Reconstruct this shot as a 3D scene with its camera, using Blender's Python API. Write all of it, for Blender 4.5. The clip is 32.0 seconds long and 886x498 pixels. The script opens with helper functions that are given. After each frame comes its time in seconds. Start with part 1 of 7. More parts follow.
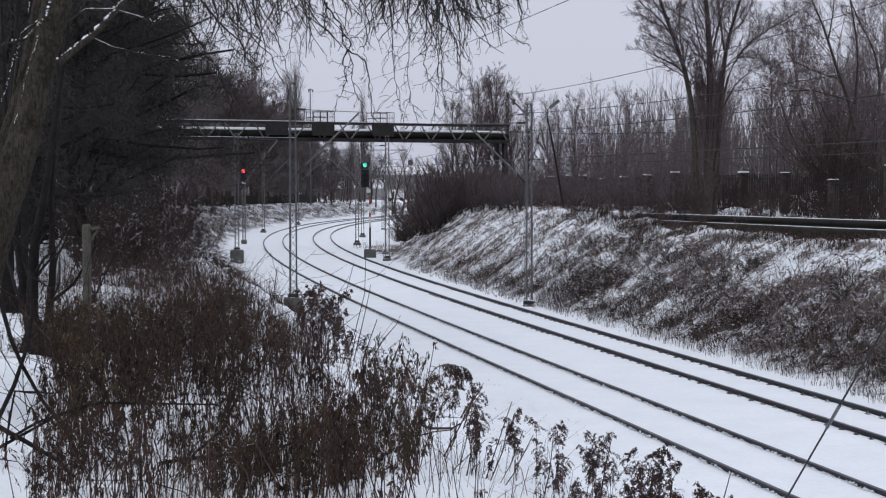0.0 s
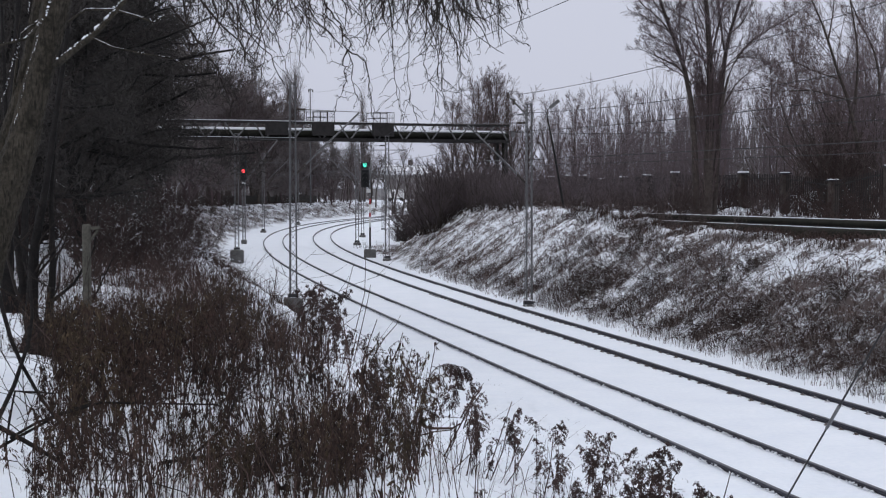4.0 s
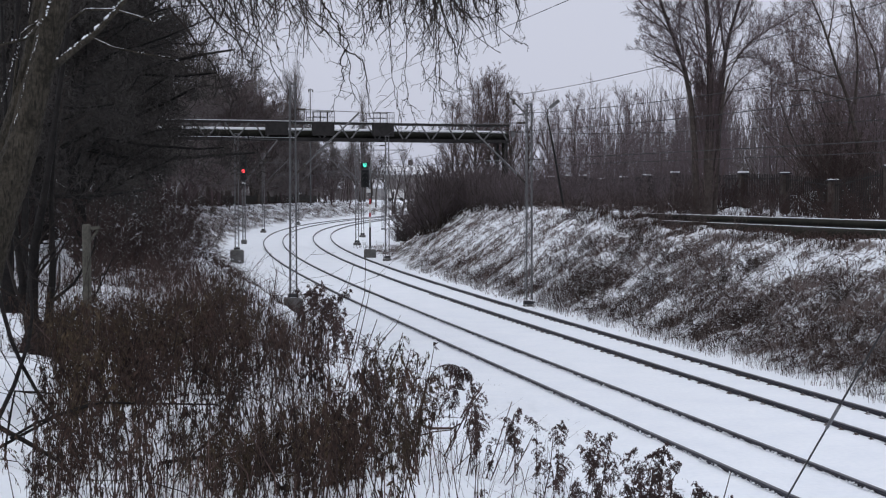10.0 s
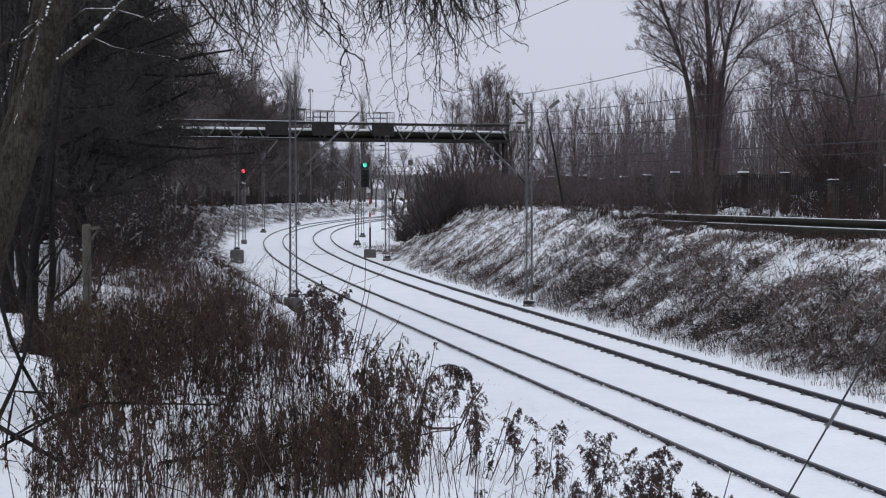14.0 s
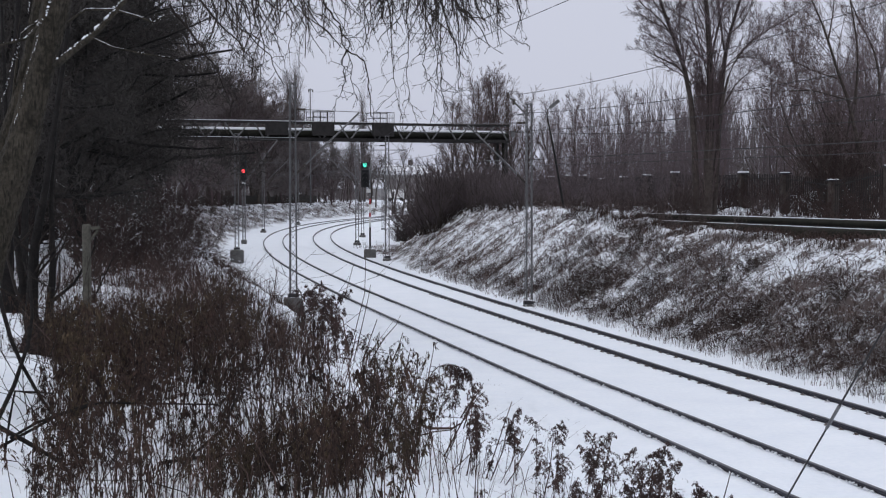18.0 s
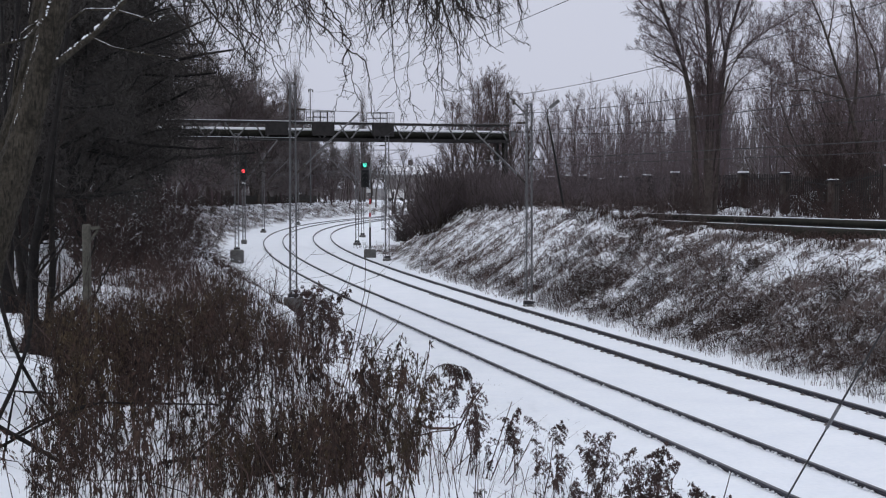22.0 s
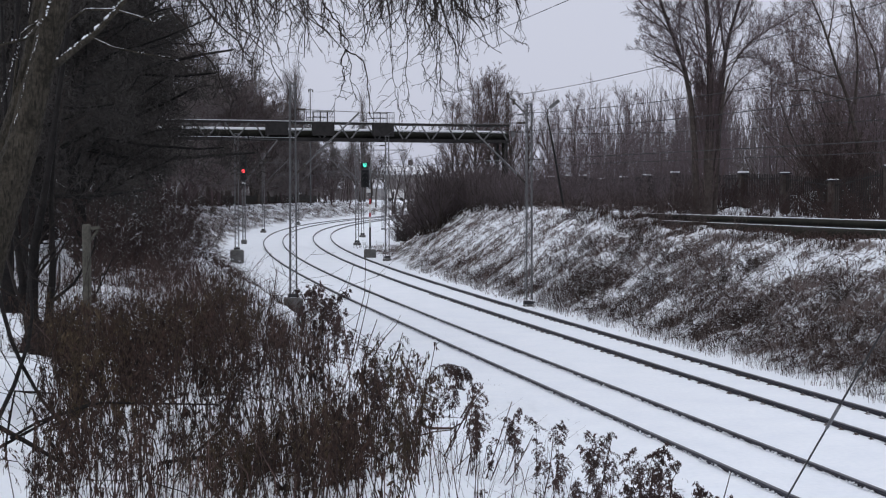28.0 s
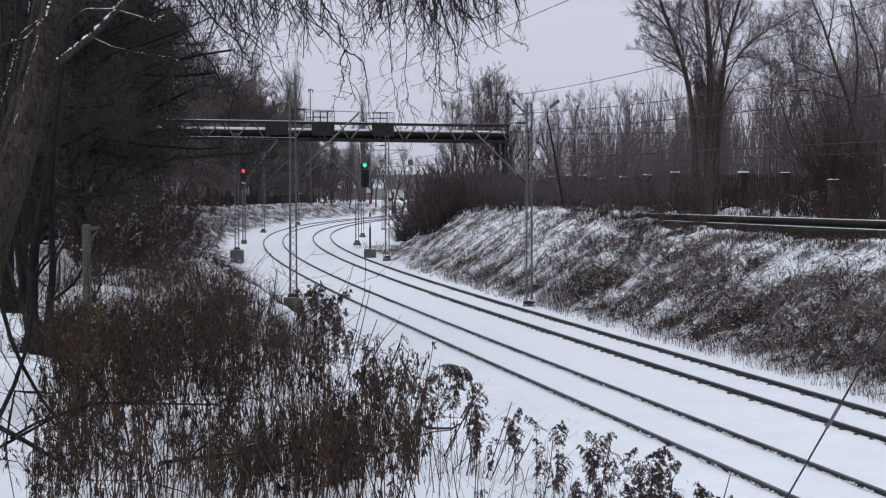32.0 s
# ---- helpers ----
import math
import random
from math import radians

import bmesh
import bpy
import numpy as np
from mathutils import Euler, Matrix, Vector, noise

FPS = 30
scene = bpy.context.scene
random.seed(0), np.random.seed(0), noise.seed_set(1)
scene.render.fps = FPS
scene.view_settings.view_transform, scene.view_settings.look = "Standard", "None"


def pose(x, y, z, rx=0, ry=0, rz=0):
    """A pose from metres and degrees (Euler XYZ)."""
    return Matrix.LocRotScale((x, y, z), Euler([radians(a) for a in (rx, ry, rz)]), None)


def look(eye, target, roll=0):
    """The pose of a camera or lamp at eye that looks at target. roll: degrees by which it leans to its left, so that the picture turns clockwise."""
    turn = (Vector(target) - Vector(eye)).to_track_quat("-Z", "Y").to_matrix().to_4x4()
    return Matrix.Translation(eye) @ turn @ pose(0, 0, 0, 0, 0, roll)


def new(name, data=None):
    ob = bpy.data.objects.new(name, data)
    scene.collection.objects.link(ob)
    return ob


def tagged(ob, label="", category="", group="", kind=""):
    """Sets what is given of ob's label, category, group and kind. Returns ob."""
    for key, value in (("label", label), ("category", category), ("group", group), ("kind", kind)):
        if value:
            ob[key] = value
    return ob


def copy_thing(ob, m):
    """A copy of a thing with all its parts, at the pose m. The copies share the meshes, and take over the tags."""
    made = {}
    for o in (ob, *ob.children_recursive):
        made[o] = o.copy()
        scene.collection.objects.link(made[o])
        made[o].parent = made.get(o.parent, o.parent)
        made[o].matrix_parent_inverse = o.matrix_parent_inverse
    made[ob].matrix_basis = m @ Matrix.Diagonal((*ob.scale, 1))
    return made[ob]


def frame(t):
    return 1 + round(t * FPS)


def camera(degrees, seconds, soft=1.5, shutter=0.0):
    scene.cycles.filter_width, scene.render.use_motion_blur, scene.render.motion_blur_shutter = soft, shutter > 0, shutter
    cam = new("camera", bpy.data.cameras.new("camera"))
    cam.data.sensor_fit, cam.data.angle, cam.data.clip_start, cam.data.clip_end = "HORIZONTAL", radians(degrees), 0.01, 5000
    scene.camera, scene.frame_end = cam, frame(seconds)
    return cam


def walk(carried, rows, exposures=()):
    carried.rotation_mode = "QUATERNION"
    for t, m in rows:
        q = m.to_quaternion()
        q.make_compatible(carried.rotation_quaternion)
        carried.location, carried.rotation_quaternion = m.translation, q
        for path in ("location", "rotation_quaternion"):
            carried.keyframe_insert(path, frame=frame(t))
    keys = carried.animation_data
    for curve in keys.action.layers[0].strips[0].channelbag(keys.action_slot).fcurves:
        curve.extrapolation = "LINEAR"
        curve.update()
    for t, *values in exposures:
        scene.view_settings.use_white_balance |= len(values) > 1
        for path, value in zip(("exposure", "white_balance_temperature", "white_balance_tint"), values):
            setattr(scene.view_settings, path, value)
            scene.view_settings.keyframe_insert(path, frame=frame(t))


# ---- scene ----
cam = camera(31.28, 32.0, soft=1.2)
EYE = (0.0, 0.0, 4.79)
VIEW = pose(*EYE, 90 - 2.376, 0, 0)
walk(cam, [(0, VIEW), (32, VIEW)], exposures=[(0, 0.0), (32, 0.0)])

# ---------------------------------------------------------------- light
world = bpy.data.worlds.new("overcast")
scene.world = world
world.use_nodes = True
wt = world.node_tree
wt.nodes.clear()
w_out = wt.nodes.new("ShaderNodeOutputWorld")
w_bg = wt.nodes.new("ShaderNodeBackground")
w_sky = wt.nodes.new("ShaderNodeTexSky")
w_sky.sky_type = "NISHITA"
w_sky.sun_disc = False
w_sky.sun_elevation = radians(16)
w_sky.sun_rotation = radians(200)
w_grey = wt.nodes.new("ShaderNodeHueSaturation")
w_grey.inputs["Saturation"].default_value = 0.15
w_grey.inputs["Value"].default_value = 0.10
w_co = wt.nodes.new("ShaderNodeTexCoord")
w_sep = wt.nodes.new("ShaderNodeSeparateXYZ")
w_ramp = wt.nodes.new("ShaderNodeValToRGB")
w_ramp.color_ramp.elements[0].position = 0.0
w_ramp.color_ramp.elements[0].color = (0.515, 0.54, 0.665, 1)
w_ramp.color_ramp.elements[1].position = 1.0
w_ramp.color_ramp.elements[1].color = (1.03, 1.06, 1.18, 1)
w_noise = wt.nodes.new("ShaderNodeTexNoise")
w_noise.inputs["Scale"].default_value = 2.2
w_noise.inputs["Detail"].default_value = 4
w_cloud = wt.nodes.new("ShaderNodeMapRange")
w_cloud.inputs["To Min"].default_value = 0.93
w_cloud.inputs["To Max"].default_value = 1.07
w_mul = wt.nodes.new("ShaderNodeVectorMath")
w_mul.operation = "SCALE"
w_mix = wt.nodes.new("ShaderNodeMix")
w_mix.data_type = "RGBA"
w_mix.inputs[0].default_value = 0.88
wt.links.new(w_sky.outputs[0], w_grey.inputs["Color"])
wt.links.new(w_co.outputs["Generated"], w_sep.inputs[0])
wt.links.new(w_co.outputs["Generated"], w_noise.inputs["Vector"])
wt.links.new(w_sep.outputs["Z"], w_ramp.inputs[0])
wt.links.new(w_noise.outputs[0], w_cloud.inputs["Value"])
wt.links.new(w_ramp.outputs[0], w_mul.inputs[0])
wt.links.new(w_cloud.outputs[0], w_mul.inputs["Scale"])
wt.links.new(w_grey.outputs[0], w_mix.inputs[6])
wt.links.new(w_mul.outputs[0], w_mix.inputs[7])
wt.links.new(w_mix.outputs[2], w_bg.inputs["Color"])
w_bg.inputs["Strength"].default_value = 1.04
wt.links.new(w_bg.outputs[0], w_out.inputs["Surface"])

sun = new("sun", bpy.data.lights.new("sun", "SUN"))
sun.data.energy = 0.5
sun.data.angle = radians(40)
sun.data.color = (1.0, 0.97, 0.93)
sun.matrix_world = look((0, 0, 60), (18, 35, 0))


# ---------------------------------------------------------------- materials
def node_material(name, dark, light, scale=8.0, fine=60.0, rough=0.8, metal=0.0, bump=0.3, snow=0.0, snow_from=0.55, object_space=False, vary=0.0):
    """A two-scale noise between two colours, with bump; snow: how much of it lies on upward faces."""
    m = bpy.data.materials.new(name)
    m.use_nodes = True
    n, l = m.node_tree.nodes, m.node_tree.links
    b = n["Principled BSDF"]
    b.inputs["Roughness"].default_value = rough
    b.inputs["Metallic"].default_value = metal
    b.inputs["Specular IOR Level"].default_value = 0.25
    co = n.new("ShaderNodeTexCoord")
    src = co.outputs["Object"] if object_space else n.new("ShaderNodeNewGeometry").outputs["Position"]
    big, small = n.new("ShaderNodeTexNoise"), n.new("ShaderNodeTexNoise")
    for t, s in ((big, scale), (small, fine)):
        t.inputs["Scale"].default_value = s
        t.inputs["Detail"].default_value = 5
        l.new(src, t.inputs["Vector"])
    add = n.new("ShaderNodeMath")
    add.operation = "ADD"
    l.new(big.outputs[0], add.inputs[0])
    l.new(small.outputs[0], add.inputs[1])
    rng_node = n.new("ShaderNodeMapRange")
    rng_node.inputs["From Min"].default_value = 0.7
    rng_node.inputs["From Max"].default_value = 1.3
    l.new(add.outputs[0], rng_node.inputs["Value"])
    mix = n.new("ShaderNodeMix")
    mix.data_type = "RGBA"
    mix.inputs[6].default_value = (*dark, 1)
    mix.inputs[7].default_value = (*light, 1)
    l.new(rng_node.outputs[0], mix.inputs[0])
    colour = mix.outputs[2]
    if vary:
        isl = n.new("ShaderNodeNewGeometry")
        hsv = n.new("ShaderNodeHueSaturation")
        mr = n.new("ShaderNodeMapRange")
        mr.inputs["To Min"].default_value = 1 - vary
        mr.inputs["To Max"].default_value = 1 + vary
        one = n.new("ShaderNodeObjectInfo")
        both = n.new("ShaderNodeMix")
        both.inputs[0].default_value = 0.5
        l.new(isl.outputs["Random Per Island"], both.inputs[2])
        l.new(one.outputs["Random"], both.inputs[3])
        l.new(both.outputs[0], mr.inputs["Value"])
        l.new(mr.outputs[0], hsv.inputs["Value"])
        l.new(colour, hsv.inputs["Color"])
        colour = hsv.outputs[0]
    if snow:
        g = n.new("ShaderNodeNewGeometry")
        sep = n.new("ShaderNodeSeparateXYZ")
        l.new(g.outputs["Normal"], sep.inputs[0])
        patch = n.new("ShaderNodeTexNoise")
        patch.inputs["Scale"].default_value = 3.0
        patch.inputs["Detail"].default_value = 6
        l.new(g.outputs["Position"], patch.inputs["Vector"])
        s1 = n.new("ShaderNodeMapRange")
        s1.inputs["From Min"].default_value = snow_from
        s1.inputs["From Max"].default_value = snow_from + 0.2
        l.new(sep.outputs["Z"], s1.inputs["Value"])
        s2 = n.new("ShaderNodeMapRange")
        s2.inputs["From Min"].default_value = 0.62 - 0.35 * snow
        s2.inputs["From Max"].default_value = 0.72 - 0.35 * snow
        l.new(patch.outputs[0], s2.inputs["Value"])
        mm = n.new("ShaderNodeMath")
        mm.operation = "MULTIPLY"
        l.new(s1.outputs[0], mm.inputs[0])
        l.new(s2.outputs[0], mm.inputs[1])
        mx = n.new("ShaderNodeMix")
        mx.data_type = "RGBA"
        mx.inputs[7].default_value = (0.80, 0.82, 0.86, 1)
        l.new(mm.outputs[0], mx.inputs[0])
        l.new(colour, mx.inputs[6])
        colour = mx.outputs[2]
    l.new(colour, b.inputs["Base Color"])
    if bump:
        bp = n.new("ShaderNodeBump")
        bp.inputs["Strength"].default_value = bump
        bp.inputs["Distance"].default_value = 0.02
        l.new(add.outputs[0], bp.inputs["Height"])
        l.new(bp.outputs[0], b.inputs["Normal"])
    return m


def glow_material(name, colour, strength):
    m = bpy.data.materials.new(name)
    m.use_nodes = True
    b = m.node_tree.nodes["Principled BSDF"]
    b.inputs["Base Color"].default_value = (*colour, 1)
    b.inputs["Emission Color"].default_value = (*colour, 1)
    b.inputs["Emission Strength"].default_value = strength
    return m


def ground_material():
    """Snow that lets dead grass and leaf litter through on the steep banks and in patches."""
    m = node_material("snow_ground", (0.745, 0.79, 0.85), (0.825, 0.86, 0.90), scale=0.9, fine=9, rough=0.65, bump=0.7)
    n, l = m.node_tree.nodes, m.node_tree.links
    b = n["Principled BSDF"]
    snow_colour = b.inputs["Base Color"].links[0].from_socket
    g = n.new("ShaderNodeNewGeometry")
    sep = n.new("ShaderNodeSeparateXYZ")
    l.new(g.outputs["Normal"], sep.inputs[0])
    steep = n.new("ShaderNodeMapRange")
    steep.inputs["From Min"].default_value = 0.985
    steep.inputs["From Max"].default_value = 0.90
    l.new(sep.outputs["Z"], steep.inputs["Value"])
    p1, p2 = n.new("ShaderNodeTexNoise"), n.new("ShaderNodeTexNoise")
    for t, s in ((p1, 1.7), (p2, 9.0)):
        t.inputs["Scale"].default_value = s
        t.inputs["Detail"].default_value = 8
        t.inputs["Roughness"].default_value = 0.7
        l.new(g.outputs["Position"], t.inputs["Vector"])
    both = n.new("ShaderNodeMath")
    both.operation = "ADD"
    l.new(p1.outputs[0], both.inputs[0])
    l.new(p2.outputs[0], both.inputs[1])
    cover = n.new("ShaderNodeAttribute")
    cover.attribute_name = "litter"
    more = n.new("ShaderNodeMath")
    more.operation = "MULTIPLY_ADD"
    more.inputs[1].default_value = 0.62
    l.new(cover.outputs["Fac"], more.inputs[0])
    l.new(both.outputs[0], more.inputs[2])
    cut = n.new("ShaderNodeMapRange")
    cut.inputs["From Min"].default_value = 1.27
    cut.inputs["From Max"].default_value = 1.37
    l.new(more.outputs[0], cut.inputs["Value"])
    amount = n.new("ShaderNodeMath")
    amount.operation = "MULTIPLY"
    l.new(steep.outputs[0], amount.inputs[0])
    l.new(cut.outputs[0], amount.inputs[1])
    litter = n.new("ShaderNodeMix")
    litter.data_type = "RGBA"
    litter.inputs[6].default_value = (0.045, 0.035, 0.033, 1)
    litter.inputs[7].default_value = (0.150, 0.122, 0.115, 1)
    l.new(p2.outputs[0], litter.inputs[0])
    mx = n.new("ShaderNodeMix")
    mx.data_type = "RGBA"
    l.new(amount.outputs[0], mx.inputs[0])
    l.new(snow_colour, mx.inputs[6])
    l.new(litter.outputs[2], mx.inputs[7])
    l.new(mx.outputs[2], b.inputs["Base Color"])
    return m


GROUND = ground_material()
SNOW = node_material("snow", (0.78, 0.80, 0.85), (0.86, 0.88, 0.91), scale=4, fine=40, rough=0.6, bump=0.2)
RAIL = node_material("rusted_rail", (0.017, 0.0165, 0.024), (0.044, 0.042, 0.055), scale=2, fine=30, rough=0.55, metal=0.35, bump=0.15)
RAIL_TOP = node_material("worn_rail_top", (0.066, 0.067, 0.080), (0.125, 0.127, 0.142), scale=3, fine=50, rough=0.5, metal=0.5, bump=0.05)
CLIP = node_material("rail_clip_iron", (0.06, 0.05, 0.045), (0.14, 0.12, 0.11), scale=10, fine=80, snow=0.35, snow_from=0.6)
GALV = node_material("galvanised_steel", (0.095, 0.095, 0.10), (0.18, 0.18, 0.185), scale=3, fine=40, rough=0.6, metal=0.3, bump=0.1)
DARKSTEEL = node_material("dark_painted_steel", (0.025, 0.025, 0.028), (0.06, 0.06, 0.065), scale=3, fine=30, rough=0.6, metal=0.2, bump=0.1, snow=0.55, snow_from=0.7)
BRIDGE = node_material("black_steel", (0.014, 0.013, 0.013), (0.036, 0.033, 0.033), scale=3, fine=30, rough=0.7, metal=0.1, bump=0.1)
CONCRETE = node_material("weathered_concrete", (0.07, 0.07, 0.07), (0.15, 0.147, 0.143), scale=5, fine=50, rough=0.9, bump=0.4, snow=0.8, snow_from=0.75)
BLACK = node_material("signal_black", (0.012, 0.012, 0.014), (0.03, 0.03, 0.032), scale=6, fine=40, rough=0.5, bump=0.05)
RED = node_material("signal_red_paint", (0.30, 0.02, 0.03), (0.42, 0.04, 0.05), scale=6, fine=40, rough=0.5, bump=0.05)
WHITE = node_material("signal_white_paint", (0.60, 0.60, 0.60), (0.75, 0.75, 0.74), scale=6, fine=40, rough=0.5, bump=0.05)
WIRE = node_material("overhead_wire", (0.025, 0.025, 0.027), (0.055, 0.055, 0.058), scale=2, fine=20, rough=0.85, bump=0)
BARK_DARK = node_material("dark_bark", (0.030, 0.024, 0.022), (0.085, 0.070, 0.062), scale=6, fine=45, rough=0.95, bump=0.8, snow=0.25, snow_from=0.6)
# canopy shade over the near trunks is put into this bark colour
BARK_SHADED = node_material("shaded_bark", (0.005, 0.0045, 0.0045), (0.016, 0.014, 0.013), scale=6, fine=45, rough=0.95, bump=0.8)
BARK_MOSS = node_material("mossy_bark", (0.013, 0.0115, 0.008), (0.064, 0.055, 0.042), scale=9, fine=42, rough=0.95, bump=1.0, snow=0.4, snow_from=0.6)
# these four far twig colours are paled to stand in for distance haze
TWIG = node_material("bare_twigs", (0.0667, 0.0489, 0.0495), (0.1414, 0.1081, 0.1089), scale=1.5, fine=20, rough=0.95, bump=0)
TWIG_PALE = node_material("pale_hazed_twigs", (0.0869, 0.0677, 0.0733), (0.1717, 0.1363, 0.1465), scale=1.5, fine=20, rough=0.95, bump=0)
TWIG_MISTED = node_material("misted_twigs", (0.0656, 0.0526, 0.0554), (0.1335, 0.1095, 0.1154), scale=1.5, fine=20, rough=0.95, bump=0)
TWIG_HAZED = node_material("hazed_twigs", (0.085, 0.075, 0.076), (0.170, 0.150, 0.150), scale=0.4, fine=8, rough=0.95, bump=0)
TWIG_DARK = node_material("dark_twigs", (0.0242, 0.0160, 0.0153), (0.0626, 0.0414, 0.0376), scale=1.5, fine=20, rough=0.95, bump=0)
TWIG_MID = node_material("greyish_brown_twigs", (0.0434, 0.0310, 0.0327), (0.0990, 0.0724, 0.0762), scale=1.5, fine=20, rough=0.95, bump=0)
TWIG_BLACK = node_material("black_twigs", (0.010, 0.008, 0.007), (0.032, 0.025, 0.022), scale=1.5, fine=20, rough=0.95, bump=0)
TWIG_SNOW = node_material("twigs_with_snow", (0.0263, 0.0179, 0.0168), (0.0727, 0.0517, 0.0475), scale=1.5, fine=20, rough=0.95, bump=0, snow=0.5, snow_from=0.45)
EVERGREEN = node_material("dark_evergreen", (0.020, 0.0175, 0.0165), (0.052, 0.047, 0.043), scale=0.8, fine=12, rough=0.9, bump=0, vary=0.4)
# paler with distance: haze is put into these two evergreen colours
EVERGREEN_MID = node_material("half_hazed_evergreen", (0.034, 0.029, 0.028), (0.082, 0.072, 0.068), scale=0.8, fine=12, rough=0.9, bump=0, vary=0.4)
EVERGREEN_FAR = node_material("brown_hazed_evergreen", (0.078, 0.068, 0.066), (0.160, 0.140, 0.136), scale=0.8, fine=12, rough=0.9, bump=0, vary=0.4)
WEED = node_material("dead_weed", (0.0101, 0.0062, 0.0051), (0.0606, 0.0371, 0.0287), scale=5, fine=40, rough=0.95, bump=0, vary=0.75)
PLUME = node_material("dry_flower_plumes", (0.0202, 0.0132, 0.0129), (0.0889, 0.0583, 0.0535), scale=9, fine=60, rough=0.95, bump=0, vary=0.6)
OCHRE = node_material("withered_ochre_leaves", (0.016, 0.011, 0.007), (0.095, 0.069, 0.042), scale=6, fine=50, rough=0.95, bump=0, vary=0.7)
GRASS = node_material("dead_grass", (0.0283, 0.0188, 0.0178), (0.1273, 0.0855, 0.0752), scale=0.7, fine=9, rough=0.95, bump=0, vary=0.45)
ROOF = node_material("snowy_roof", (0.60, 0.62, 0.66), (0.80, 0.82, 0.86), scale=0.5, fine=6, rough=0.8, bump=0.1)
PLASTER = node_material("grey_plaster", (0.20, 0.19, 0.19), (0.32, 0.305, 0.30), scale=0.6, fine=8, rough=0.9, bump=0.1)
PIPE = node_material("pipe_cladding", (0.011, 0.011, 0.009), (0.028, 0.028, 0.021), scale=2.5, fine=25, rough=0.85, bump=0.15)
POSTWOOD = node_material("grey_weathered_post", (0.045, 0.044, 0.036), (0.105, 0.100, 0.085), scale=6, fine=40, rough=0.95, bump=0.6)
DARKWOOD = node_material("dark_weathered_wood", (0.020, 0.019, 0.017), (0.058, 0.054, 0.048), scale=4, fine=30, rough=0.95, bump=0.5)
PIPE.node_tree.nodes["Principled BSDF"].inputs["Specular IOR Level"].default_value = 0.15
BRICK = node_material("dark_brick", (0.030, 0.025, 0.023), (0.085, 0.070, 0.062), scale=4, fine=30, rough=0.9, bump=0.4)
def furrow(m, dark, along=0.18):
    """Dark furrows running up the stem, worked into a bark material."""
    n, l = m.node_tree.nodes, m.node_tree.links
    b = n["Principled BSDF"]
    under = b.inputs["Base Color"].links[0].from_socket
    co, mp, tx = n.new("ShaderNodeTexCoord"), n.new("ShaderNodeMapping"), n.new("ShaderNodeTexNoise")
    mp.inputs["Scale"].default_value = (1, 1, along)
    mp.inputs["Rotation"].default_value = (0, -0.17, 0)
    tx.inputs["Scale"].default_value = 80
    tx.inputs["Detail"].default_value = 6
    l.new(co.outputs["Object"], mp.inputs["Vector"])
    l.new(mp.outputs[0], tx.inputs["Vector"])
    mr = n.new("ShaderNodeMapRange")
    mr.inputs["From Min"].default_value = 0.46
    mr.inputs["From Max"].default_value = 0.68
    l.new(tx.outputs[0], mr.inputs["Value"])
    mx = n.new("ShaderNodeMix")
    mx.data_type = "RGBA"
    mx.inputs[7].default_value = (*dark, 1)
    l.new(mr.outputs[0], mx.inputs[0])
    l.new(under, mx.inputs[6])
    l.new(mx.outputs[2], b.inputs["Base Color"])


furrow(BARK_MOSS, (0.014, 0.012, 0.009))
RED_GLOW = glow_material("red_lamp", (1.0, 0.05, 0.06), 3.0)
GREEN_GLOW = glow_material("green_lamp", (0.06, 0.72, 0.50), 1.5)


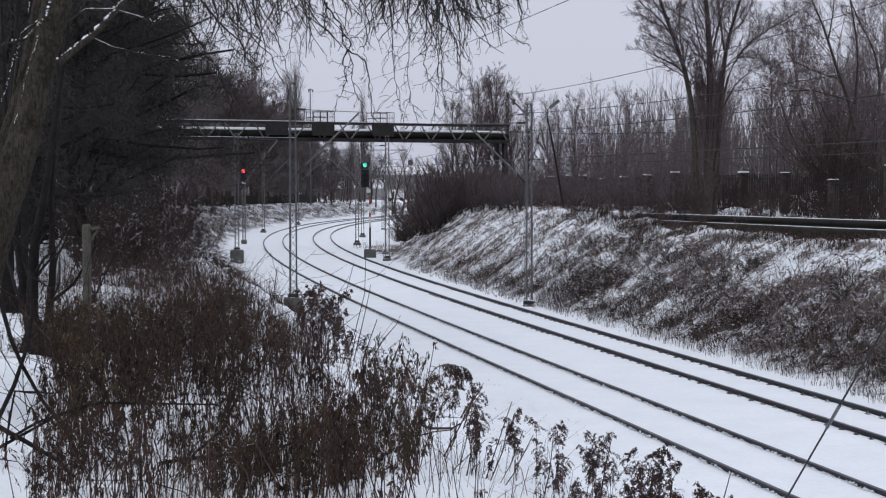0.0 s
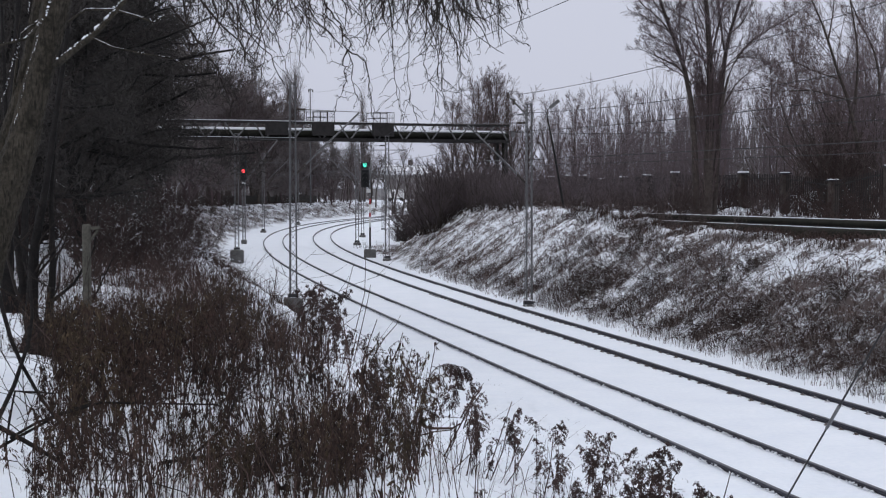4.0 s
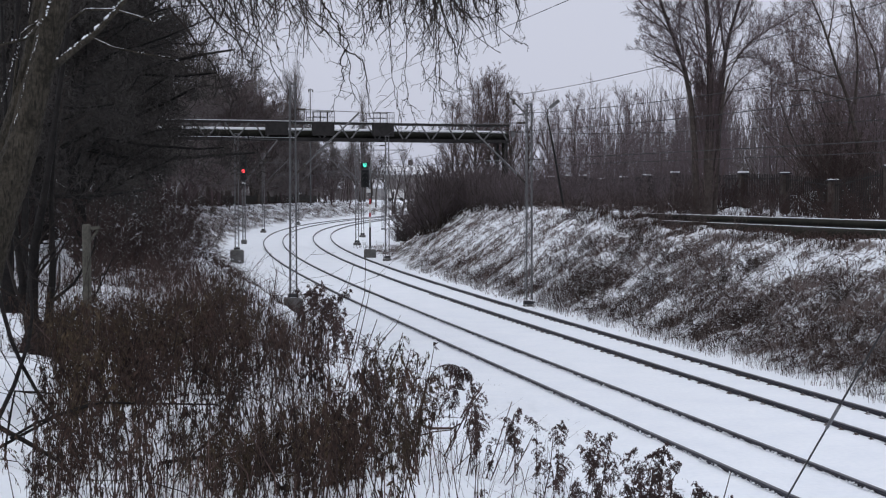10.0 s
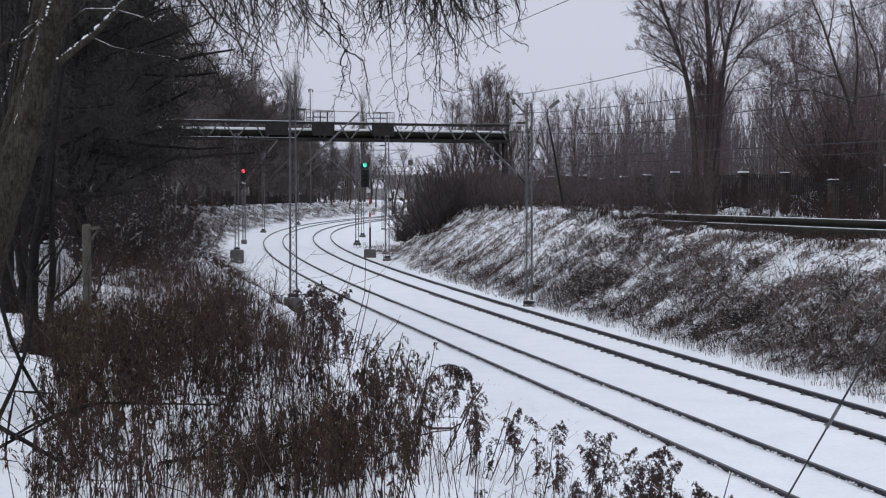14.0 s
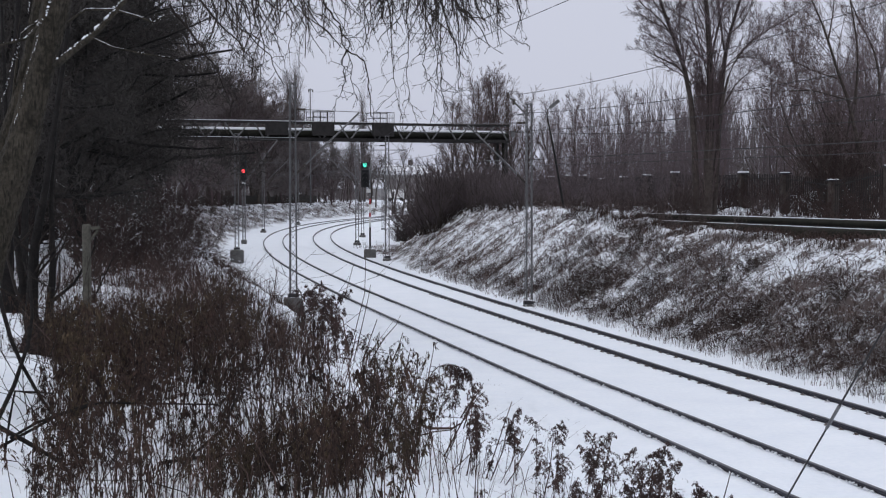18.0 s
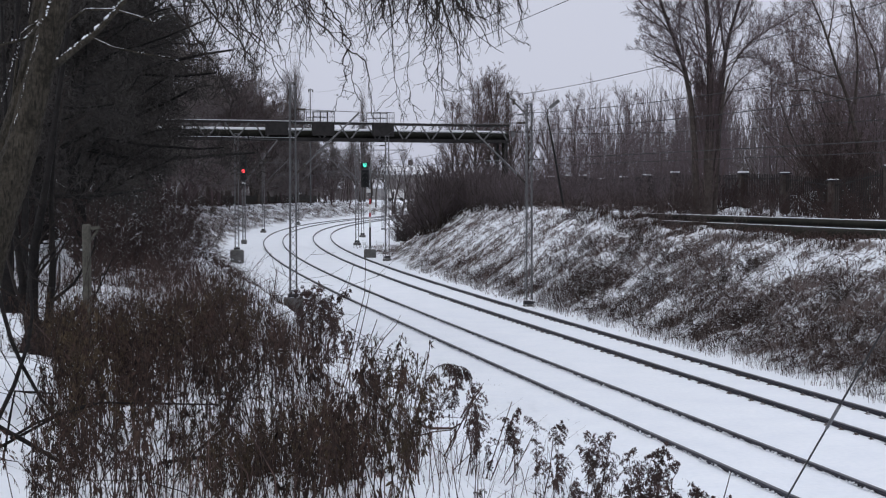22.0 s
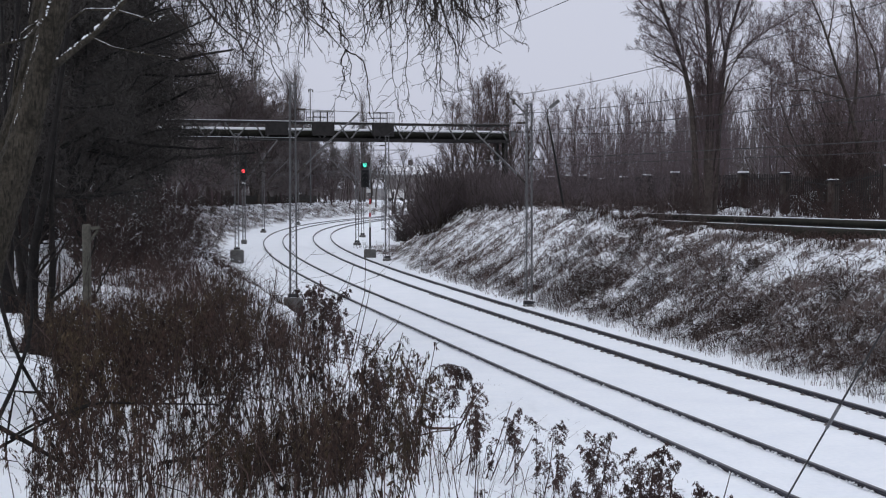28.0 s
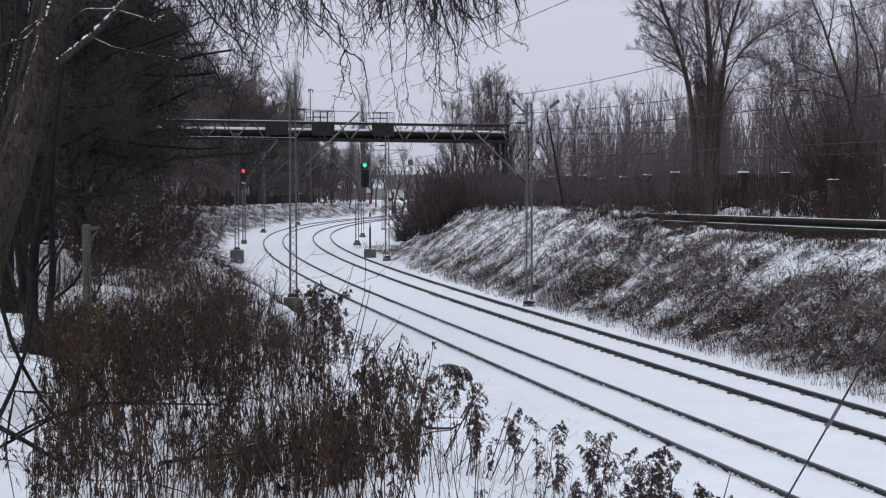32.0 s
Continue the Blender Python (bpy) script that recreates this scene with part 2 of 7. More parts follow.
# ---------------------------------------------------------------- mesh helpers
class Mesh:
    """Collects vertices and faces of one part."""

    def __init__(self):
        self.v, self.f = [], []

    def beam(self, p, q, w, h=None, up=(0, 0, 1)):
        """A bar of section w by h from p to q."""
        h = h or w
        p, q = Vector(p), Vector(q)
        d = (q - p).normalized()
        u = Vector(up)
        if abs(d.dot(u)) > 0.99:
            u = Vector((0, 1, 0))
        s = d.cross(u).normalized()
        t = s.cross(d).normalized()
        k = len(self.v)
        for e in (p, q):
            for a, b in ((-1, -1), (1, -1), (1, 1), (-1, 1)):
                self.v.append(e + s * (a * w / 2) + t * (b * h / 2))
        self.f += [(k, k + 1, k + 5, k + 4), (k + 1, k + 2, k + 6, k + 5), (k + 2, k + 3, k + 7, k + 6), (k + 3, k, k + 4, k + 7), (k + 3, k + 2, k + 1, k), (k + 4, k + 5, k + 6, k + 7)]
        return self

    def box(self, c, size, bevel=0.0):
        """A box about c with its upper and vertical edges chamfered."""
        x, y, z = (s / 2 for s in size)
        b = min(bevel, x * 0.6, y * 0.6, z * 0.6)
        rings = [(-z, 0), (z - b, 0), (z, b)] if b else [(-z, 0), (z, 0)]
        k = len(self.v)
        n = 8 if b else 4
        for zz, i in rings:
            xx, yy = x - i, y - i
            pts = [(-xx + b, -yy), (xx - b, -yy), (xx, -yy + b), (xx, yy - b), (xx - b, yy), (-xx + b, yy), (-xx, yy - b), (-xx, -yy + b)] if b else [(-xx, -yy), (xx, -yy), (xx, yy), (-xx, yy)]
            self.v += [Vector((c[0] + a, c[1] + e, c[2] + zz)) for a, e in pts]
        for r in range(len(rings) - 1):
            for i in range(n):
                j = (i + 1) % n
                self.f.append((k + r * n + i, k + r * n + j, k + (r + 1) * n + j, k + (r + 1) * n + i))
        self.f.append(tuple(k + n - 1 - i for i in range(n)))
        self.f.append(tuple(k + (len(rings) - 1) * n + i for i in range(n)))
        return self

    def tube(self, path, radii, n=8, cap=True):
        """A round tube along a path."""
        path = [Vector(p) for p in path]
        if not hasattr(radii, "__len__"):
            radii = [radii] * len(path)
        k = len(self.v)
        for i, (p, r) in enumerate(zip(path, radii)):
            d = (path[min(i + 1, len(path) - 1)] - path[max(i - 1, 0)]).normalized()
            u = Vector((0, 0, 1)) if abs(d.z) < 0.9 else Vector((1, 0, 0))
            s = d.cross(u).normalized()
            t = s.cross(d)
            self.v += [p + (s * math.cos(a) + t * math.sin(a)) * r for a in (2 * math.pi * j / n for j in range(n))]
        for i in range(len(path) - 1):
            for j in range(n):
                a, b = k + i * n + j, k + i * n + (j + 1) % n
                self.f.append((a, b, b + n, a + n))
        if cap:
            self.f.append(tuple(k + n - 1 - j for j in range(n)))
            self.f.append(tuple(k + (len(path) - 1) * n + j for j in range(n)))
        return self

    def disc(self, c, r, depth, axis, n=16):
        c, axis = Vector(c), Vector(axis).normalized()
        return self.tube([c, c + axis * depth], r, n)

    def data(self, name, smooth=False):
        me = bpy.data.meshes.new(name)
        me.from_pydata([tuple(v) for v in self.v], [], self.f)
        if smooth:
            me.polygons.foreach_set("use_smooth", [True] * len(me.polygons))
        me.update()
        return me


def part(name, mesh, material, parent=None, label="", smooth=False):
    """Links a mesh as one object under a thing or a part."""
    me = mesh.data(name, smooth) if isinstance(mesh, Mesh) else mesh
    if not me.materials:
        me.materials.append(material)
    ob = new(name, me)
    if parent is not None:
        ob.parent = parent
    return tagged(ob, label)


def thing(name, m, label, category, group="", kind=""):
    """An empty at a thing's base."""
    ob = new(name)
    ob.matrix_basis = m
    ob.empty_display_size = 0.2
    return tagged(ob, label, category, group, kind)


def raw_mesh(name, verts, quads, smooth=True):
    """A mesh from arrays of vertices and of faces with equally many corners."""
    me = bpy.data.meshes.new(name)
    nf, c = quads.shape
    me.vertices.add(len(verts))
    me.vertices.foreach_set("co", np.ascontiguousarray(verts, dtype=np.float32).ravel())
    me.loops.add(nf * c)
    me.loops.foreach_set("vertex_index", np.ascontiguousarray(quads, dtype=np.int32).ravel())
    me.polygons.add(nf)
    me.polygons.foreach_set("loop_start", np.arange(0, nf * c, c, dtype=np.int32))
    me.polygons.foreach_set("use_smooth", np.full(nf, smooth))
    me.update(calc_edges=True)
    return me


def unit(a):
    return a / (np.linalg.norm(a, axis=-1, keepdims=True) + 1e-9)


def tubes_mesh(name, bundles):
    """One mesh of many tubes: bundles of (paths B x K x 3, radii B x K, sides)."""
    vs, fs, k0 = [], [], 0
    for paths, radii, n in bundles:
        B, K, _ = paths.shape
        d = np.gradient(paths, axis=1)
        d = unit(d)
        ref = np.zeros_like(d)
        flat = np.abs(d[..., 2]) > 0.9
        ref[..., 2] = ~flat
        ref[..., 0] = flat
        s = unit(np.cross(d, ref))
        t = np.cross(s, d)
        a = np.arange(n) * 2 * np.pi / n
        ring = s[:, :, None, :] * np.cos(a)[None, None, :, None] + t[:, :, None, :] * np.sin(a)[None, None, :, None]
        v = paths[:, :, None, :] + ring * radii[:, :, None, None]
        vs.append(v.reshape(-1, 3))
        idx = (np.arange(B * K * n).reshape(B, K, n)) + k0
        q = np.stack([idx[:, :-1], np.roll(idx[:, :-1], -1, 2), np.roll(idx[:, 1:], -1, 2), idx[:, 1:]], -1)
        fs.append(q.reshape(-1, 4))
        k0 += B * K * n
    return raw_mesh(name, np.concatenate(vs), np.concatenate(fs))


def bark_tube(name, bundles, rings, sides, seed, rough=0.07):
    """Round stems with furrowed bark: bundles of (points, radii)."""
    r = np.random.default_rng(seed)
    vs, fs, k0 = [], [], 0
    for pts, rad in bundles:
        pts, rad = np.array(pts, dtype=float), np.array(rad, dtype=float)
        t0 = np.linspace(0, 1, len(pts))
        t = np.linspace(0, 1, rings)
        p = np.stack([np.interp(t, t0, pts[:, i]) for i in range(3)], 1)
        for _ in range(3):
            p[1:-1] = (p[:-2] + 2 * p[1:-1] + p[2:]) / 4
        rr = np.interp(t, t0, rad)
        d = unit(np.gradient(p, axis=0))
        ref = np.tile(np.array([0.0, 1.0, 0.0]), (rings, 1))
        s = unit(np.cross(d, ref))
        q = np.cross(s, d)
        a = np.arange(sides) * 2 * np.pi / sides
        furrow = np.zeros((rings, sides))
        for _ in range(6):
            n, ph, w = r.integers(3, 11), r.uniform(0, 6.28), r.uniform(2, 9)
            furrow += np.sin(n * a[None] + ph + 1.5 * np.sin(w * t[:, None] * 6.28 + ph))
        furrow = furrow / 3.5 + r.normal(size=(rings, sides)) * 0.35
        R = rr[:, None] * (1 + rough * furrow)
        v = p[:, None] + (s[:, None] * np.cos(a)[None, :, None] + q[:, None] * np.sin(a)[None, :, None]) * R[..., None]
        vs.append(v.reshape(-1, 3))
        idx = np.arange(rings * sides).reshape(rings, sides) + k0
        fs.append(np.stack([idx[:-1], np.roll(idx[:-1], -1, 1), np.roll(idx[1:], -1, 1), idx[1:]], -1).reshape(-1, 4))
        k0 += rings * sides
    return raw_mesh(name, np.concatenate(vs), np.concatenate(fs))


def sprout(rng, paths, radii, n, ratio, angle, seg, wiggle, up, start=0.25, thin=0.55, tip=0.35, shrink=0.5, least=0.003):
    """Children of a set of branches: n on each, standing off by an angle in degrees, drawn by up (negative: hanging)."""
    B, K, _ = paths.shape
    t = start + (1 - start) * (np.arange(n)[None, :] + rng.random((B, n))) / n
    pos = t * (K - 1)
    i = np.minimum(pos.astype(int), K - 2)
    fr = (pos - i)[..., None]
    b = np.arange(B)[:, None]
    p = paths[b, i] * (1 - fr) + paths[b, i + 1] * fr
    tan = unit(paths[b, i + 1] - paths[b, i])
    r = radii[b, i] * (1 - fr[..., 0]) + radii[b, i + 1] * fr[..., 0]
    total = np.linalg.norm(np.diff(paths, axis=1), axis=2).sum(1)[:, None]
    size = total * rng.uniform(*ratio, (B, n)) * (1 - shrink * (t - start) / (1 - start))
    perp = unit(np.cross(tan, rng.normal(size=(B, n, 3))))
    ang = np.radians(rng.uniform(*angle, (B, n)))[..., None]
    d = (np.cos(ang) * tan + np.sin(ang) * perp).reshape(-1, 3)
    p, size, r = p.reshape(-1, 3), size.reshape(-1), r.reshape(-1)
    out = [p]
    for _ in range(seg):
        d = unit(d + rng.normal(size=d.shape) * wiggle + np.array([0, 0, up]))
        out.append(out[-1] + d * (size / seg)[:, None])
    rad = np.maximum(r * thin, least)[:, None] * np.linspace(1, tip, seg + 1)[None, :]
    return np.stack(out, 1), np.maximum(rad, least * 0.6)


def stem(rng, points, radii):
    return np.array(points, dtype=float)[None], np.array(radii, dtype=float)[None]


def leaf_mesh(name, centres, size, rng, droop=0.0, narrow=0.45):
    """Many small bent leaf blades of two quads each."""
    N = len(centres)
    a = unit(rng.normal(size=(N, 3)) + np.array([0, 0, -droop]))
    b = unit(np.cross(a, rng.normal(size=(N, 3))))
    c = np.cross(a, b)
    s = (size * rng.uniform(0.6, 1.4, N))[:, None]
    w = b * s * narrow / 2
    mid = centres + a * s * 0.5 + c * s * 0.12
    end = centres + a * s
    v = np.stack([centres - w * 0.5, centres + w * 0.5, mid + w, mid - w, end + w * 0.3, end - w * 0.3], 1)
    k = np.arange(N)[:, None] * 6
    q = np.concatenate([k + np.array([[0, 1, 2, 3]]), k + np.array([[3, 2, 4, 5]])], 0)
    return raw_mesh(name, v.reshape(-1, 3), q, smooth=False)


def spray_mesh(name, centres, size, rng, narrow=0.1):
    """Many thin straight sprays of one tapering quad each."""
    N = len(centres)
    a = unit(rng.normal(size=(N, 3)) + np.array([0, 0, -0.2]))
    w = unit(np.cross(a, rng.normal(size=(N, 3))))
    s = (size * rng.uniform(0.5, 1.5, N))[:, None]
    w = w * s * narrow / 2
    v = np.stack([centres - w, centres + w, centres + a * s + w * 0.5, centres + a * s - w * 0.5], 1)
    q = np.arange(N)[:, None] * 4 + np.array([[0, 1, 2, 3]])
    return raw_mesh(name, v.reshape(-1, 3), q, smooth=False)


def blades_mesh(name, base, height, width, rng, lean=0.35, bow=0.3):
    """Many upright bent stalks of two tapering quads each."""
    N = len(base)
    az = rng.uniform(0, 2 * np.pi, N)
    side = np.stack([np.cos(az), np.sin(az), np.zeros(N)], 1)
    off = np.clip(rng.normal(size=(N, 3)), -1.3, 1.3) * np.array([1, 1, 0]) * lean
    h = (height * rng.uniform(0.5, 1.2, N))[:, None]
    w = (width * rng.uniform(0.6, 1.3, N))[:, None] / 2
    up = np.array([0, 0, 1.0])
    mid = base + (up + off * 0.5) * h * 0.55
    end = base + (up * (1 - bow * rng.random((N, 1))) + off * 1.5) * h
    v = np.stack([base - side * w, base + side * w, mid + side * w * 0.8, mid - side * w * 0.8, end + side * w * 0.25, end - side * w * 0.25], 1)
    k = np.arange(N)[:, None] * 6
    q = np.concatenate([k + np.array([[0, 1, 2, 3]]), k + np.array([[3, 2, 4, 5]])], 0)
    return raw_mesh(name, v.reshape(-1, 3), q, smooth=False)


def snow_bits(rng, pts, count, size, lift):
    """Small uneven crumbs of snow strewn in broken runs along a line."""
    pts = np.array(pts, dtype=float)
    f = rng.random(count) * (len(pts) - 1.001)
    run = np.sin(f * 9.0 + rng.uniform(0, 6)) + 0.6 * np.sin(f * 23.0 + rng.uniform(0, 6)) > -0.45
    f = f[run]
    n, i = len(f), f.astype(int)
    c = pts[i] + (pts[i + 1] - pts[i]) * (f - i)[:, None] + rng.normal(size=(n, 3)) * size * 0.5
    c[:, 2] += lift * rng.uniform(0.4, 1.0, n)
    r = (size * rng.uniform(0.35, 1.15, n))[:, None, None]
    corner = np.array([(1, 0, 0), (0, 1, 0), (-1, 0, 0), (0, -1, 0), (0, 0, 0.7), (0, 0, -0.6)])
    v = c[:, None] + corner[None] * r * rng.uniform(0.6, 1.4, (n, 6, 1)) + rng.normal(size=(n, 6, 3)) * r * 0.15
    tri = np.array([(0, 1, 4), (1, 2, 4), (2, 3, 4), (3, 0, 4), (1, 0, 5), (2, 1, 5), (3, 2, 5), (0, 3, 5)])
    return raw_mesh("snow_bits", v.reshape(-1, 3), (np.arange(n)[:, None, None] * 6 + tri[None]).reshape(-1, 3))


# ---------------------------------------------------------------- the line's course
STEP = 0.5
BENDS = (-0.00064, 0.00044, 0.00122, 0.00233, 0.00312, 0.00377, 0.00432, 0.00479, 0.00522)
LINE_START, LINE_TURN = (9.202, 17.770), 1.78649


def course():
    """Points and headings of the line midway between the two tracks, every half metre."""
    bend = np.interp(np.linspace(0, 260, 521), np.linspace(0, 260, 9), BENDS)
    turn = LINE_TURN - np.concatenate([[0], np.cumsum((bend[1:] + bend[:-1]) / 2 * STEP)])
    x = LINE_START[0] + np.concatenate([[0], np.cumsum(np.cos(turn[:-1]) * STEP)])
    y = LINE_START[1] + np.concatenate([[0], np.cumsum(np.sin(turn[:-1]) * STEP)])
    back = np.arange(80, 0, -STEP)
    ahead = np.arange(STEP, 60, STEP)
    x = np.concatenate([x[0] - np.cos(turn[0]) * back, x, x[-1] + np.cos(turn[-1]) * ahead])
    y = np.concatenate([y[0] - np.sin(turn[0]) * back, y, y[-1] + np.sin(turn[-1]) * ahead])
    turn = np.concatenate([np.full(len(back), turn[0]), turn, np.full(len(ahead), turn[-1])])
    return x, y, turn


CX, CY, CT = course()
CS = np.arange(len(CX)) * STEP - 80.0


def beside(s, u):
    """The place s metres along the line and u metres to the right of its middle."""
    i = np.clip((np.asarray(s) + 80.0) / STEP, 0, len(CX) - 1)
    k = np.arange(len(CX))
    x, y, t = np.interp(i, k, CX), np.interp(i, k, CY), np.interp(i, k, CT)
    return x + u * np.sin(t), y - u * np.cos(t), t


def line_offset(X, Y):
    """How far along and to the right of the line's middle points lie."""
    X, Y = np.ravel(X), np.ravel(Y)
    cx, cy, ct, cs = CX[::4], CY[::4], CT[::4], CS[::4]
    u, s = np.empty(len(X)), np.empty(len(X))
    for a in range(0, len(X), 20000):
        x, y = X[a:a + 20000, None], Y[a:a + 20000, None]
        i = ((cx - x) ** 2 + (cy - y) ** 2).argmin(1)
        dx, dy = X[a:a + 20000] - cx[i], Y[a:a + 20000] - cy[i]
        along = dx * np.cos(ct[i]) + dy * np.sin(ct[i])
        u[a:a + 20000] = dx * np.sin(ct[i]) - dy * np.cos(ct[i])
        s[a:a + 20000] = cs[i] + along
    return s, u


def smooth_step(a, b, x):
    t = np.clip((x - a) / (b - a), 0, 1)
    return t * t * (3 - 2 * t)


def waves(X, Y, seed, size):
    """Cheap smooth unevenness between about -1 and 1."""
    r = np.random.default_rng(seed)
    z = np.zeros_like(X)
    for _ in range(7):
        a, p, k = r.uniform(0, 2 * np.pi), r.uniform(0, 2 * np.pi), r.uniform(0.6, 1.8) * 2 * np.pi / size
        z += np.sin((X * np.cos(a) + Y * np.sin(a)) * k + p)
    return z / 4.0


def ground_z(X, Y):
    shape = np.shape(X)
    X, Y = np.ravel(np.asarray(X, dtype=float)), np.ravel(np.asarray(Y, dtype=float))
    s, u = line_offset(X, Y)
    right_top = np.interp(s, [10, 22, 45, 54, 66, 110, 200], [2.95, 2.95, 3.0, 3.35, 3.35, 3.3, 1.8])
    left_top = np.interp(s, [-20, 10, 60, 130, 170, 260], [3.2, 3.2, 3.1, 2.6, 2.0, 1.7])
    lin = lambda a, b: np.clip((u - a) / (b - a), 0, 1)
    # the right bank draws back from the line beyond its nose
    back = 6.0 * smooth_step(80, 112, s)
    right = 0.55 * lin(4.0 + back, 9.2 + back) + 0.45 * smooth_step(4.0 + back, 9.2 + back, u)
    left = 0.55 * lin(-5.4, -11.2) + 0.45 * smooth_step(-5.4, -11.2, u)
    z = right * right_top + left * left_top + 0.095
    rough = smooth_step(3.2, 6.5, np.abs(u))
    z += rough * (0.12 * waves(X, Y, 3, 3.2) + 0.08 * waves(X, Y, 5, 1.1)) + (1 - rough) * 0.012 * waves(X, Y, 7, 1.5)
    z += 0.12 * rough * waves(X, Y, 9, 14) * smooth_step(9, 14, np.abs(u))
    # trodden snow beside the near rail
    trod = smooth_step(-7.4, -6.4, u) * smooth_step(-3.4, -3.9, u) * smooth_step(48, 40, s)
    z -= 0.34 * trod * np.clip(waves(X, Y, 63, 0.34) - 0.1, 0, 0.8) * np.clip(waves(X, Y, 64, 2.2) + 0.35, 0, 1)
    z += 1.5 * smooth_step(19.5, 25, u) * smooth_step(72, 56, s)
    z += np.where(u < 0, -0.008, -0.03) * smooth_step(0.35, 0.0, np.abs(np.abs(np.abs(u) - 2.0) - 0.75))
    return z.reshape(shape)


def gz(x, y):
    return float(ground_z(np.array([x]), np.array([y]))[0])


# dark bramble patches on the right bank: metres along the line, to its right, and their size
PATCHES = ((46.8, 7.0, 1.3), (41.5, 6.7, 1.5), (43.5, 5.8, 1.0), (35.6, 6.4, 1.4), (40.6, 5.6, 1.0), (34.0, 7.1, 0.9), (37.5, 7.6, 0.7), (29.9, 6.2, 1.2), (27.0, 5.9, 1.1), (26.8, 6.8, 0.9), (24.1, 6.8, 1.1), (21.3, 6.3, 1.2), (22.9, 5.3, 1.2), (19.8, 5.1, 1.2), (24.8, 4.8, 0.9), (17.0, 5.6, 1.3), (15.0, 6.6, 1.2), (47.0, 5.1, 0.8), (51.0, 5.0, 0.7), (41.9, 4.9, 0.8), (37.5, 4.9, 0.7), (34.4, 4.9, 0.7), (28.1, 4.9, 0.8), (31.2, 4.8, 0.6), (56.0, 5.0, 0.8), (62.0, 5.2, 0.7), (68.0, 5.0, 0.7), (32.4, 6.6, 0.6), (50.5, 7.4, 0.6), (31.0, 7.9, 0.5), (25.5, 7.8, 0.6), (22.0, 7.8, 0.7), (28.5, 8.2, 0.4), (37.0, 8.3, 0.5), (44.0, 8.2, 0.6))


def litter_cover(s, u):
    """How thickly dead growth covers the snow, from 0 to 1, with a darker band along the pipes."""
    c = 0.34 + 0.07 * waves(s * 0.9, u, 81, 4.5) + 0.09 * waves(s, u * 0.7, 82, 1.6)
    c += 0.17 * smooth_step(44, 56, s) + 0.13 * smooth_step(6.9, 7.8, u) * smooth_step(9.2, 8.8, u) * smooth_step(29, 35, s) * smooth_step(50, 44, s)
    # darker band under and beside the heating pipes
    c += 0.55 * smooth_step(8.5, 9.1, u) * smooth_step(11.2, 10.4, u) * smooth_step(50, 46, s)
    for ps, pu, r in PATCHES:
        d = ((s - ps) / (1.25 * r)) ** 2 + ((u - pu - 0.15 * (ps - s)) / (0.8 * r)) ** 2
        c += (0.40 if ps < 33 else 0.30) * np.exp(-d)
    return np.where(u > 0, np.clip(c, 0, 1), 0.45 * smooth_step(-12.0, -13.5, u) * smooth_step(45, 30, s) + 0.5 * smooth_step(30, 45, s) + 0.14 * smooth_step(40, 70, s))


def build_ground():
    xs = np.concatenate([np.linspace(-900, -60, 22)[:-1], np.linspace(-60, -24, 24)[:-1], np.arange(-24, -2.5, 0.3), np.arange(-2.5, 5.5, 0.1), np.arange(5.5, 14, 0.2), np.arange(14, 26, 0.3), np.linspace(26, 70, 28), np.linspace(75, 900, 22)])
    ys = np.concatenate([np.linspace(-300, -12, 14)[:-1], np.arange(-12, 5, 0.6), np.arange(5, 24, 0.33), np.arange(24, 45, 0.12), np.arange(45, 125, 0.33), np.arange(125, 280, 1.0), np.linspace(282, 1500, 40)])
    X, Y = np.meshgrid(xs, ys)
    Z = ground_z(X, Y)
    v = np.stack([X, Y, Z], -1).reshape(-1, 3)
    idx = np.arange(len(v)).reshape(X.shape)
    q = np.stack([idx[:-1, :-1], idx[:-1, 1:], idx[1:, 1:], idx[1:, :-1]], -1).reshape(-1, 4)
    me = raw_mesh("ground", v, q)
    me.attributes.new("litter", "FLOAT", "POINT").data.foreach_set("value", litter_cover(*line_offset(v[:, 0], v[:, 1])).astype(np.float32))
    ob = part("ground", me, GROUND)
    tagged(ob, "snow-covered railway cutting with dead grass on its banks", "ground", kind="structure")


build_ground()


